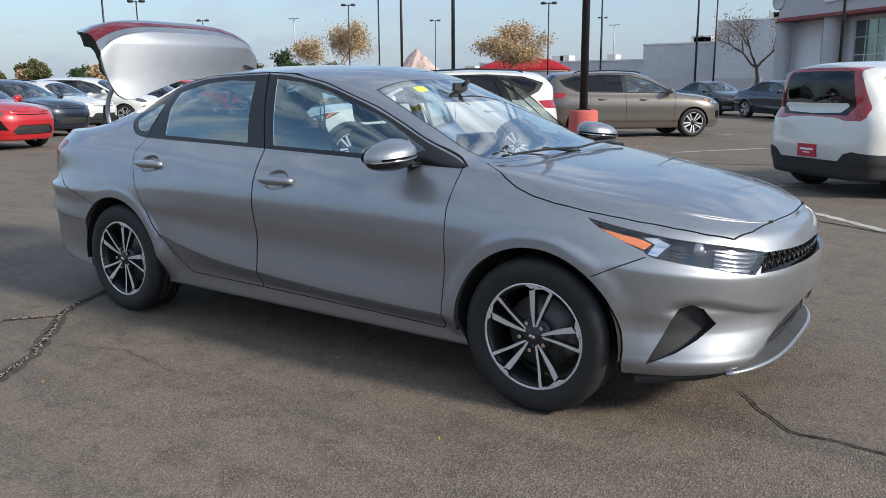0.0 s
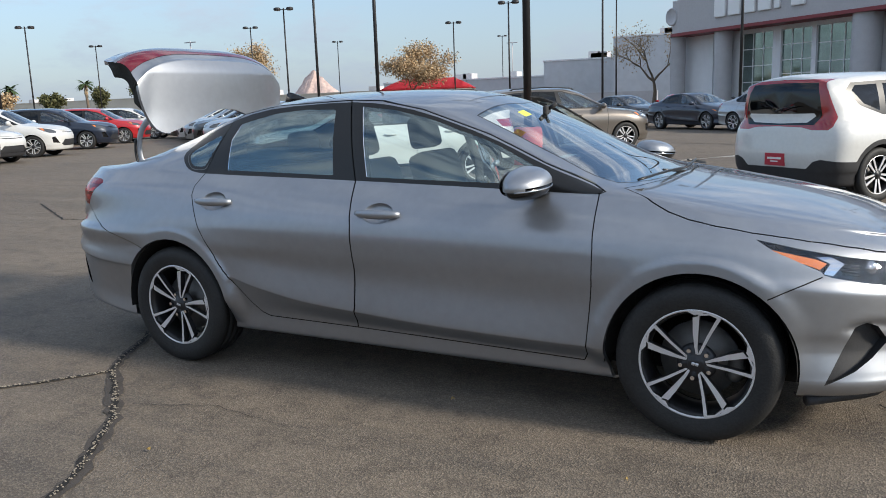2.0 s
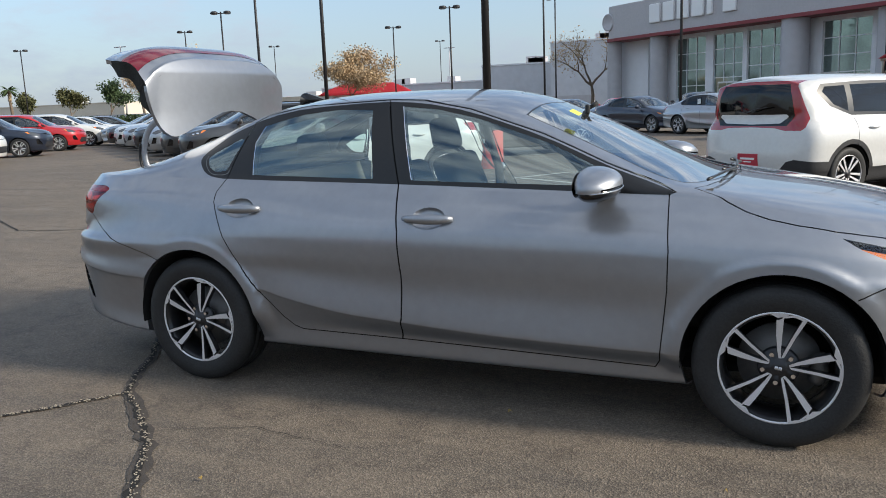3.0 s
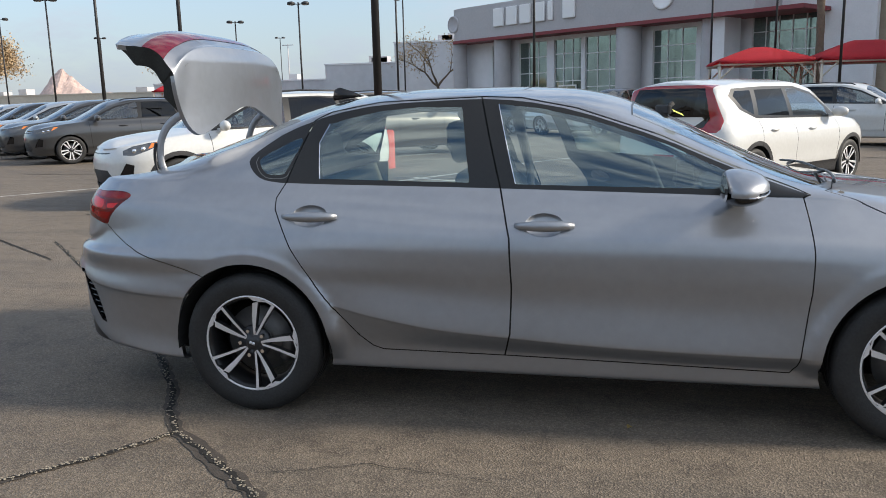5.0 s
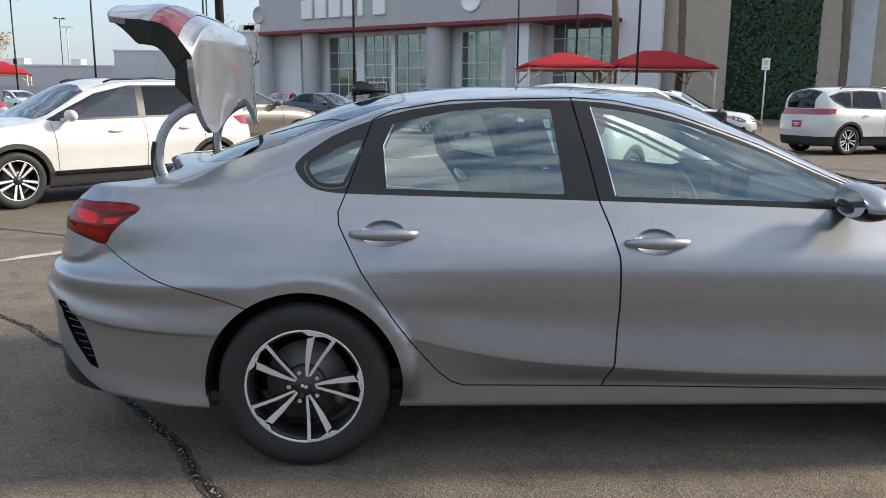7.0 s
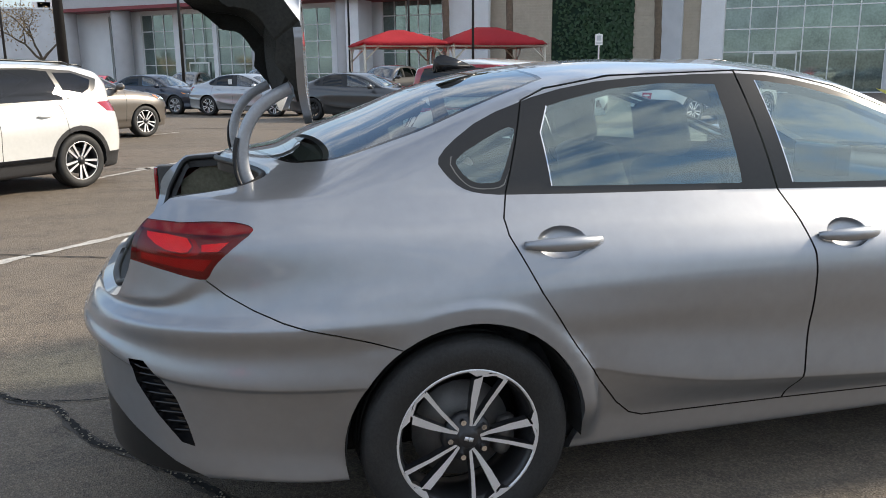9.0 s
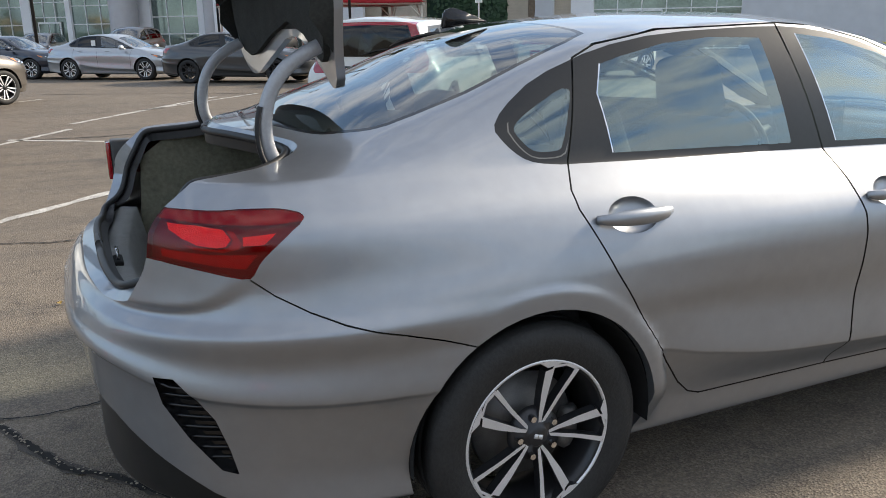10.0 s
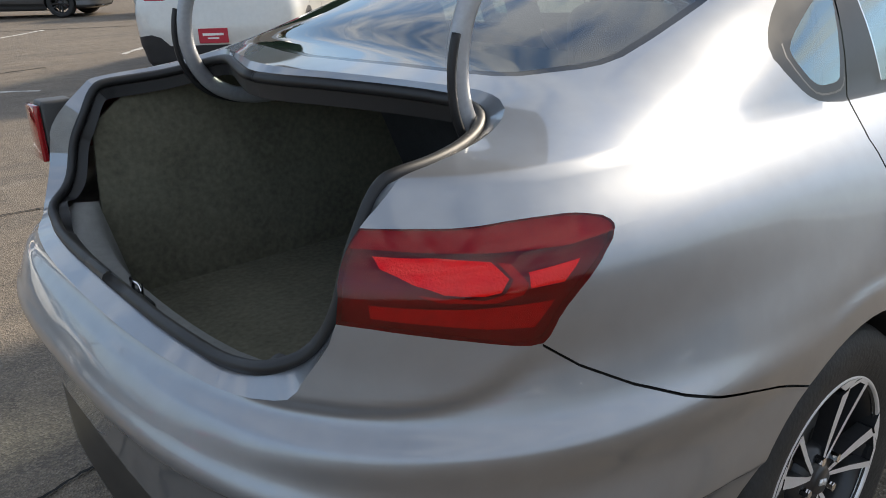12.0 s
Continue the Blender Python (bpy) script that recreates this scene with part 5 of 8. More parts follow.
    box(b, -2.15, 1.95, -.60, .60, .19, .30, .04)
    part("underbody", b, M_DARKLINER, car, "dark underbody")
    b = bmesh.new()
    box(b, -1.05, .98, -.74, .74, .28, .34)
    part("cabin_floor", b, M_INTERIOR, car)
    for s in (-1, 1):
        b = bmesh.new()
        box(b, -1.0, .98, s * .66, s * .765, .22, .42, .03)
        part("inner_sill", b, M_INTERIOR, car)
        b = bmesh.new()
        pts = [(-.25, s * .70, .40), (-.26, s * .665, .95), (-.33, s * .545, 1.30)]
        tube(b, pts, .04, 8, flat=.6)
        part("centre_pillar", b, M_INTERIOR, car, smooth=True)
    for y in (-.36, .36):
        seat(car, .02, y)
    for y in (-.36, .36):
        seat(car, -.88, y, True)
    b = bmesh.new()
    prism(b, [(.58, .62), (.66, .88), (.78, .955), (1.12, .965), (1.10, .40), (.72, .40)], lambda u, v, d: (u, -.70 + d, v), 1.40)
    bmesh.ops.bevel(b, geom=b.edges[:], offset=.03, segments=3, affect="EDGES")
    part("dashboard", b, M_INTERIOR, car, "dark dashboard", smooth=True)
    b = bmesh.new()
    ring = [Vector((0, .185 * math.cos(k * math.tau / 32), .185 * math.sin(k * math.tau / 32))) for k in range(33)]
    tube(b, ring, .015, 8, cap=False, up=(1, 0, 0))
    box(b, -.015, .02, -.06, .06, -.05, .05, .012)
    for d in ((0, .18, 0), (0, -.18, 0), (0, 0, -.18)):
        tube(b, [(0, 0, 0), d], .014, 6)
    tube(b, [(0, 0, 0), (.2, 0, -.05)], .03, 8)
    bmesh.ops.transform(b, matrix=Matrix.Translation((.47, .36, .84)) @ Matrix.Rotation(radians(-22), 4, "Y"), verts=b.verts[:])
    part("steering_wheel", b, M_INTERIOR, car, "dark steering wheel", smooth=True)
    b = bmesh.new()
    box(b, .50, .58, -.13, .13, .92, 1.05, .01)
    part("screen", b, M_GLOSSBLACK, car, "black centre screen")
    b = bmesh.new()
    box(b, -.010, .012, -.095, .095, -.022, .022, .010, seg=3)
    tube(b, [(.01, 0, .005), (.05, 0, .03)], [.010, .012], 8)
    bmesh.ops.transform(b, matrix=Matrix.Translation((.44, 0, 1.285)) @ Matrix.Rotation(radians(14), 4, "Z"), verts=b.verts[:])
    part("interior_mirror", b, M_INTERIOR, car, "dark interior mirror")
    b = bmesh.new()
    prism(b, [(-1.15, 1.045), (-1.15, 1.01), (-1.72, 1.03), (-1.74, 1.075)], lambda u, v, d: (u, -.60 + d, v), 1.20)
    part("parcel_shelf", b, M_SEAT, car, "charcoal parcel shelf")
    # boot tub
    b = bmesh.new()
    fl = .50
    prof = [(-2.285, .675), (-2.25, fl + .03), (-2.2, fl), (-1.15, fl), (-1.06, .70), (-1.16, 1.0), (-1.70, 1.015)]
    rows = []
    for y in (-.57, -.55, .55, .57):
        rows.append([b.verts.new((x, y, z)) for x, z in prof])
    for r0, r1 in ((rows[1], rows[2]),):
        for k in range(len(prof) - 1):
            b.faces.new((r0[k], r0[k + 1], r1[k + 1], r1[k]))
    part("boot_floor", b, M_BOOT, car, "dark grey boot carpet")
    for s in (-1, 1):
        b = bmesh.new()
        poly = [(-2.19, .60), (-2.15, .50), (-1.1, .50), (-1.1, 1.0), (-1.74, 1.03), (-1.86, 1.02), (-2.08, .985), (-2.16, .93)]
        prism(b, poly, lambda u, v, d: (u, s * (.545 + d + .05 * (v - .5) / .5), v), .01)
        part("boot_side", b, M_BOOT, car, "dark grey boot side lining")
    b = bmesh.new()
    pts0 = []
    for k in range(15):
        y = -.53 + k * 1.06 / 14
        bow = .095 * (1 - (abs(y) / .56) ** 2.4)
        lift = .06 * (abs(y) / .53) ** 6
        pts0.append([b.verts.new((-2.265 - bow, y, .690 + lift)), b.verts.new((-2.235 - bow * .95, y, .708 + lift)), b.verts.new((-2.185 - bow * .8, y, .700 + lift)), b.verts.new((-2.13 - bow * .6, y, .50))])
    for p, q in zip(pts0, pts0[1:]):
        for k in range(3):
            b.faces.new((p[k], p[k + 1], q[k + 1], q[k]))
    part("boot_sill_trim", b, M_SILLTRIM, car, "grey plastic boot sill trim", smooth=True)
    b = bmesh.new()
    tube(b, [(-2.295, -.022, .700), (-2.295, -.022, .745), (-2.295, .022, .745), (-2.295, .022, .700)], .005, 8)
    part("boot_latch", b, M_CHROME, car, "bright steel latch loop", smooth=True)
    # solid black block stands in for the shade of a recess
    b = bmesh.new()
    box(b, -2.31, -2.28, -.05, .05, .700, .716, .008)
    part("latch_cup", b, M_DARK, car, "dark latch recess")
    # gooseneck hinges
    for s in (-1, 1):
        b = bmesh.new()
        pts = [(-1.66, .96), (-1.78, .955), (-1.88, .99), (-1.928, 1.06), (-1.938, 1.13), (-1.925, 1.20), (-1.89, 1.26), (-1.84, 1.30), (-1.785, 1.325)]
        pts = [Vector((x, s * .50, z)) for x, z in pts]
        for _ in range(3):
            pts = [pts[0]] + [r for p, q in zip(pts, pts[1:]) for r in (p.lerp(q, .25), p.lerp(q, .75))] + [pts[-1]]
        tube(b, pts, .019, 10, flat=.62, up=(0, 1, 0))
        part("boot_hinge", b, M_HINGE, car, "grey steel gooseneck hinge", smooth=True)
        b = bmesh.new()
        tube(b, [Vector((p.x - .022, p.y + s * .012, p.z - .01)) for p in pts[6:44]], .007, 6)
        part("hinge_cable", b, M_RUBBERSEAL, car, "black cable sleeve", smooth=True)
    # windscreen sticker
    b = bmesh.new()
    vs = [b.verts.new(p) for p in ((.50, -.435, 1.262), (.50, -.36, 1.270), (.455, -.355, 1.292), (.455, -.43, 1.284))]
    b.faces.new(vs)
    part("windscreen_sticker", b, M_YELLOW, car, "yellow paper sticker inside the windscreen")
    # driver's door stands open
    d = DOORS["front_door", "left"]
    hx, hy = .93, .86
    d.matrix_basis = Matrix.Translation((hx, hy, 0)) @ Matrix.Rotation(radians(-DOOR_OPEN), 4, "Z") @ Matrix.Translation((-hx, -hy, 0))
    # the rear left door stands open too, hinged at the centre pillar
    d = DOORS["rear_door", "left"]
    rx, ry = -.225, .855
    d.matrix_basis = Matrix.Translation((rx, ry, 0)) @ Matrix.Rotation(radians(-66), 4, "Z") @ Matrix.Translation((-rx, -ry, 0))


DOOR_OPEN = 40.0
M_DARKCUP = M_SILVER
M_SILLTRIM = material("grey_trim_plastic", (0.26, 0.26, 0.25), 0.55, vary=0.15, scale=30, bump=0.3, bump_scale=600)
M_SILLDARK = material("dark_grey_plastic", (0.055, 0.055, 0.056), 0.5, vary=0.15, scale=30)
M_HINGE = material("painted_hinge", (0.36, 0.37, 0.39), 0.4, 0.4, vary=0.1)
M_YELLOW = material("yellow_paper", (0.65, 0.70, 0.10), 0.6)
sedan = silver_sedan()


# ---- other cars ----
from mathutils.bvhtree import BVHTree
def spec_of(L, wb, front, W, belt, yr, zr, zc, pf=2.6, pr=4.0):
    """Body tables of a plain car: L long, with its front overhang, half width W and belt line as (x, z)."""
    xf = wb / 2 + front
    xr = xf - L
    zE = curve(belt)
    rows = []
    for q, w, df, dr in ((0, .80, .16, .14), (.03, .92, .06, .06), (.20, .955, .03, .03), (.26, .975, .02, .02), (.45, .985, 0, 0), (.66, 1.0, .0, .02), (.84, .975, .02, .04), (1.0, .885, .07, .07)):
        zt = [(x, .20 + q * (float(zE(x)) - .20)) for x in np.linspace(xr, xf, 12)]
        rows.append(dict(z=zt, W=[(0, W * w)], xf=xf - df, xfs=wb / 2, xr=xr + dr, xrs=-wb / 2 - .1, pf=pf, pr=pr))
    return dict(rows=rows, yr=yr, zr=zr, zc=zc, xf=xf, xr=xr, wb=wb)


NOSE = dict(intake=[(.01, .33), (-.44, .33), (-.52, .40), (-.40, .53), (.01, .53)],
            fog=[(-.58, .42), (-.74, .44), (-.77, .60), (-.70, .63), (-.66, .55)],
            slot=[(.01, .735), (-.36, .745), (-.46, .765), (-.36, .765), (.01, .755)])
CROSS = spec_of(4.40, 2.70, .88, .90, [(-2.2, 1.06), (-1.2, 1.03), (0, 1.0), (.9, .99), (1.4, .95), (2.2, .80)],
                [(-2.2, .55), (-1.9, .58), (-1, .60), (0, .60), (.6, .64), (1.05, .70), (1.4, .62), (2.2, .40)],
                [(-2.2, 1.06), (-2.08, 1.22), (-1.85, 1.42), (-1.5, 1.47), (-.9, 1.50), (-.2, 1.49), (.3, 1.36), (.75, 1.15), (1.05, 1.01), (1.5, .965), (2.2, .80)],
                [(-2.2, 1.06), (-2.08, 1.30), (-1.85, 1.50), (-1.5, 1.54), (-.9, 1.56), (-.1, 1.545), (.3, 1.47), (.75, 1.23), (1.15, 1.05), (1.6, 1.0), (2.0, .93), (2.2, .80)])
CROSS.update(
    dlo=[(-1.85, 1.33), (-1.75, 1.20), (-1.45, 1.06), (0, 1.03), (.85, 1.015), (.93, 1.03), (.70, 1.14), (.25, 1.35), (-.2, 1.455), (-.9, 1.47), (-1.5, 1.435)],
    panes=[[(-1.74, 1.32), (-1.66, 1.21), (-1.42, 1.10), (-1.30, 1.09), (-1.22, 1.41), (-1.5, 1.405)], [(-1.24, 1.085), (-.36, 1.065), (-.40, 1.445), (-.9, 1.45), (-1.15, 1.425)], [(-.26, 1.062), (.70, 1.045), (.66, 1.12), (.25, 1.31), (-.18, 1.425), (-.30, 1.44)]],
    wind=[(1.15, .01), (1.02, -.62), (.85, -.66), (.35, -.55), (.30, -.3), (.32, .01)],
    back=[(-2.16, .01), (-2.14, -.46), (-1.90, -.50), (-1.88, .01)],
    head=[(1.50, .905), (1.70, .892), (1.90, .85), (2.02, .79), (2.03, .735), (1.93, .725), (1.72, .80)],
    nose=NOSE, amber=[(1.58, .893), (1.68, .884), (1.74, .815), (1.70, .822)],
    tail=[(-1.70, 1.05), (-1.8, .93), (-2.3, .90), (-2.3, 1.02), (-2.0, 1.06)], clad=.42, mirror=(.72, 1.08))
BOXY = spec_of(4.20, 2.60, .84, .90, [(-2.2, 1.03), (-1.2, 1.03), (0, 1.0), (.9, 1.0), (1.4, .98), (2.2, .84)],
               [(-2.2, .58), (-1.9, .62), (-1, .63), (0, .63), (.6, .66), (1.05, .72), (1.4, .64), (2.2, .45)],
               [(-2.06, 1.03), (-2.0, 1.25), (-1.90, 1.46), (-1.6, 1.50), (-.9, 1.525), (-.1, 1.525), (.4, 1.43), (.75, 1.24), (1.05, 1.06), (1.5, 1.0), (2.14, .84)],
               [(-2.06, 1.03), (-2.0, 1.34), (-1.90, 1.55), (-1.6, 1.585), (-.9, 1.60), (-.1, 1.595), (.4, 1.50), (.75, 1.30), (1.1, 1.09), (1.6, 1.04), (1.95, .97), (2.14, .84)], pr=5.0)
BOXY.update(
    dlo=[(-1.72, 1.36), (-1.55, 1.18), (-1.2, 1.06), (0, 1.035), (.85, 1.02), (.95, 1.035), (.75, 1.19), (.38, 1.39), (-.1, 1.48), (-.9, 1.48), (-1.6, 1.455)],
    panes=[[(-1.62, 1.36), (-1.48, 1.20), (-1.24, 1.11), (-1.2, 1.43), (-1.55, 1.42)], [(-1.14, 1.10), (-.36, 1.075), (-.40, 1.445), (-1.10, 1.435)], [(-.26, 1.07), (.70, 1.055), (.66, 1.18), (.35, 1.35), (-.12, 1.445), (-.30, 1.445)]],
    wind=[(1.12, .01), (1.0, -.64), (.85, -.68), (.45, -.58), (.42, -.3), (.43, .01)],
    back=[(-2.055, .01), (-2.055, -.02), (-2.05, -.02), (-2.05, .01)],
    head=[(1.55, .92), (1.75, .90), (2.02, .84), (2.15, .78), (2.15, .72), (1.95, .74), (1.75, .80)],
    amber=[(1.57, .91), (1.66, .90), (1.72, .84), (1.68, .85)],
    tail=[(-3.0, 1.04), (-3.1, .86), (-3.2, .86)], nose=NOSE, clad=.40, mirror=(.72, 1.10))
HATCH = dict(lamp=[(.01, 1.515), (-.58, 1.505), (-.64, 1.36), (-.735, 1.06), (-.74, .94), (-.70, .90), (-.50, .90), (-.36, .93), (.01, .94)],
             pane=[(.01, 1.475), (-.50, 1.465), (-.55, 1.33), (-.60, 1.08), (-.52, .96), (.01, .955)],
             panel=[(.01, 1.095), (-.50, 1.10), (-.53, 1.07), (-.42, .99), (.01, .975)],
             bumper=[(.01, .22), (-1.0, .22), (-1.0, .50), (-.66, .55), (-.56, .52), (-.47, .43), (.01, .43)])
COUPE = dict(SEDAN)
COUPE.update(xf=2.2, xr=-2.41, wb=2.70, dlo=DLO, panes=[QGLASS, RGLASS, FGLASS], wind=WIND, back=BACK, head=HEAD, amber=AMBER, tail=TAIL, nose=dict(intake=INTAKE, slot=GRILLE), clad=.20, mirror=(.66, 1.0))


def parked_car(spec, skin, name, label, m, group="", clad=False, style="plain", fine=False, scale=(1, 1, 1), hatch=None, sticker=False, plate=None):
    """A parked car from body tables: shell, panes, lamps, cladding, mirrors and wheels."""
    key = (id(spec), skin.name, clad, style, fine, hatch is not None, sticker, plate)
    mm = m @ Matrix.Diagonal((*scale, 1))
    if key in CARS:
        ob = copy_thing(CARS[key], m)
        ob.matrix_basis = mm
        return tagged(ob, label, "car", group)
    car = thing(name, label, "car", mm, group)
    CARS[key] = car
    bm = body_bmesh(spec, (24, 56, 24, 3, 8) if fine else (10, 30, 10, 2, 6))
    pl = bm.faces.layers.int["patch"]
    low = lambda f: f[pl] == 0
    up = lambda f: f[pl] == 1
    right = lambda f: f.verts[0].co.y < -0.4
    xr = spec["xr"]
    back = lambda f: f.verts[0].co.x < xr + .6
    fr = lambda f: f[pl] == 0 and f.verts[0].co.x > 1.2
    wb, R = spec["wb"], .335
    arches = [circle(s * wb / 2, R, R + .04, 28) for s in (-1, 1)]
    flares = [circle(s * wb / 2, R, R + .10, 28) for s in (-1, 1)]
    imprint(bm, spec["dlo"], "xz", right)
    for p in spec["panes"]:
        imprint(bm, p, "xz", right)
    for p in arches + [spec["tail"]]:
        imprint(bm, p, "xz", low)
    for p in (spec["head"], spec["amber"]):
        imprint(bm, p, "xz", fr)
    for p in spec["nose"].values():
        imprint(bm, p, "yz", lambda f: f[pl] == 0 and f.verts[0].co.x > wb / 2 + .25)
    for k in ("wind", "back"):
        imprint(bm, spec[k], "xy", up)
    clz = spec["clad"]
    cladp = [(-3, .1), (3, .1), (3, clz), (-3, clz)]
    imprint(bm, [(-2.6, clz), (2.6, clz)], "xz", low)
    regs = []
    if clad:
        for p in flares:
            imprint(bm, p, "xz", low)
        regs += [("clad", p, "xz", LOW) for p in flares]
    regs.append(("clad", cladp, "xz", LOW))
    zb = 1.03 if spec is not COUPE else .985
    gaps = []
    if fine:
        for x0, x1 in ((-.31, -.30), (.90, .86), (-1.16, -1.22)):
            gaps.append([(x1 - .004, .36), (x1 + .004, .36), (x0 + .004, zb), (x0 - .004, zb)])
        for p in gaps:
            imprint(bm, p, "xz", lambda f: f[pl] == 0 and f.verts[0].co.y < -.5)
        regs += [("gap", p, "xz", lambda c, q: (q == 0) & (c[:, 1] < -.5)) for p in gaps]
    if hatch:
        for p in hatch.values():
            imprint(bm, p, "yz", back)
    bm.normal_update()
    bm.verts.index_update()
    regs += [("trim", spec["dlo"], "xz", SIDE)] + [("pane%d" % i, p, "xz", SIDE) for i, p in enumerate(spec["panes"])]
    regs += [("wind", spec["wind"], "xy", UP), ("back", spec["back"], "xy", UP)]
    FR = lambda c, p: (p == 0) & (c[:, 0] > 1.2)
    regs += [("head", spec["head"], "xz", FR), ("amber", spec["amber"], "xz", FR), ("tail", spec["tail"], "xz", LOW)]
    regs += [(k, p, "yz", lambda c, q: (q == 0) & (c[:, 0] > wb / 2 + .3)) for k, p in spec["nose"].items()]
    if hatch:
        RR = lambda c, p: c[:, 0] < xr + .45
        regs += [("tail", hatch["lamp"], "yz", RR), ("back", hatch["pane"], "yz", RR), ("panel", hatch["panel"], "yz", RR), ("clad", hatch["bumper"], "yz", lambda c, p: c[:, 0] < xr + .55)]
    regs += [("gone", p, "xz", LOW) for p in arches]
    names = label_faces(bm, regs)
    skin_part("body", bm, names, {"body"}, skin, car)
    skin_part("hatch_panel", bm, names, {"panel"}, skin, car)
    skin_part("cladding", bm, names, {"clad"}, M_PLASTIC if clad else skin, car)
    skin_part("window_trim", bm, names, {"trim"}, M_TRIM, car)
    skin_part("windshield", bm, names, {"wind"}, M_SCREEN, car)
    skin_part("rear_window", bm, names, {"back"}, M_PRIVACY, car)
    skin_part("panel_gap", bm, names, {"gap"}, M_DARK, car, inset=.004)
    skin_part("front_grille", bm, names, {"slot"}, M_GLOSSBLACK, car, inset=.008)
    skin_part("lower_intake", bm, names, {"intake"}, M_PLASTIC, car, inset=.02)
    tree = BVHTree.FromBMesh(bm)
    for side in ("right", "left"):
        for i in range(len(spec["panes"])):
            skin_part("side_window", bm, names, {"pane%d" % i}, M_SCREEN if i == len(spec["panes"]) - 1 else M_PRIVACY, car, side)
        skin_part("fog_recess", bm, names, {"fog"}, M_GLOSSBLACK, car, side, inset=.012)
        lamp = skin_part("headlamp", bm, names, {"head"}, M_HEADDARK, car, side)
        if lamp and fine:
            hit, nrm, _, _ = tree.ray_cast(Vector((1.90 if spec is not COUPE else 1.95, -2, .785 if spec is not COUPE else .70)), Vector((0, 1, 0)))
            if hit is not None:
                for dx in (0, -.10):
                    b = bmesh.new()
                    bmesh.ops.create_uvsphere(b, u_segments=14, v_segments=8, radius=.034)
                    for v in b.verts:
                        v.co = Vector((hit.x + dx + v.co.x, (1 if side == "right" else -1) * (hit.y - .05 * (dx < 0) + v.co.y * .45), hit.z - dx * .22 + v.co.z))
                    part("projector", b, M_CHROME, lamp, smooth=True)
        skin_part("indicator", bm, names, {"amber"}, M_AMBER, car, side, inset=-.002)
        skin_part("tail_lamp", bm, names, {"tail"}, M_TAILLENS, car, side)
    bm.free()
    mx, mz = spec["mirror"]
    for s in (-1, 1):
        b = bmesh.new()
        bmesh.ops.create_uvsphere(b, u_segments=14, v_segments=8, radius=1, matrix=Matrix.Translation((mx, s * .96, mz)) @ Matrix.Diagonal((.07, .12, .075, 1)))
        box(b, mx - .02, mx + .06, s * .80, s * .90, mz - .07, mz - .03, .008)
        part("mirror", b, skin, car, smooth=True)
        if fine:
            for x, z in ((-.98, .90), (.02, .885)):
                b = bmesh.new()
                tube(b, [(x + k * .05, s * (.885 + .02 * math.sin(math.pi * k / 4)), z) for k in range(5)], [.008, .013, .014, .013, .008], 8)
                part("handle", b, skin, car, smooth=True)
    for x in (wb / 2, -wb / 2):
        for s in (-1, 1):
            wheel_thing(car, R, .235, .215, (x, s * .77, R), s, style, False, turn=.5 * x)
            arch_liner(x, s, R + .038, R, .86, .5, M_DARKLINER, car)
    b = bmesh.new()
    box(b, xr + .25, spec["xf"] - .25, -.62, .62, .22, .5, .05)
    part("underbody", b, M_DARKLINER, car)
    b = bmesh.new()
    box(b, -1.4, .95, -.66, .66, .45, .82, .06)
    for y in (-.34, .34):
        box(b, -.32, -.14, y - .22, y + .22, .7, 1.30, .06)
    part("cabin", b, M_INTERIOR, car, "dark cabin with two seat backs")
    if plate:
        b = bmesh.new()
        box(b, xr - .008, xr + .03, -.155, .155, plate, plate + .155, .004)
        pt = part("number_plate", b, M_REDPLATE, car, "red paper dealer plate with pale bars")
        b = bmesh.new()
        box(b, xr - .011, xr, -.11, .11, plate + .08, plate + .105)
        box(b, xr - .011, xr, -.06, .06, plate + .045, plate + .060)
        part("plate_bar", b, M_WHITEPL, pt)
    if sticker:
        b = bmesh.new()
        box(b, -.55, -.40, -.735, -.733, 1.05, 1.22)
        part("window_sticker", b, M_WHITEPL, car, "white paper price sticker")
    if hatch:
        b = bmesh.new()
        tube(b, [(xr + .0, .02, 1.13), (xr - .005, -.12, 1.17), (xr + .0, -.28, 1.19)], .008, 6)
        part("rear_wiper", b, M_TRIM, car)
    if fine and spec is CROSS:
        for s in (-1, 1):
            b = bmesh.new()
            tube(b, [(-1.5, s * .60, 1.50), (-1.4, s * .60, 1.535), (-.6, s * .60, 1.555), (.0, s * .60, 1.525), (.1, s * .60, 1.49)], .014, 8)
            part("roof_rail", b, M_TRIM, car, smooth=True)
            if clad:
                b = bmesh.new()
                box(b, -.95, .90, s * .873, s * .90, .385, .425, .006)
                part("side_strip", b, M_GLOSSBLACK, car)
    return car


CARS = {}
M_HEADDARK = material("smoked_headlamp", (0.10, 0.105, 0.11), 0.08, 0.4, coat=1.0)
M_SCREEN = glass("car_screen", (0.58, 0.66, 0.64), ior=1.7)


def at(x, y, heading):
    """A pose on the ground; heading in degrees from +x."""
    return pose(x, y, 0, 0, 0, heading)


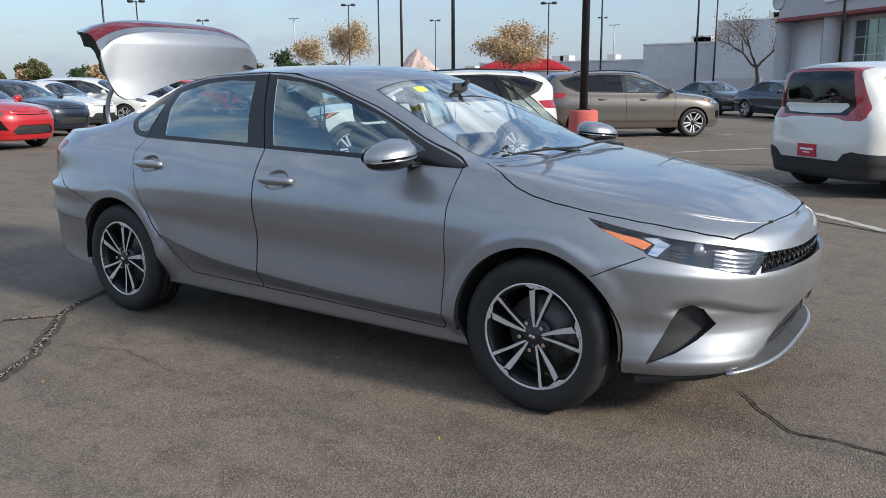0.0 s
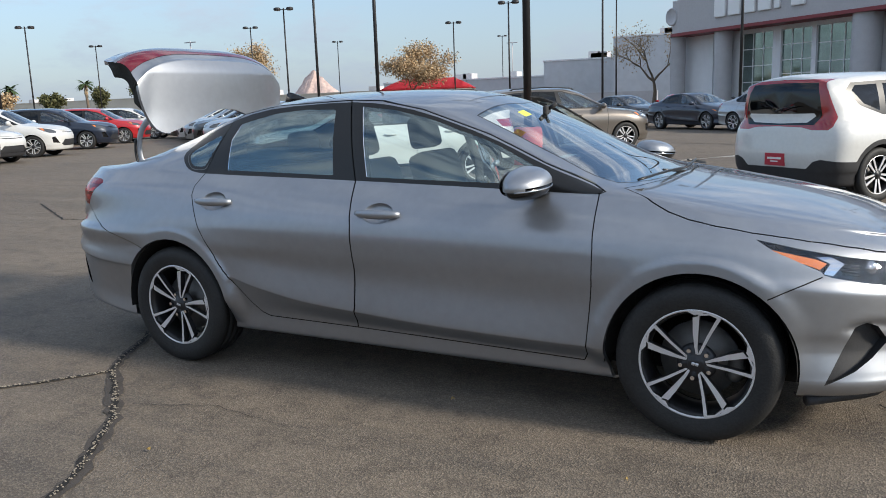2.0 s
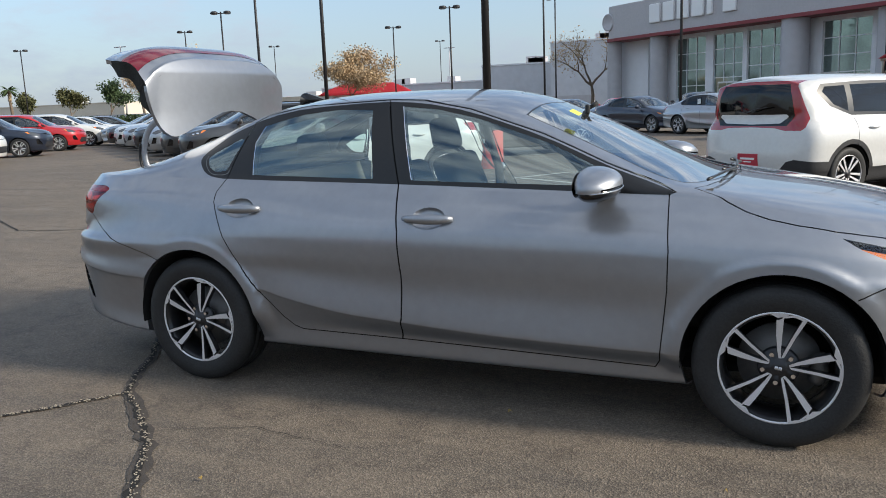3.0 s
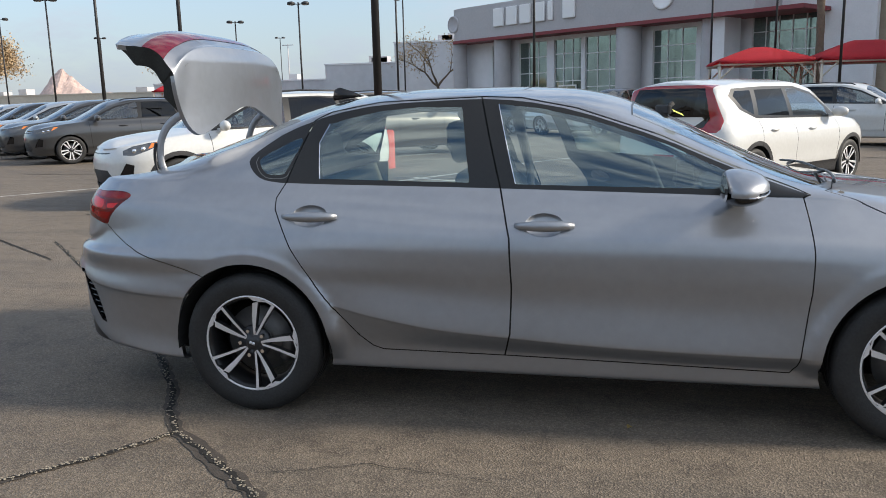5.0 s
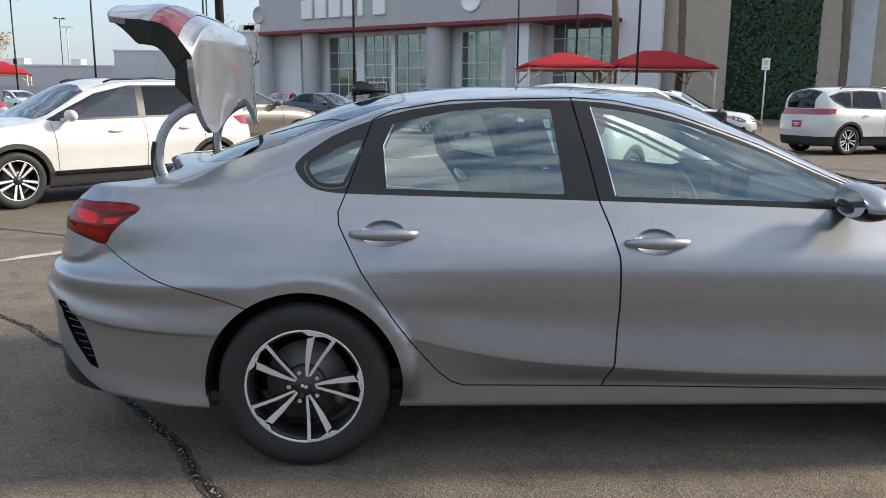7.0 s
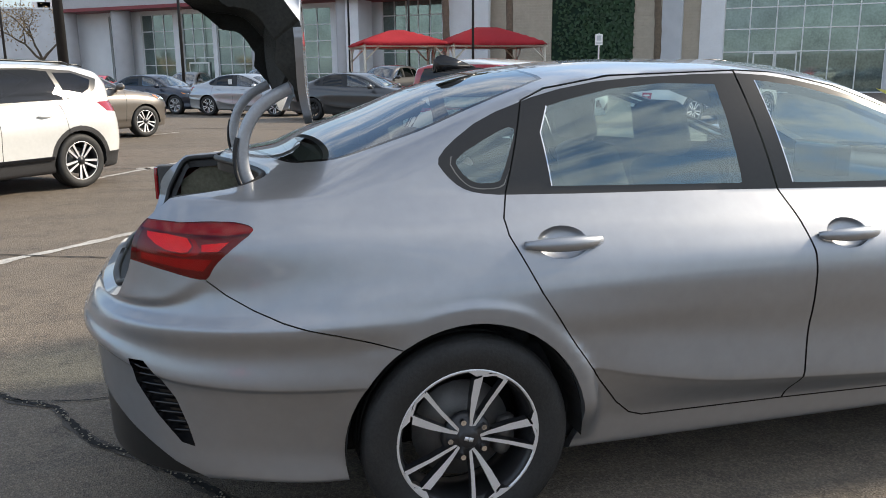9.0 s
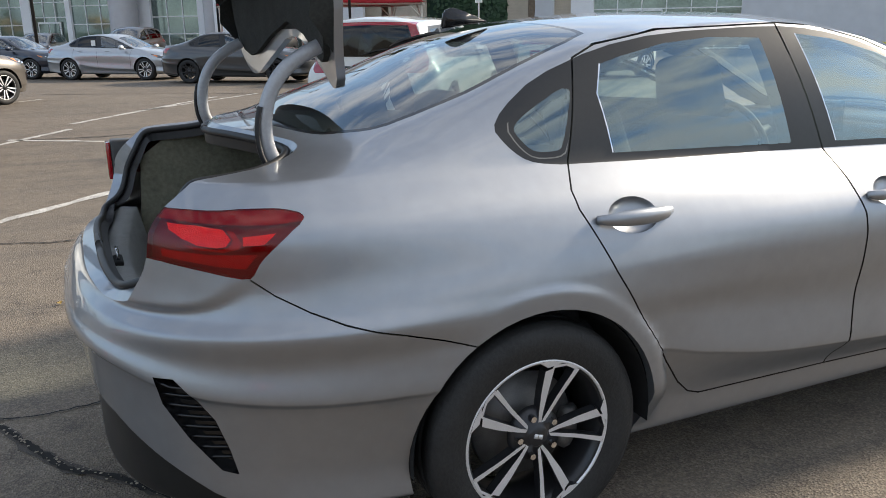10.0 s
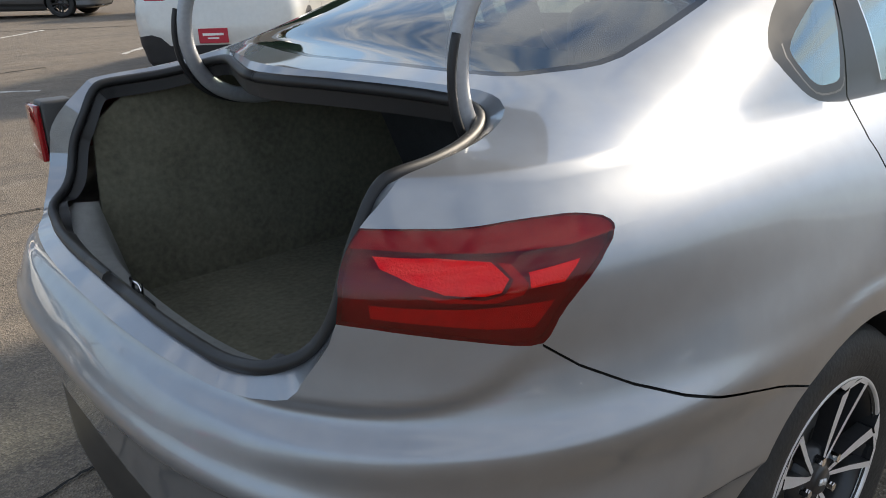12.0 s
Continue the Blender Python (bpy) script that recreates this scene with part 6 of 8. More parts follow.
parked_car(BOXY, M_WHITE, "hatchback", "white boxy hatchback with tall red tail lamps", at(2.22, 8.40, 50.5), clad=True, fine=True, hatch=HATCH, plate=.45, scale=(1, 1, .97))
parked_car(CROSS, M_WHITE, "crossover", "white crossover with black wheel arch cladding", at(-5.2, 7.5, 227), clad=True, fine=True)
parked_car(CROSS, M_BROWN, "crossover", "bronze-grey crossover beside the lamp post", at(-5.2, 16.3, 42), fine=True, scale=(1.06, 1.03, 1.05))
U, N = Vector((.78, -.62, 0)), Vector((.62, .78, 0))
ROW = Vector((-.57, 25.2, 0))
for x, y, sp, pnt, lab, nm, hd, st, stk in [
        (-.65, 25.9, COUPE, M_LSILVER, "pale silver saloon with a white window sticker", "saloon", -38.5, "plain", True),
        (2.4, 21.5, COUPE, M_DARKGREY, "dark blue-grey saloon on black wheels", "saloon", -38.5, "black", False),
        (6.4, 18.3, CROSS, M_WHITE, "white crossover in the display row", "crossover", -30, "plain", False),
        (10.9, 16.5, CROSS, M_WHITE, "white crossover with black cladding in the display row", "crossover", 14, "plain", False)]:
    last = hd == 14
    parked_car(sp, pnt, nm, lab, at(x, y, hd), "cars in the display row", style=st, sticker=stk, fine=(st != "black"), clad=last, plate=.62 if last else None, scale=(1, 1, 1.06) if last else (1, 1, 1))
for k, (sp, pnt, lab) in enumerate([(COUPE, M_NAVY, "dark navy saloon in the display row"), (COUPE, M_BLACKP, "black saloon in the display row"), (COUPE, M_WHITE, "white saloon in the display row"), (CROSS, M_REDP, "red crossover in the display row"), (COUPE, M_DARKGREY, "dark grey saloon in the display row"), (COUPE, M_WHITE, "white saloon in the display row")]):
    p = ROW - U * (5.0 * (k + 1)) + N * (.9 + .3 * (k % 2))
    parked_car(sp, pnt, "saloon" if sp is COUPE else "crossover", lab, at(p.x, p.y, -38.5), "cars in the display row", fine=(k < 2))
# a second line by the showroom
for k, (sp, pnt, lab) in enumerate([(CROSS, M_BLACKP, "black off-roader by the showroom"), (CROSS, M_BLACKP, "black off-roader by the showroom"), (CROSS, M_DARKGREY, "dark grey crossover by the showroom"), (COUPE, M_REDP, "red saloon by the showroom"), (COUPE, M_DARKGREY, "dark grey saloon by the showroom")]):
    p = Vector((5.5, 33.5, 0)) - U * (6.5 * k) + N * (2.0 if k > 1 else 0)
    parked_car(sp, pnt, "off_roader" if k < 2 else ("crossover" if sp is CROSS else "saloon"), lab, at(p.x, p.y, -128 + 10 * k), "cars by the showroom", scale=(1.05, 1.05, 1.12) if k < 2 else (1, 1, 1))
# slanted row with noses to the left
for k, (sp, pnt, lab) in enumerate([(CROSS, M_DARKGREY, "dark grey crossover nose out of its row"), (CROSS, M_DARKGREY, "dark grey crossover nose out of its row"), (CROSS, M_LSILVER, "pale silver crossover in its row"), (CROSS, M_BLACKP, "black crossover in its row"), (CROSS, M_LSILVER, "pale silver crossover in its row"), (CROSS, M_WHITE, "white crossover in its row"), (CROSS, M_DARKGREY, "dark grey crossover in its row"), (COUPE, M_LSILVER, "pale silver saloon in its row")]):
    p = Vector((-12.6, 15.5, 0)) - U * (3.0 * k)
    parked_car(sp, pnt, "crossover" if sp is CROSS else "saloon", lab, at(p.x, p.y, 226), "cars parked side by side", fine=(k == 0), scale=(1.05, 1.03, 1.04))
p = Vector((-9.4, 22.5, 0))
parked_car(CROSS, M_REDP, "crossover", "red crossover parked behind the row", at(p.x, p.y, 40))
# row with noses to the right
for k, (x, y, sp, pnt, lab, cl) in enumerate([(-16.57, 5.30, CROSS, M_REDP, "red crossover in the edge row", False), (-20.3, 8.50, CROSS, M_NAVY, "navy crossover in the edge row", False), (-22.7, 10.95, CROSS, M_WHITE, "white crossover in the edge row", True), (-24.6, 13.75, CROSS, M_WHITE, "white sport utility in the edge row", False),
                                          (-27.45, 18.15, CROSS, M_NAVY, "navy sport utility in the edge row", False), (-30.3, 22.5, CROSS, M_REDP, "red sport utility in the edge row", False), (-33.1, 26.9, CROSS, M_WHITE, "white sport utility in the edge row", False), (-36.0, 31.3, COUPE, M_WHITE, "white saloon in the edge row", False), (-38.8, 35.7, COUPE, M_BLACKP, "black saloon in the edge row", False), (-60, 52, COUPE, M_WHITE, "white saloon at the end of the lane", False)]):
    parked_car(sp, pnt, "crossover" if sp is CROSS else "saloon", lab, at(x, y, 14 if k < 3 else (32 if k < 9 else -55)), "cars of the edge row", clad=cl, fine=(k < 3), scale=(1.0, 1.0, 1.0) if k < 3 else (1.06, 1.05, 1.08))


# ---- ground ----
def asphalt():
    m = bpy.data.materials.new("asphalt")
    m.use_nodes = True
    n, l = m.node_tree.nodes, m.node_tree.links
    b = n["Principled BSDF"]
    tc = n.new("ShaderNodeTexCoord")

    def noise_tex(scale, detail=4.0, rough=0.6):
        t = n.new("ShaderNodeTexNoise")
        t.inputs["Scale"].default_value, t.inputs["Detail"].default_value, t.inputs["Roughness"].default_value = scale, detail, rough
        l.new(tc.outputs["Object"], t.inputs["Vector"])
        return t
    big, mid = noise_tex(0.22), noise_tex(2.3)
    vor = n.new("ShaderNodeTexVoronoi")
    vor.inputs["Scale"].default_value = 140
    l.new(tc.outputs["Object"], vor.inputs["Vector"])
    fine = noise_tex(160, 2.0)

    def mix(fac, a, c):
        x = n.new("ShaderNodeMix")
        x.data_type = "RGBA"
        if isinstance(fac, float):
            x.inputs[0].default_value = fac
        else:
            l.new(fac, x.inputs[0])
        for s, v in ((6, a), (7, c)):
            if isinstance(v, tuple):
                x.inputs[s].default_value = (*v, 1)
            else:
                l.new(v, x.inputs[s])
        return x.outputs[2]

    def ramp(src, lo, hi):
        r = n.new("ShaderNodeMapRange")
        r.inputs["From Min"].default_value, r.inputs["From Max"].default_value = lo, hi
        l.new(src, r.inputs["Value"])
        return r.outputs[0]
    base = mix(ramp(big.outputs["Fac"], .35, .65), (0.116, 0.090, 0.067), (0.196, 0.156, 0.114))
    base = mix(ramp(mid.outputs["Fac"], .30, .75), base, (0.160, 0.127, 0.094))
    streak = noise_tex(1.1, 8.0, .7)
    smp = n.new("ShaderNodeMapping")
    smp.inputs["Rotation"].default_value, smp.inputs["Scale"].default_value = (0, 0, radians(52)), (.35, 2.2, 1)
    l.new(tc.outputs["Object"], smp.inputs["Vector"])
    l.new(smp.outputs[0], streak.inputs["Vector"])
    base = mix(ramp(streak.outputs["Fac"], .48, .72), base, (0.070, 0.059, 0.049))
    blotch = noise_tex(5.5, 6.0, .65)
    base = mix(ramp(blotch.outputs["Fac"], .50, .68), base, (0.092, 0.072, 0.054))
    pale = noise_tex(.9, 9.0, .72)
    base = mix(ramp(pale.outputs["Fac"], .60, .85), base, (0.30, 0.265, 0.22))
    # stones of the aggregate, pale and dark
    sep = n.new("ShaderNodeSeparateColor")
    l.new(vor.outputs["Color"], sep.inputs[0])
    stone = mix(ramp(sep.outputs[0], .35, 1.0), (0.045, 0.037, 0.029), (0.38, 0.32, 0.245))
    f2 = n.new("ShaderNodeMath")
    f2.operation = "MULTIPLY"
    f2.inputs[1].default_value = 0.55
    l.new(ramp(fine.outputs["Fac"], .3, .7), f2.inputs[0])
    l.new(mix(f2.outputs[0], base, stone), b.inputs["Base Color"])
    b.inputs["Roughness"].default_value = 0.82
    bp = n.new("ShaderNodeBump")
    bp.inputs["Strength"].default_value, bp.inputs["Distance"].default_value = 0.8, 0.005
    l.new(vor.outputs["Distance"], bp.inputs["Height"])
    l.new(bp.outputs[0], b.inputs["Normal"])
    return m


M_ASPHALT = asphalt()
M_SEALER = material("crack_sealer", (0.058, 0.048, 0.039), 0.8, vary=0.35, scale=14, bump=0.4, bump_scale=120)
M_CRACK = material("crack_dark", (0.012, 0.011, 0.010), 1.0, vary=0.4, scale=40)
M_GRIT = material("pale_grit", (0.30, 0.26, 0.20), 0.9, vary=0.4, scale=60)
M_LINE = material("worn_white_line", (0.50, 0.48, 0.44), 0.8, vary=0.25, scale=5, tone=(0.20, 0.18, 0.16), bump=0.3, bump_scale=90)


def ground():
    bm = bmesh.new()
    r = 2500
    vs = [bm.verts.new(p) for p in ((-r, -r, 0), (r, -r, 0), (r, r, 0), (-r, r, 0))]
    bm.faces.new(vs)
    tagged(part("ground", bm, M_ASPHALT), "worn grey-brown asphalt of the car lot", "ground", kind="structure")


ground()


def ribbon(bm, pts, widths, z, jag=0.0, step=.03, rng=None, mat=0):
    """A flat strip with ragged edges along a path on the ground."""
    path = []
    for a, b in zip(pts, pts[1:]):
        a, b = Vector((*a, 0)), Vector((*b, 0))
        k = max(1, int((b - a).length / step))
        path += [a.lerp(b, i / k) for i in range(k)]
    path.append(Vector((*pts[-1], 0)))
    n = len(path)
    wander = 0.0
    rows = []
    for i, p in enumerate(path):
        d = (path[min(i + 1, n - 1)] - path[max(i - 1, 0)]).normalized()
        s = Vector((-d.y, d.x, 0))
        q = i / max(1, n - 1)
        w = float(np.interp(q, np.linspace(0, 1, len(widths)), widths))
        wander = wander * .85 + rng.uniform(-1, 1) * jag
        a = w * (1 + rng.uniform(-.45, .45)) / 2
        c = w * (1 + rng.uniform(-.45, .45)) / 2
        rows.append((bm.verts.new((p + s * (a + wander)) + Vector((0, 0, z))), bm.verts.new((p + s * (-c + wander)) + Vector((0, 0, z)))))
    for r0, r1 in zip(rows, rows[1:]):
        f = bm.faces.new((r0[0], r0[1], r1[1], r1[0]))
        f.material_index = mat
    return path


def crack(pts, seal, open_w, grit=0, label="crack in the asphalt filled with dark sealer", seed=1):
    """A crack: a sealed band, a dark gap and loose grit in it."""
    rng = random.Random(seed)
    ob = thing("crack", label, "crack", kind="structure")
    if seal:
        bm = bmesh.new()
        ribbon(bm, pts, [w * .8 for w in seal], .0035, .004, .05, rng)
        part("sealer_band", bm, M_SEALER, ob)
    bm = bmesh.new()
    path = ribbon(bm, pts, open_w, .006, .005, .018, rng)
    part("crack_gap", bm, M_CRACK, ob)
    if grit:
        bm = bmesh.new()
        for _ in range(grit):
            p = rng.choice(path) + Vector((rng.gauss(0, .009), rng.gauss(0, .009), .007))
            r = rng.uniform(.0025, .006)
            bmesh.ops.create_icosphere(bm, subdivisions=1, radius=r, matrix=Matrix.Translation(p) @ Matrix.Diagonal((1, rng.uniform(.6, 1), .5, 1)))
        tagged(part("crack_grit", bm, M_GRIT, ob), kind="stuff")
    return ob


crack([(-5.43, 3.2), (-4.5, 2.25), (-3.72, 1.46), (-3.2, 1.0), (-2.92, .67), (-2.73, .55), (-2.62, .30), (-2.51, .116), (-2.35, -.05), (-2.16, -.28), (-2.0, -.51), (-1.9, -.64), (-1.75, -.92), (-1.585, -1.15)], [.035, .04, .05, .07], [.016, .022, .026], 420, seed=2)
crack([(-1.585, -1.15), (-1.40, -1.28), (-1.15, -1.50), (-1.02, -1.62), (-.80, -1.93), (-.69, -2.08), (-.55, -2.4), (-.3, -2.9)], [.09, .085, .08, .07], [.022, .026, .02], 300, seed=3)
crack([(-1.585, -1.15), (-1.775, -1.40), (-1.935, -1.57), (-2.3, -1.95), (-2.8, -2.5)], [.05, .04, .035], [.020, .018, .014], 420, label="crack in the asphalt filled with pale grit", seed=4)
crack([(-2.92, .67), (-2.69, .585), (-2.45, .592), (-2.2, .68), (-1.8, .9)], None, [.008, .010, .008], 0, label="thin open crack in the asphalt", seed=5)
crack([(1.997, -.19), (2.10, -.34), (2.26, -.494), (2.40, -.50), (2.566, -.507), (2.9, -.62)], None, [.008, .012, .009], 0, label="thin open crack in the asphalt", seed=6)
crack([(-1.1, -1.45), (-.7, -1.32), (-.2, -1.38)], None, [.003, .004, .002], 0, label="hairline crack in the asphalt", seed=7)
crack([(-6.5, 5.2), (-4.2, 4.1), (-2.6, 3.4), (-1.0, 3.3)], None, [.02, .015], 0, label="long thin crack across the lane", seed=8)
crack([(-9.5, 4.2), (-7.4, 3.0), (-6.2, 3.3), (-4.8, 2.3)], None, [.03, .02], 0, label="long thin crack across the lane", seed=9)
crack([(.6, 5.2), (2.2, 4.2), (4.0, 3.9), (6.0, 3.1)], None, [.03, .02], 0, label="long thin crack across the lane", seed=10)
crack([(-12, 11), (-7, 10.6), (-2, 9.6), (0, 10.1)], [.05, .05], [.012], 0, seed=11)
crack([(-3.0, 19.5), (1.0, 17.0), (4, 15.2), (8, 11)], [.07, .07], [.015], 0, seed=12)
crack([(2.9, .3), (3.6, .9), (5.2, 1.0), (7.5, 2.2)], [.09, .07], [.012], 0, seed=13)


def line(a, b, w=.10, seed=1):
    rng = random.Random(seed)
    bm = bmesh.new()
    ribbon(bm, [a, b], [w, w], .004, .0015, .12, rng)
    return tagged(part("parking_line", bm, M_LINE), "worn white parking line painted on asphalt", "road marking", "parking lines", "structure")


for k, (a, b) in enumerate([((-4.4, 2.8), (-1.6, 5.72)), ((-3.9, 8.3), (-2.4, 10.9)), ((-2.36, 11.7), (.6, 16.1)), ((.1, 6.95), (2.6, 9.2)), ((.985, 5.53), (3.4, 3.0)), ((-6.6, 13.6), (-2.9, 17.8)), ((-9.6, 6.8), (-6.0, 11.2)), ((1.2, 10.7), (3.9, 13.9)), ((4.2, 8.0), (6.8, 11.3)), ((-1.2, 13.5), (1.6, 16.5)), ((-3.2, 9.9), (-.6, 8.0)), ((5.2, 11.0), (8.8, 8.2))]):
    line(a, b, seed=k)


def leaf_bit(x, y, r, seed):
    rng = random.Random(seed)
    bm = bmesh.new()
    n = 8
    vs = [bm.verts.new((r * math.cos(a) * (1 if i % 2 else .7), r * .55 * math.sin(a), .004 + .012 * abs(math.cos(a)))) for i, a in enumerate(k * math.tau / n for k in range(n))]
    bm.faces.new(vs)
    bmesh.ops.solidify(bm, geom=bm.faces[:], thickness=.001)
    tagged(part("dry_leaf", bm, M_LEAFDRY, matrix=pose(x, y, .003, 0, 0, rng.uniform(0, 360))), "small dry yellow leaf lying on asphalt", "leaf", "fallen leaves")


M_LEAFDRY = material("dry_leaf", (0.38, 0.27, 0.09), 0.8, vary=0.3, scale=60)
for k, (x, y, r) in enumerate([(.284, -.84, .018), (-2.55, 1.95, .022), (-3.6, 2.7, .02), (1.2, -1.3, .010), (-.6, -1.8, .011), (.9, 3.4, .02)]):
    leaf_bit(x, y, r, k)


# ---- buildings ----
M_GREYFASCIA = material("grey_fascia", (0.46, 0.445, 0.45), 0.55, vary=0.06, scale=.5)
M_GREYCOL = material("grey_stucco", (0.48, 0.47, 0.48), 0.85, vary=0.08, scale=2, bump=.2, bump_scale=80)
M_STUCCO = material("white_stucco", (0.80, 0.80, 0.81), 0.9, vary=0.05, scale=1.2, bump=.25, bump_scale=90)
M_CREAM = material("cream_wall", (0.62, 0.56, 0.46), 0.9, vary=0.08, scale=.3, bump=.2, bump_scale=40)
M_GREYWALL = material("blue_grey_wall", (0.57, 0.58, 0.60), 0.85, vary=0.07, scale=.1)
M_REDLINE = material("dark_red_stripe", (0.22, 0.03, 0.035), 0.5, vary=.05)
M_FRAME = material("window_frame", (0.72, 0.72, 0.71), 0.5, 0.2)
M_DARKFRAME = material("dark_frame", (0.10, 0.10, 0.11), 0.5, 0.3)
M_PANE = material("showroom_pane", (0.22, 0.28, 0.26), 0.04, 0.65, vary=.35, scale=.6, bump=.02, bump_scale=1.5)
M_SIGNWHITE = material("sign_white", (0.85, 0.85, 0.84), 0.45)
M_POLE = material("pole_bronze", (0.022, 0.021, 0.022), 0.5, 0.2, vary=.2, scale=3)
M_LAMPGLASS = material("lamp_lens", (0.35, 0.36, 0.36), 0.3)
M_CANOPY = material("red_fabric", (0.62, 0.035, 0.05), 0.75, vary=.08, scale=.8, bump=.2, bump_scale=200)
M_CANFRAME = material("cream_steel", (0.62, 0.57, 0.47), 0.5, vary=.05)
M_REDBASE = material("red_concrete", (0.48, 0.10, 0.08), 0.8, vary=.2, scale=6, bump=.3, bump_scale=60)


def block_wall():
    """Tan split-face block, its courses as fine relief."""
    m = material("tan_block", (0.50, 0.43, 0.34), 0.9, vary=.15, scale=1.5)
    n, l = m.node_tree.nodes, m.node_tree.links
    tc = n.new("ShaderNodeTexCoord")
    br = n.new("ShaderNodeTexBrick")
    br.inputs["Scale"].default_value = 1.0
    br.inputs["Brick Width"].default_value, br.inputs["Row Height"].default_value, br.inputs["Mortar Size"].default_value = .4, .2, .012
    mp2 = n.new("ShaderNodeMapping")
    mp2.inputs["Rotation"].default_value = (radians(90), 0, 0)
    l.new(tc.outputs["Object"], mp2.inputs["Vector"])
    l.new(mp2.outputs[0], br.inputs["Vector"])
    bp = n.new("ShaderNodeBump")
    bp.inputs["Strength"].default_value, bp.inputs["Distance"].default_value = .8, .02
    bp.invert = True
    l.new(br.outputs["Fac"], bp.inputs["Height"])
    l.new(bp.outputs[0], n["Principled BSDF"].inputs["Normal"])
    return m


M_BLOCK = block_wall()
FACE = pose(-14, 70, 0, 0, 0, -38.5)      # local x along the front, local y into the building


def wall_with_holes(name, x0, x1, z0, z1, y0, y1, holes, mat, parent, label=""):
    """A wall with openings through it."""
    bm = bmesh.new()
    xs = sorted({x0, x1, *[h[0] for h in holes], *[h[1] for h in holes]})
    zs = sorted({z0, z1, *[h[2] for h in holes], *[h[3] for h in holes]})
    for a, b in zip(xs, xs[1:]):
        for c, d in zip(zs, zs[1:]):
            if not any(h[0] <= a and b <= h[1] and h[2] <= c and d <= h[3] for h in holes):
                box(bm, a, b, y0, y1, c, d)
    bmesh.ops.remove_doubles(bm, verts=bm.verts[:], dist=1e-4)
    return part(name, bm, mat, parent, label)


def glazing(parent, x0, x1, z0, z1, y, nx, rows, frame=None, door=None):
    """A glazed bay: frame bars and single panes."""
    fm = frame or M_FRAME
    win = thing("window", "", "")
    for k in ("label", "category"):
        if k in win:
            del win[k]
    win.parent = parent
    bm = bmesh.new()
    xs = [x0 + (x1 - x0) * k / nx for k in range(nx + 1)]
    zs = [z0 + (z1 - z0) * r for r in rows]
    for x in xs:
        box(bm, x - .035, x + .035, y - .06, y + .06, z0, z1)
    for z in zs:
        box(bm, x0, x1, y - .055, y + .055, z - .035, z + .035)
    part("window_frame", bm, fm, win)
    for a, b in zip(xs, xs[1:]):
        for c, d in zip(zs, zs[1:]):
            bm = bmesh.new()
            box(bm, a + .03, b - .03, y - .012, y + .012, c + .03, d - .03)
            part("pane", bm, M_PANE, win)
    return win


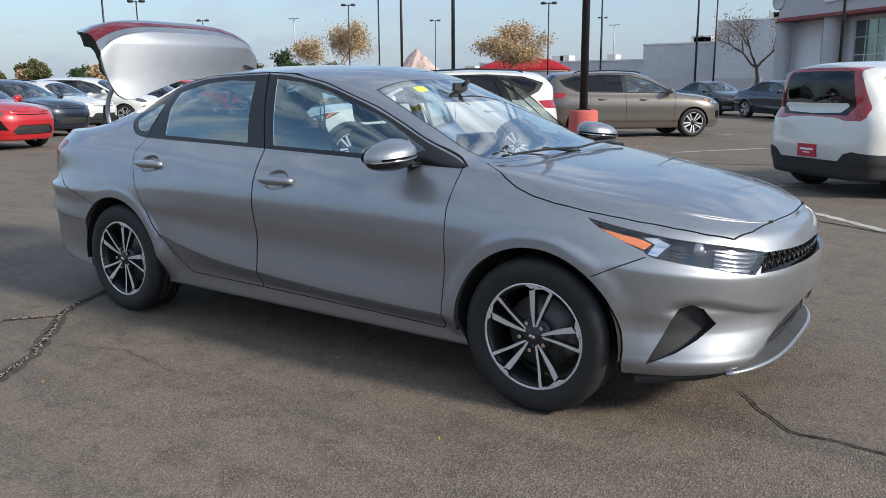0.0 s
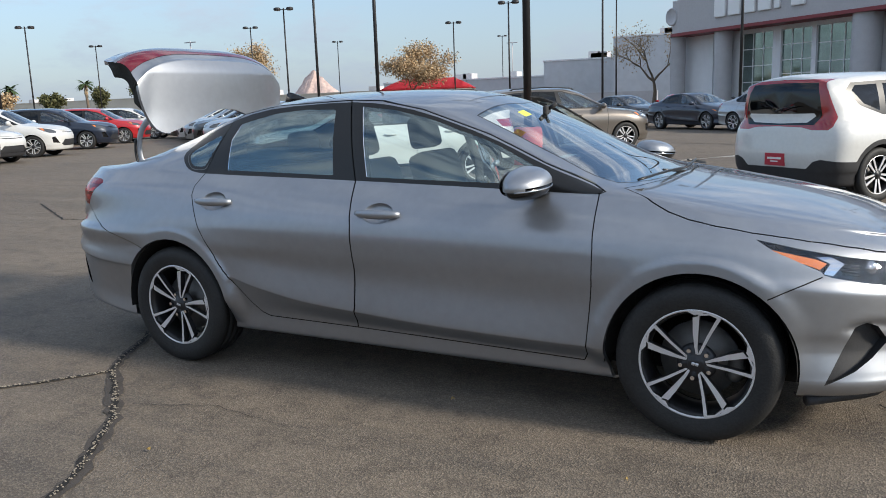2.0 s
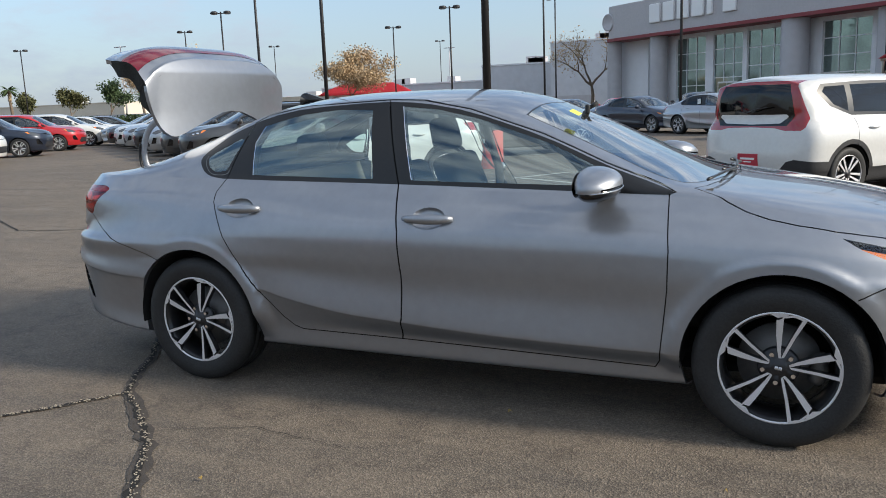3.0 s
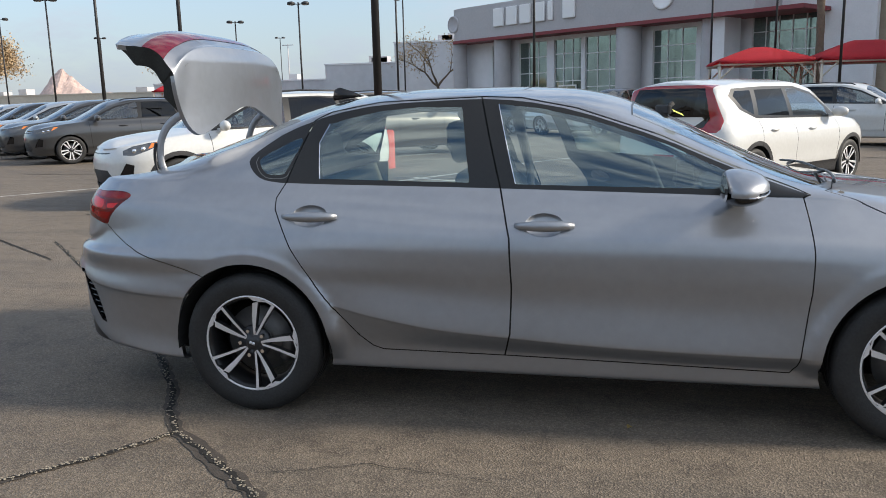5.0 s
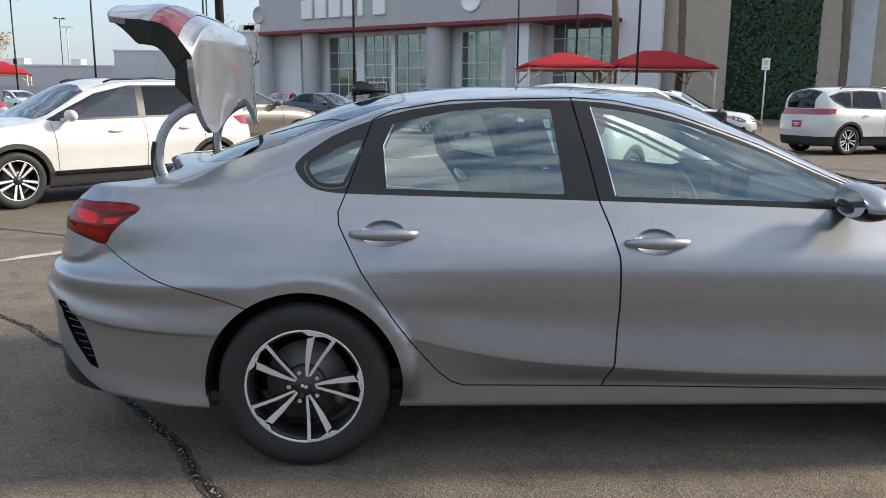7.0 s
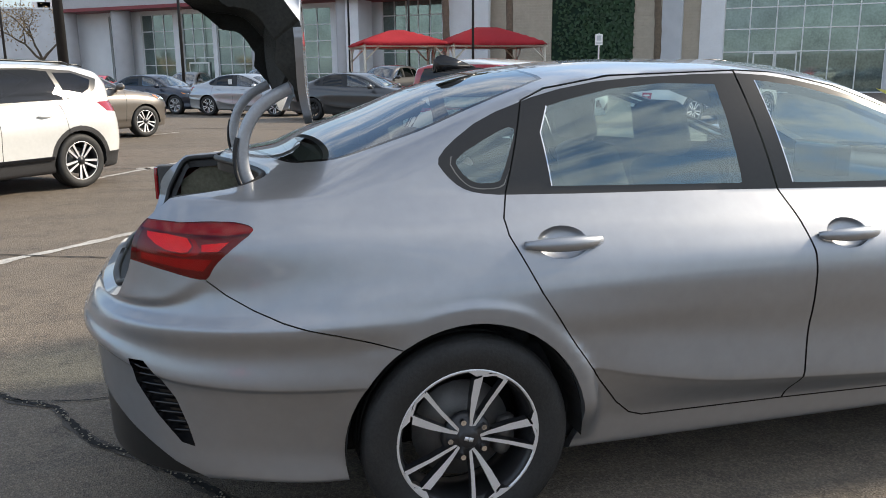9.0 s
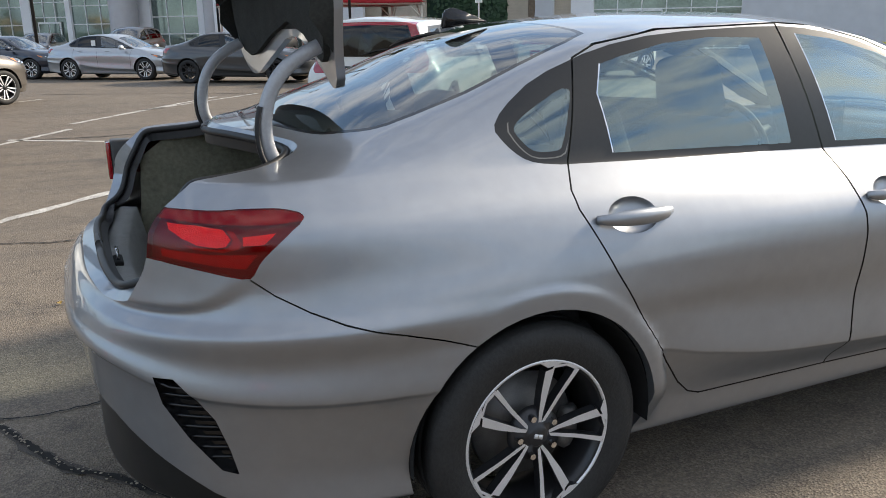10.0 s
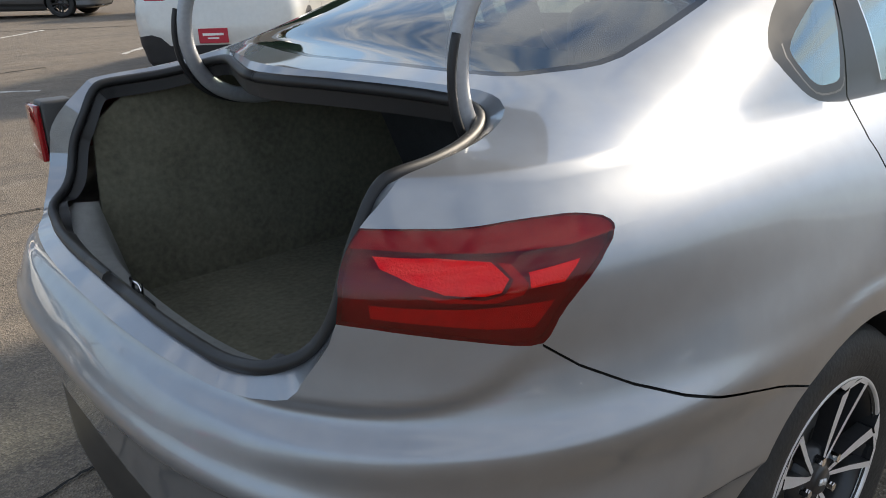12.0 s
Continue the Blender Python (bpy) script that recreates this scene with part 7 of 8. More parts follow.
def showroom():
    b = thing("showroom", "grey and white car showroom with tall glazed bays", "building", FACE)
    bays = [(4.0, 5.3, 1, (0, .2, .4, .6, .8, 1)), (7.3, 10.5, 3, (0, .33, .55, .78, 1)), (11.3, 14.2, 3, (0, .42, .6, .8, 1)), (14.6, 18.1, 3, (0, .33, .55, .78, 1)), (21, 24.6, 3, (0, .2, .4, .6, .8, 1))]
    wall_with_holes("wall", 0, 27, 0, 6.4, 1.6, 2.0, [(x0, x1, .25, 6.0) for x0, x1, _, _ in bays], M_STUCCO, b, "white stucco front wall")
    for x0, x1, nx, rows in bays:
        glazing(b, x0, x1, .25, 6.0, 1.8, nx, rows)
    bm = bmesh.new()
    box(bm, 11.8, 13.7, 1.62, 1.72, .0, 2.35)
    part("door_frame", bm, M_FRAME, b)
    for k in range(2):
        bm = bmesh.new()
        box(bm, 11.92 + k * .88, 12.70 + k * .88, 1.57, 1.61, .12, 2.22)
        part("door", bm, M_PANE, b, "glass entrance door")
    for x, w in ((.75, 1.3), (6.3, 1.5), (19.6, 1.9), (26.2, 1.0)):
        bm = bmesh.new()
        lathe(bm, [(w / 2, 0), (w / 2, 6.3)], 20, axis="z")
        bmesh.ops.translate(bm, verts=bm.verts[:], vec=(x, .6, 0))
        part("column", bm, M_GREYCOL, b, "grey round column", smooth=True)
    # fascia bowed at its end
    bm = bmesh.new()
    plan = [(30.0, -.4), (2.0, -.4), (.9, -.2), (.25, .4), (0, 1.4), (0, 5.0), (30.0, 5.0)]
    prism(bm, plan, lambda u, v, d: (u, v, 6.55 + d), 2.75)
    part("fascia", bm, M_GREYFASCIA, b, "smooth grey fascia band")
    bm = bmesh.new()
    plan2 = [(33.2, -.55), (2.0, -.55), (.85, -.35), (.12, .3), (-.14, 1.4), (-.14, 5.0), (33.2, 5.0)]
    prism(bm, plan2, lambda u, v, d: (u, v, 6.3 + d), .25)
    part("fascia_stripe", bm, M_REDLINE, b, "dark red stripe under the fascia")
    # sign: six plain white blocks in place of lettering
    for k in range(6):
        bm = bmesh.new()
        x = 6.4 + k * 1.55
        box(bm, x, x + (1.2 if k not in (4,) else .5), -.62, -.40, 7.35, 8.85, .08)
        part("sign_block", bm, M_SIGNWHITE, b, "plain white raised sign block")
    for x, r in ((.95, .75), (23.2, .85)):
        bm = bmesh.new()
        lathe(bm, [(r, 0), (r, -.12), (r - .12, -.16), (r - .16, -.10), (0, -.10)], 28)
        bmesh.ops.translate(bm, verts=bm.verts[:], vec=(x, -.42 if x > 2 else -.25, 8.0))
        part("round_badge", bm, M_SIGNWHITE if x > 2 else M_GREYCOL, b, "round badge with a plain ring", smooth=True)
    # right wing: white pier, gridded window, tall white block
    bm = bmesh.new()
    box(bm, 26.6, 27.6, .2, 2.2, 0, 6.3)
    part("pier", bm, M_STUCCO, b)
    wall_with_holes("side_wall", 27.0, 36, 0, 9.5, 3.0, 3.4, [(28.0, 32.6, .3, 6.6)], M_STUCCO, b)
    glazing(b, 28.0, 32.6, .3, 6.6, 3.15, 5, (0, .2, .4, .6, .8, 1), M_FRAME)
    bm = bmesh.new()
    box(bm, 25, 40, 5.0, 26, 0, 12.5)
    part("tall_block", bm, M_STUCCO, b, "plain white block behind the front")
    bm = bmesh.new()
    box(bm, .6, 27, 2.0, 24, 0, 7.2)
    part("hall", bm, M_GREYWALL, b)
    return b


showroom()
FACE2 = pose(15, 52, 0, 0, 0, -38.5)


def second_building():
    b = thing("service_building", "tan block building with ivy and a glazed entrance", "building", FACE2)
    for x0, x1 in ((-4.5, 6.2), (11.6, 13.4), (14.65, 15.7)):
        bm = bmesh.new()
        box(bm, x0, x1, 0, .5, 0, 11)
        part("block_wall", bm, M_BLOCK, b, "tan split-face block wall")
    # flat dark green wall, its tone also painting shade between the leaves
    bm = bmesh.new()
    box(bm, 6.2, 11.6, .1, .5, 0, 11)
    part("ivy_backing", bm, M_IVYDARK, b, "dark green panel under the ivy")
    bm = bmesh.new()
    box(bm, 13.4, 14.65, -.5, .4, 0, 11, .05)
    part("column", bm, M_GREYWALL, b, "pale grey column")
    bm = bmesh.new()
    box(bm, 15.7, 17.1, -.2, .4, 0, 11)
    part("pier", bm, M_STUCCO, b)
    glazing(b, 17.1, 26.0, 0.05, 9.0, .1, 6, (0, .27, .42, .56, .70, .85, 1), M_FRAME)
    for k in range(2):
        bm = bmesh.new()
        box(bm, 18.9 + k * 1.25, 20.05 + k * 1.25, -.02, .03, .1, 2.35)
        d = part("door", bm, M_PANE, b, "glass entrance door")
        bm = bmesh.new()
        box(bm, 18.86 + k * 1.25, 18.94 + k * 1.25, -.05, .06, .05, 2.4)
        box(bm, 20.01 + k * 1.25, 20.09 + k * 1.25, -.05, .06, .05, 2.4)
        box(bm, 18.9 + k * 1.25, 20.05 + k * 1.25, -.05, .06, 2.32, 2.42)
        part("door_frame", bm, M_FRAME, d)
    bm = bmesh.new()
    box(bm, 26.0, 46, 0, .5, 0, 11)
    part("grey_wall", bm, M_GREYWALL, b)
    bm = bmesh.new()
    box(bm, -4.5, 46, .55, 20, 0, 11.2)
    part("hall", bm, M_GREYWALL, b)
    # ivy leaves
    rng = random.Random(5)
    vs, fs = [], []
    for _ in range(5200):
        x = 6.2 + 5.4 * rng.random() ** .6
        z = rng.uniform(.2, 10.9)
        s = rng.uniform(.06, .16)
        y = .06 - rng.random() * .22
        a, t = rng.uniform(0, 6.28), rng.uniform(-.7, .7)
        u = Vector((math.cos(a), math.sin(t) * .6, math.sin(a))) * s
        w = Vector((-math.sin(a), math.cos(t) * .5 - .3, math.cos(a))) * s * .7
        c = Vector((x, y, z))
        k = len(vs)
        vs += [tuple(c - u), tuple(c - w), tuple(c + u), tuple(c + w)]
        fs.append((k, k + 1, k + 2, k + 3))
    me = bpy.data.meshes.new("ivy")
    me.from_pydata(vs, [], fs)
    me.materials.append(M_IVY)
    iv = new("ivy", me)
    iv.parent = b
    tagged(iv, "dense dark green climbing ivy", kind="stuff")


# dark green with the shade behind the leaves put into the colour
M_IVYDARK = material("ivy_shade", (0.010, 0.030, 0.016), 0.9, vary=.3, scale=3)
M_IVY = material("ivy_leaf", (0.022, 0.060, 0.022), 0.6, vary=.5, scale=2.5)
second_building()


# ---- lamp posts, canopies, sign ----
def lamp_post(x, y, h, heads=2, turn=0.0, r=.07, base=False, label="tall dark lamp post with box heads"):
    p = thing("lamp_post", label, "lamp post", pose(x, y, 0, 0, 0, turn), "lamp posts of the lot")
    bm = bmesh.new()
    z0 = .78 if base else 0
    tube(bm, [(0, 0, z0), (0, 0, h)], [r, r * .75], 12)
    part("shaft", bm, M_POLE, p, smooth=True)
    if base:
        bm = bmesh.new()
        lathe(bm, [(.30, 0), (.30, .74), (.27, .78), (0, .78)], 24, axis="z")
        part("footing", bm, M_REDBASE, p, "red painted concrete footing", smooth=True)
        bm = bmesh.new()
        box(bm, -.15, .15, -.15, .15, .78, .80, .004)
        part("base_plate", bm, M_POLE, p)
    for k in range(heads):
        s = 1 if k == 0 else -1
        bm = bmesh.new()
        tube(bm, [(0, 0, h - .12), (s * .28, 0, h - .10)], .03, 8)
        part("arm", bm, M_POLE, p)
        bm = bmesh.new()
        prof = [(0, .11), (.16, .11), (.25, .06), (.265, -.04), (.25, -.09), (0, -.09)]
        lathe(bm, prof, 18, axis="z")
        bmesh.ops.translate(bm, verts=bm.verts[:], vec=(s * .48, 0, h - .06))
        hd = part("lamp_head", bm, M_POLE, p, "dark drum lamp head", smooth=True)
        bm = bmesh.new()
        lathe(bm, [(.21, -.0), (.20, -.03), (0, -.03)], 16, axis="z")
        bmesh.ops.translate(bm, verts=bm.verts[:], vec=(s * .48, 0, h - .15))
        part("lens", bm, M_LAMPGLASS, hd)
    return p


lamp_post(-4.40, 12.0, 9.0, 2, 20, r=.085, base=True, label="tall dark lamp post on a red concrete footing")
for x, y, h, k, t in [(-13.5, 20.7, 9.2, 2, 30), (-21.7, 28.4, 9.2, 2, 40), (-36.4, 44.8, 8.6, 2, 20), (-31.9, 63.6, 8.6, 2, 25), (-20.4, 49.2, 8.1, 2, 15), (-12.5, 45, 10.5, 2, 0), (-3.3, 35.8, 11, 2, 0), (6.5, 49.5, 13, 2, 0), (9.6, 46, 13, 2, 0), (10.8, 37, 12, 2, 0), (26.5, 43.5, 12, 2, 0),
                      (-47, 110, 11.0, 2, 25), (-63, 90, 10.2, 2, 35), (-15.8, 60, 9.4, 1, 180), (-52.6, 60, 9.4, 2, 30), (-59, 40, 8.6, 2, 40), (-44, 27, 9.2, 1, 180), (-60, 22, 8.5, 2, 40), (-75, 60, 9, 2, 30)]:
    lamp_post(x, y, h, k, t)
# far street poles
for x, y, h in [(-95, 95, 12.5), (-98, 110, 11), (-110, 120, 10), (-70, 130, 12), (-62, 150, 13)]:
    p = thing("utility_pole", "thin grey street pole with a short crossarm", "pole", pose(x, y, 0), "street poles")
    bm = bmesh.new()
    tube(bm, [(0, 0, 0), (0, 0, h)], [.16, .10], 8)
    part("shaft", bm, M_GREYCOL, p)
    bm = bmesh.new()
    box(bm, -1.2, 1.2, -.06, .06, h - .25, h - .10)
    part("crossarm", bm, M_GREYCOL, p)


def canopy(x, y, w, d, eave, rise, turn=0.0, label="red fabric shade canopy on a cream steel frame"):
    c = thing("shade_canopy", label, "canopy", pose(x, y, 0, 0, 0, turn), "red shade canopies")
    bm = bmesh.new()
    nx, ny = 18, 12
    g = []
    for i in range(nx + 1):
        row = []
        for j in range(ny + 1):
            u, v = i / nx * 2 - 1, j / ny * 2 - 1
            q = min(1, (1 - abs(u)) * w / d * 1.15)
            z = eave + rise * min(q, 1 - abs(v)) ** .85 - .10 * (1 - u * u) * (1 if abs(v) > .99 else 0) - .10 * (1 - v * v) * (1 if abs(u) > .99 else 0)
            row.append(bm.verts.new((u * w / 2, v * d / 2, z)))
        g.append(row)
    for i in range(nx):
        for j in range(ny):
            bm.faces.new((g[i][j], g[i + 1][j], g[i + 1][j + 1], g[i][j + 1]))
    bmesh.ops.solidify(bm, geom=bm.faces[:], thickness=.02)
    part("fabric_roof", bm, M_CANOPY, c, "taut red fabric hip roof", smooth=True)
    for sx in (-1, 1):
        for sy in (-1, 1):
            px, py = sx * (w / 2 - .25), sy * (d / 2 - .25)
            bm = bmesh.new()
            tube(bm, [(px, py, 0), (px, py, eave)], .07, 8)
            part("post", bm, M_CANFRAME, c)
            bm = bmesh.new()
            tube(bm, [(px, py, eave - .9), (px - sx * .8, py, eave - .12)], .045, 8)
            tube(bm, [(px, py, eave - .9), (px, py - sy * .7, eave - .12)], .045, 8)
            part("brace", bm, M_CANFRAME, c)
    for sy in (-1, 1):
        bm = bmesh.new()
        tube(bm, [(-w / 2 + .1, sy * (d / 2 - .2), eave - .12), (w / 2 - .1, sy * (d / 2 - .2), eave - .12)], .06, 8)
        part("beam", bm, M_CANFRAME, c)
    for sx in (-1, 1):
        bm = bmesh.new()
        tube(bm, [(sx * (w / 2 - .2), -d / 2 + .1, eave - .12), (sx * (w / 2 - .2), d / 2 - .1, eave - .12)], .06, 8)
        part("beam", bm, M_CANFRAME, c)
    return c


canopy(8.35, 43.5, 5.2, 5.0, 2.95, .85)
canopy(13.6, 43.0, 5.9, 5.0, 2.95, 1.0)
canopy(-49, 90, 12, 6, 3.2, 1.4, 20)

sg = thing("sign_post", "small white parking sign on a grey post", "sign", pose(13.25, 27.8, 0, 0, 0, -30))
bm = bmesh.new()
tube(bm, [(0, 0, 0), (0, 0, 2.9)], .03, 8)
part("post", bm, M_GREYCOL, sg)
bm = bmesh.new()
box(bm, -.15, .15, -.04, -.03, 2.42, 2.86, .004)
pl_ = part("plate", bm, M_SIGNWHITE, sg, "white sign plate with blue-grey bars")
bm = bmesh.new()
box(bm, -.09, .09, -.046, -.038, 2.60, 2.80)
box(bm, -.11, .11, -.046, -.038, 2.47, 2.53)
part("sign_bar", bm, M_GREYWALL, pl_)


# ---- far walls, hills, plants ----
def far_block(x0, x1, y0, y1, h, mat, label, name="far_building"):
    t = thing(name, label, "building")
    bm = bmesh.new()
    box(bm, x0, x1, y0, y1, 0, h)
    part("wall", bm, mat, t)
    bm = bmesh.new()
    box(bm, x0 - .1, x1 + .1, y0 - .1, y1 + .1, h, h + .18)
    part("parapet", bm, M_STUCCO if mat is not M_CREAM else M_CREAM, t)
    rng = random.Random(int(x0 * 7))
    for _ in range(3):
        bm = bmesh.new()
        u = rng.uniform(x0 + 3, max(x0 + 4, x1 - 4))
        box(bm, u, u + rng.uniform(1.2, 2.4), y0 + 4, y0 + 6, h + .18, h + rng.uniform(.8, 1.3))
        part("roof_unit", bm, M_GREYCOL, t)
    return t


far_block(-62, -36, 100, 130, 4.4, M_GREYWALL, "long low blue-grey warehouse")
far_block(-36, -25, 98, 130, 6.2, M_GREYWALL, "blue-grey warehouse with flat roof")
far_block(-25, -14.5, 92, 120, 8.2, M_GREYWALL, "tall blue-grey warehouse end")
far_block(-100, -62, 106, 125, 3.5, M_CREAM, "long cream block store")
far_block(-190, -120, 120, 140, 4.5, M_CREAM, "low cream store beyond the street")
bm = bmesh.new()
box(bm, -95, -18, 84, 84.3, 0, 1.9)
tagged(part("boundary_wall", bm, M_GREYCOL), "low grey boundary wall of the lot", "wall", kind="structure")
# unseen plain wall, added to close the lot behind and in reflections
bm = bmesh.new()
box(bm, -120, 120, -62, -61.6, 0, 4.5)
tagged(part("wall_south", bm, M_CREAM), "plain cream wall closing the lot", "wall", kind="structure")


def hill(cx, cy, w, h, seed, mat, label):
    bm = bmesh.new()
    n, m2 = 60, 14
    g = []
    for i in range(n + 1):
        row = []
        for j in range(m2 + 1):
            u, v = i / n * 2 - 1, j / m2
            e = max(0, 1 - abs(u)) ** 1.15 * v
            nz = noise.fractal(Vector((u * 2.4 + seed, v * 1.5, seed)), 1.0, 2.1, 6)
            row.append(bm.verts.new((cx + u * w / 2, cy + v * w * .25, max(-2, h * e * (.92 + .20 * nz)))))
        g.append(row)
    for i in range(n):
        for j in range(m2):
            bm.faces.new((g[i][j], g[i + 1][j], g[i + 1][j + 1], g[i][j + 1]))
    tagged(part("mountain", bm, mat), label, "mountain", kind="structure")


# pale hazy light of the distance is mixed into these rock colours
M_ROCK = material("pink_rock", (0.55, 0.41, 0.36), 0.95, vary=.3, scale=.012, bump=.6, bump_scale=.05)
M_ROCKFAR = material("hazy_rock", (0.42, 0.36, 0.34), 0.95, vary=.25, scale=.008, bump=.5, bump_scale=.04)
hill(-1098, 1440, 215, 100, 3.1, M_ROCK, "pink rocky peak on the horizon")
hill(-1110, 1560, 420, 42, 7.7, M_ROCKFAR, "hazy rocky ridge on the horizon")


M_BARK = material("bark", (0.16, 0.12, 0.085), 0.9, vary=.35, scale=6, bump=.5, bump_scale=40)
# dry tan, raised paler to put backlight into the leaf colour
M_LEAFTAN = material("autumn_leaf", (0.42, 0.30, 0.17), 0.8, vary=.4, scale=1.2)
M_LEAFOLIVE = material("olive_leaf", (0.085, 0.085, 0.03), 0.8, vary=.45, scale=1.2)
M_LEAFGREEN = material("green_leaf", (0.045, 0.075, 0.025), 0.8, vary=.45, scale=1.2)


def tree(x, y, h, spread, leaf, count, seed, label, size=(.08, .2), trunk=.16):
    """A tapered trunk with forking limbs and a loose crown of small leaf clumps."""
    rng = random.Random(seed)
    t = thing("tree", label, "tree", pose(x, y, 0), "trees round the lot")
    bm = bmesh.new()
    tips = []

    def limb(p, d, ln, r, lev):
        pts, q, dd = [p], p, d
        for _ in range(3):
            dd = (dd + Vector((rng.gauss(0, .16), rng.gauss(0, .16), rng.gauss(.04, .1)))).normalized()
            q = q + dd * ln / 3
            pts.append(q)
        tube(bm, pts, [r, r * .85, r * .7, r * .55], 6 if lev else 9, cap=False)
        if lev >= 2:
            tips.extend(pts[1:])
        if lev < 4:
            for _ in range(3 if lev < 2 else 2):
                a = rng.uniform(0, math.tau)
                tilt = rng.uniform(.35, .85)
                nd = (dd + Vector((math.cos(a), math.sin(a), .15)) * tilt * spread).normalized()
                limb(q, nd, ln * rng.uniform(.62, .8), r * .55, lev + 1)
    limb(Vector((0, 0, 0)), Vector((rng.gauss(0, .06), rng.gauss(0, .06), 1)).normalized(), h * .30, trunk, 0)
    part("trunk", bm, M_BARK, t, "brown forking trunk and limbs", smooth=True)
    vs, fs = [], []
    for _ in range(count):
        c = rng.choice(tips) + Vector((rng.gauss(0, .22), rng.gauss(0, .22), rng.gauss(0, .2))) * h * .22
        s = rng.uniform(*size)
        u = Vector((rng.gauss(0, 1), rng.gauss(0, 1), rng.gauss(0, 1))).normalized()
        w = u.cross(Vector((rng.gauss(0, 1), rng.gauss(0, 1), rng.gauss(0, 1)))).normalized()
        k = len(vs)
        vs += [tuple(c - u * s), tuple(c - w * s * .6), tuple(c + u * s), tuple(c + w * s * .6)]
        fs.append((k, k + 1, k + 2, k + 3))
    if fs:
        me = bpy.data.meshes.new("crown")
        me.from_pydata(vs, [], fs)
        me.materials.append(leaf)
        cr_ = new("crown", me)
        cr_.parent = t
        tagged(cr_, "loose crown of small leaves", kind="stuff")
    return t


tree(-15.7, 72.4, 9.0, 1.2, M_LEAFTAN, 1600, 11, "nearly bare forking tree beside the showroom", (.05, .12), .22)
tree(-70.0, 79, 12.0, 2.1, M_LEAFTAN, 12000, 12, "rounded tree with dry tan autumn leaves", (.07, .16))
tree(-46.2, 82, 10.2, 2.3, M_LEAFTAN, 12000, 14, "rounded tree with yellow-tan autumn leaves", (.07, .16))
for k, (x, y, h, lf) in enumerate([(-98, 78, 6.0, M_LEAFOLIVE), (-104, 92, 7.5, M_LEAFOLIVE), (-92, 88, 8.0, M_LEAFGREEN), (-112, 74, 6.5, M_LEAFTAN), (-118, 62, 6.5, M_LEAFOLIVE), (-122, 50, 7.0, M_LEAFTAN), (-126, 38, 6.0, M_LEAFOLIVE), (-84, 94, 6.0, M_LEAFOLIVE), (-130, 26, 6.5, M_LEAFTAN), (-106, 50, 4.6, M_LEAFOLIVE), (-100, 52, 4.4, M_LEAFTAN), (-95, 51, 4.8, M_LEAFOLIVE), (-89, 53, 4.4, M_LEAFGREEN), (-83, 52, 4.6, M_LEAFTAN), (-79, 56, 4.4, M_LEAFOLIVE), (-112, 47, 4.8, M_LEAFOLIVE), (-117, 44, 4.6, M_LEAFTAN)]):
    tree(x, y, h, 1.25, lf, 3200, 30 + k, "bushy olive tree along the street" if lf is not M_LEAFTAN else "dry tan tree along the street", (.10, .25))


def palm(x, y, h, seed, label, crown=True):
    rng = random.Random(seed)
    t = thing("palm_tree", label, "palm", pose(x, y, 0), "palms")
    bm = bmesh.new()
    n = 18
    pts = [(.12 * math.sin(k * .3), 0, h * k / n) for k in range(n + 1)]
    tube(bm, pts, [.20 + .03 * (k % 2) + (.06 if k == 0 else 0) for k in range(n + 1)], 10)
    part("trunk", bm, M_BARK, t, "ringed brown palm trunk", smooth=True)
    bm = bmesh.new()
    for _ in range(70):
        a = rng.uniform(0, math.tau)
        z = h - rng.random() ** 1.2 * h * .22
        c = Vector((math.cos(a) * .20, math.sin(a) * .20, z))
        o = Vector((math.cos(a) * .26, math.sin(a) * .26, -.5))
        s = Vector((-math.sin(a), math.cos(a), 0)) * .07
        vs = [bm.verts.new(c - s), bm.verts.new(c + s), bm.verts.new(c + o)]
        bm.faces.new(vs)
    part("skirt", bm, M_LEAFTAN, t, "dry brown frond skirt")
    bm = bmesh.new()
    for k in range(34):
        a = rng.uniform(0, math.tau)
        e = rng.uniform(-.6, 1.1)
        ln = rng.uniform(1.1, 1.7)
        prev = None
        for j in range(7):
            q = j / 6
            r = .15 + ln * q * math.cos(e * (1 - q * .5))
            z = h + ln * q * math.sin(e) - .7 * q * q
            c = Vector((math.cos(a) * r, math.sin(a) * r, z))
            wd = .22 * math.sin(math.pi * min(1, q * .9 + .12))
            s = Vector((-math.sin(a), math.cos(a), 0)) * wd
            cur = (bm.verts.new(c - s - Vector((0, 0, wd * .4))), bm.verts.new(c), bm.verts.new(c + s - Vector((0, 0, wd * .4))))
            if prev:
                bm.faces.new((prev[0], cur[0], cur[1], prev[1]))
                bm.faces.new((prev[1], cur[1], cur[2], prev[2]))
            prev = cur
    tagged(part("fronds", bm, M_LEAFGREEN, t, "arching green fronds"), kind="stuff")
    return t


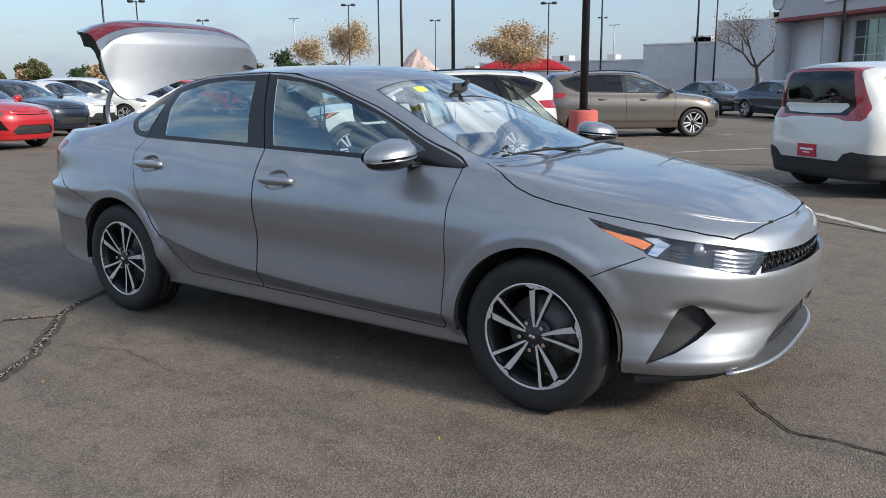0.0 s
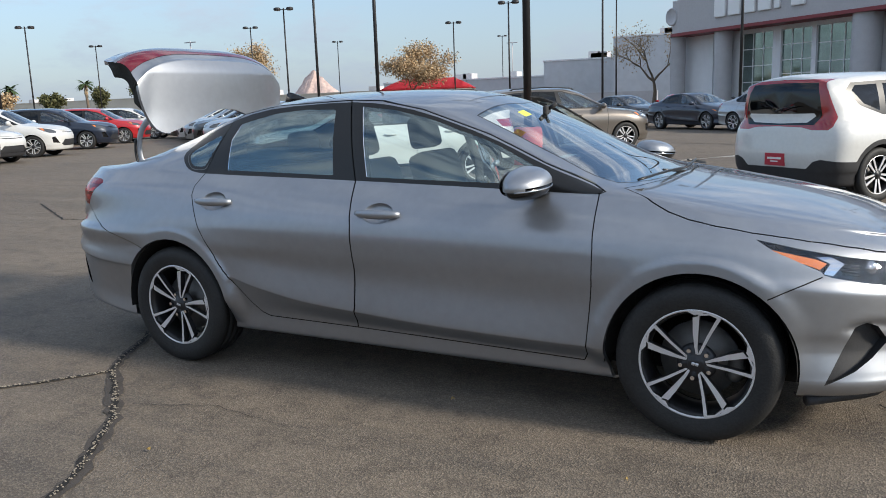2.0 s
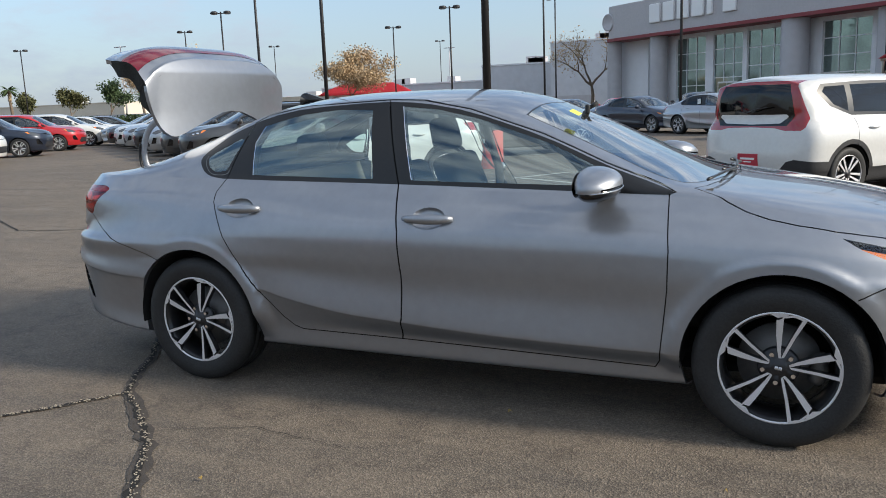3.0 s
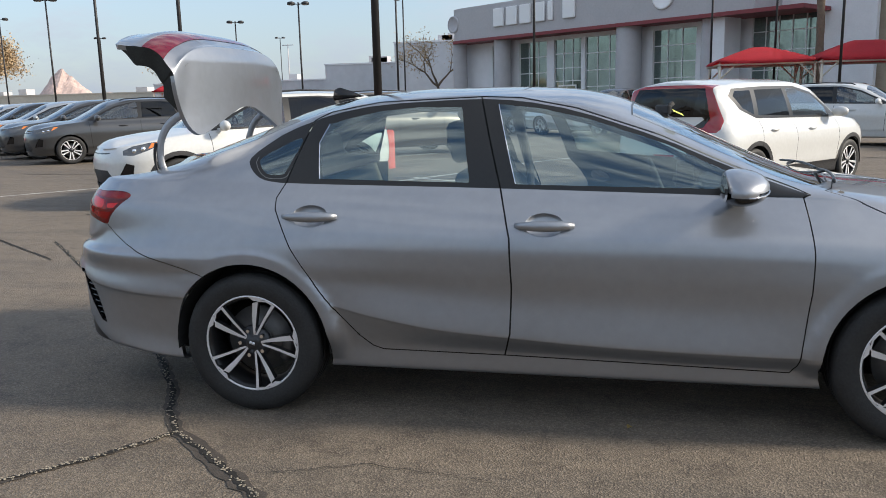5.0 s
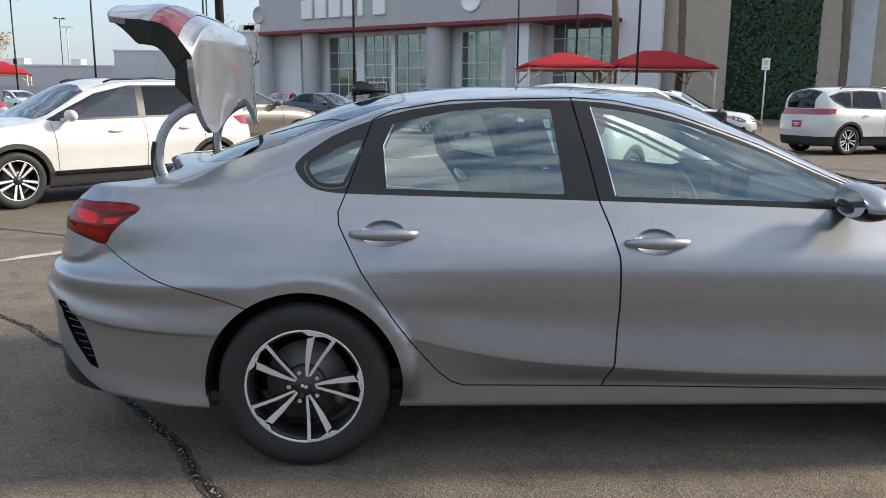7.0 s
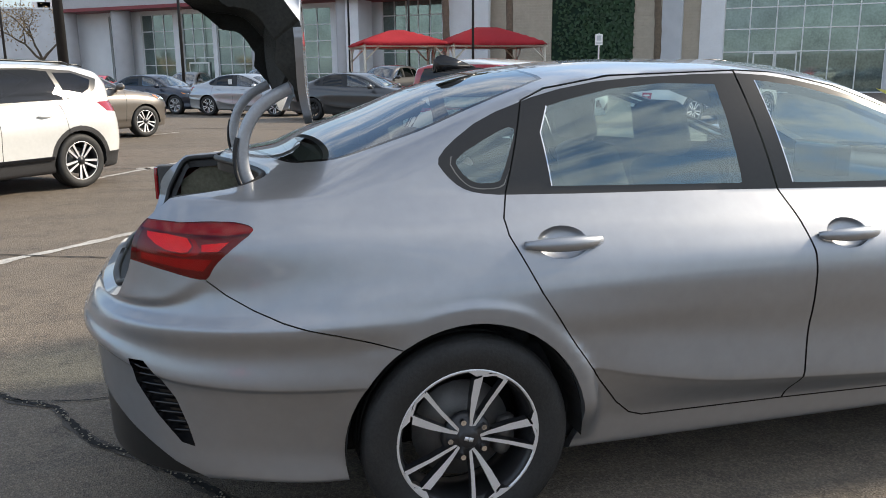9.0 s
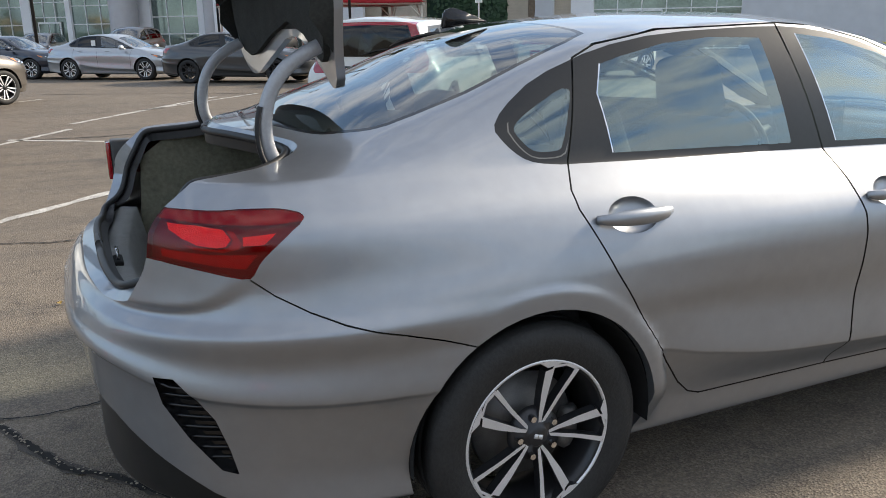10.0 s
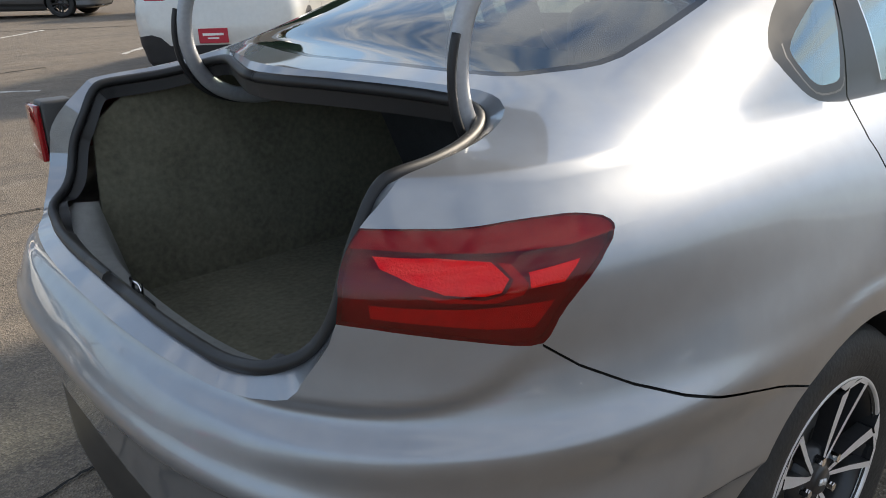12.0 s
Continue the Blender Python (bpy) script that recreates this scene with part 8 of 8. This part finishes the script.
for k, (x, y, h) in enumerate([(12.0, 46.6, 13), (15.8, 45.5, 13), (24.0, 41.8, 9.5)]):
    palm(x, y, h, 60 + k, "tall palm trunk before the tan building")
for k, (x, y, h) in enumerate([(-112, 88, 6.5), (-120, 80, 6), (-128, 58, 6.5), (-100, 104, 5), (-126, 44, 6)]):
    palm(x, y, h, 80 + k, "fan palm along the far street")


def hedge(x0, y0, x1, y1, h, seed):
    rng = random.Random(seed)
    vs, fs = [], []
    a, b = Vector((x0, y0, 0)), Vector((x1, y1, 0))
    sd = Vector((-(b - a).y, (b - a).x, 0)).normalized()
    for _ in range(6000):
        c = a.lerp(b, rng.random()) + sd * rng.uniform(-.8, .8) + Vector((0, 0, rng.random() ** .6 * h * rng.uniform(.8, 1.08)))
        s = rng.uniform(.12, .30)
        u = Vector((rng.gauss(0, 1), rng.gauss(0, 1), rng.gauss(0, 1))).normalized()
        w = u.cross(Vector((rng.gauss(0, 1), rng.gauss(0, 1), rng.gauss(0, 1)))).normalized()
        k = len(vs)
        vs += [tuple(c - u * s), tuple(c - w * s * .6), tuple(c + u * s), tuple(c + w * s * .6)]
        fs.append((k, k + 1, k + 2, k + 3))
    me = bpy.data.meshes.new("hedge")
    me.from_pydata(vs, [], fs)
    me.materials.append(M_LEAFGREEN)
    tagged(new("hedge", me), "clipped green hedge along the street", "hedge", kind="stuff")


hedge(-100, 62, -62, 88, 1.7, 3)
hedge(-124, 20, -100, 62, 2.0, 4)

# cars across the lane, which show as reflections in the sedan's doors
for k, (sp, pnt, lab) in enumerate([(CROSS, M_REDP, "red crossover across the lane"), (CROSS, M_WHITE, "white crossover across the lane"), (COUPE, M_DARKGREY, "dark grey saloon across the lane"), (CROSS, M_NAVY, "navy crossover across the lane"), (COUPE, M_LSILVER, "pale silver saloon across the lane"), (CROSS, M_DARKGREY, "dark grey crossover across the lane")]):
    parked_car(sp, pnt, "crossover" if sp is CROSS else "saloon", lab, at(-7.5 + 3.1 * k, -13.5, 90), "cars across the lane")
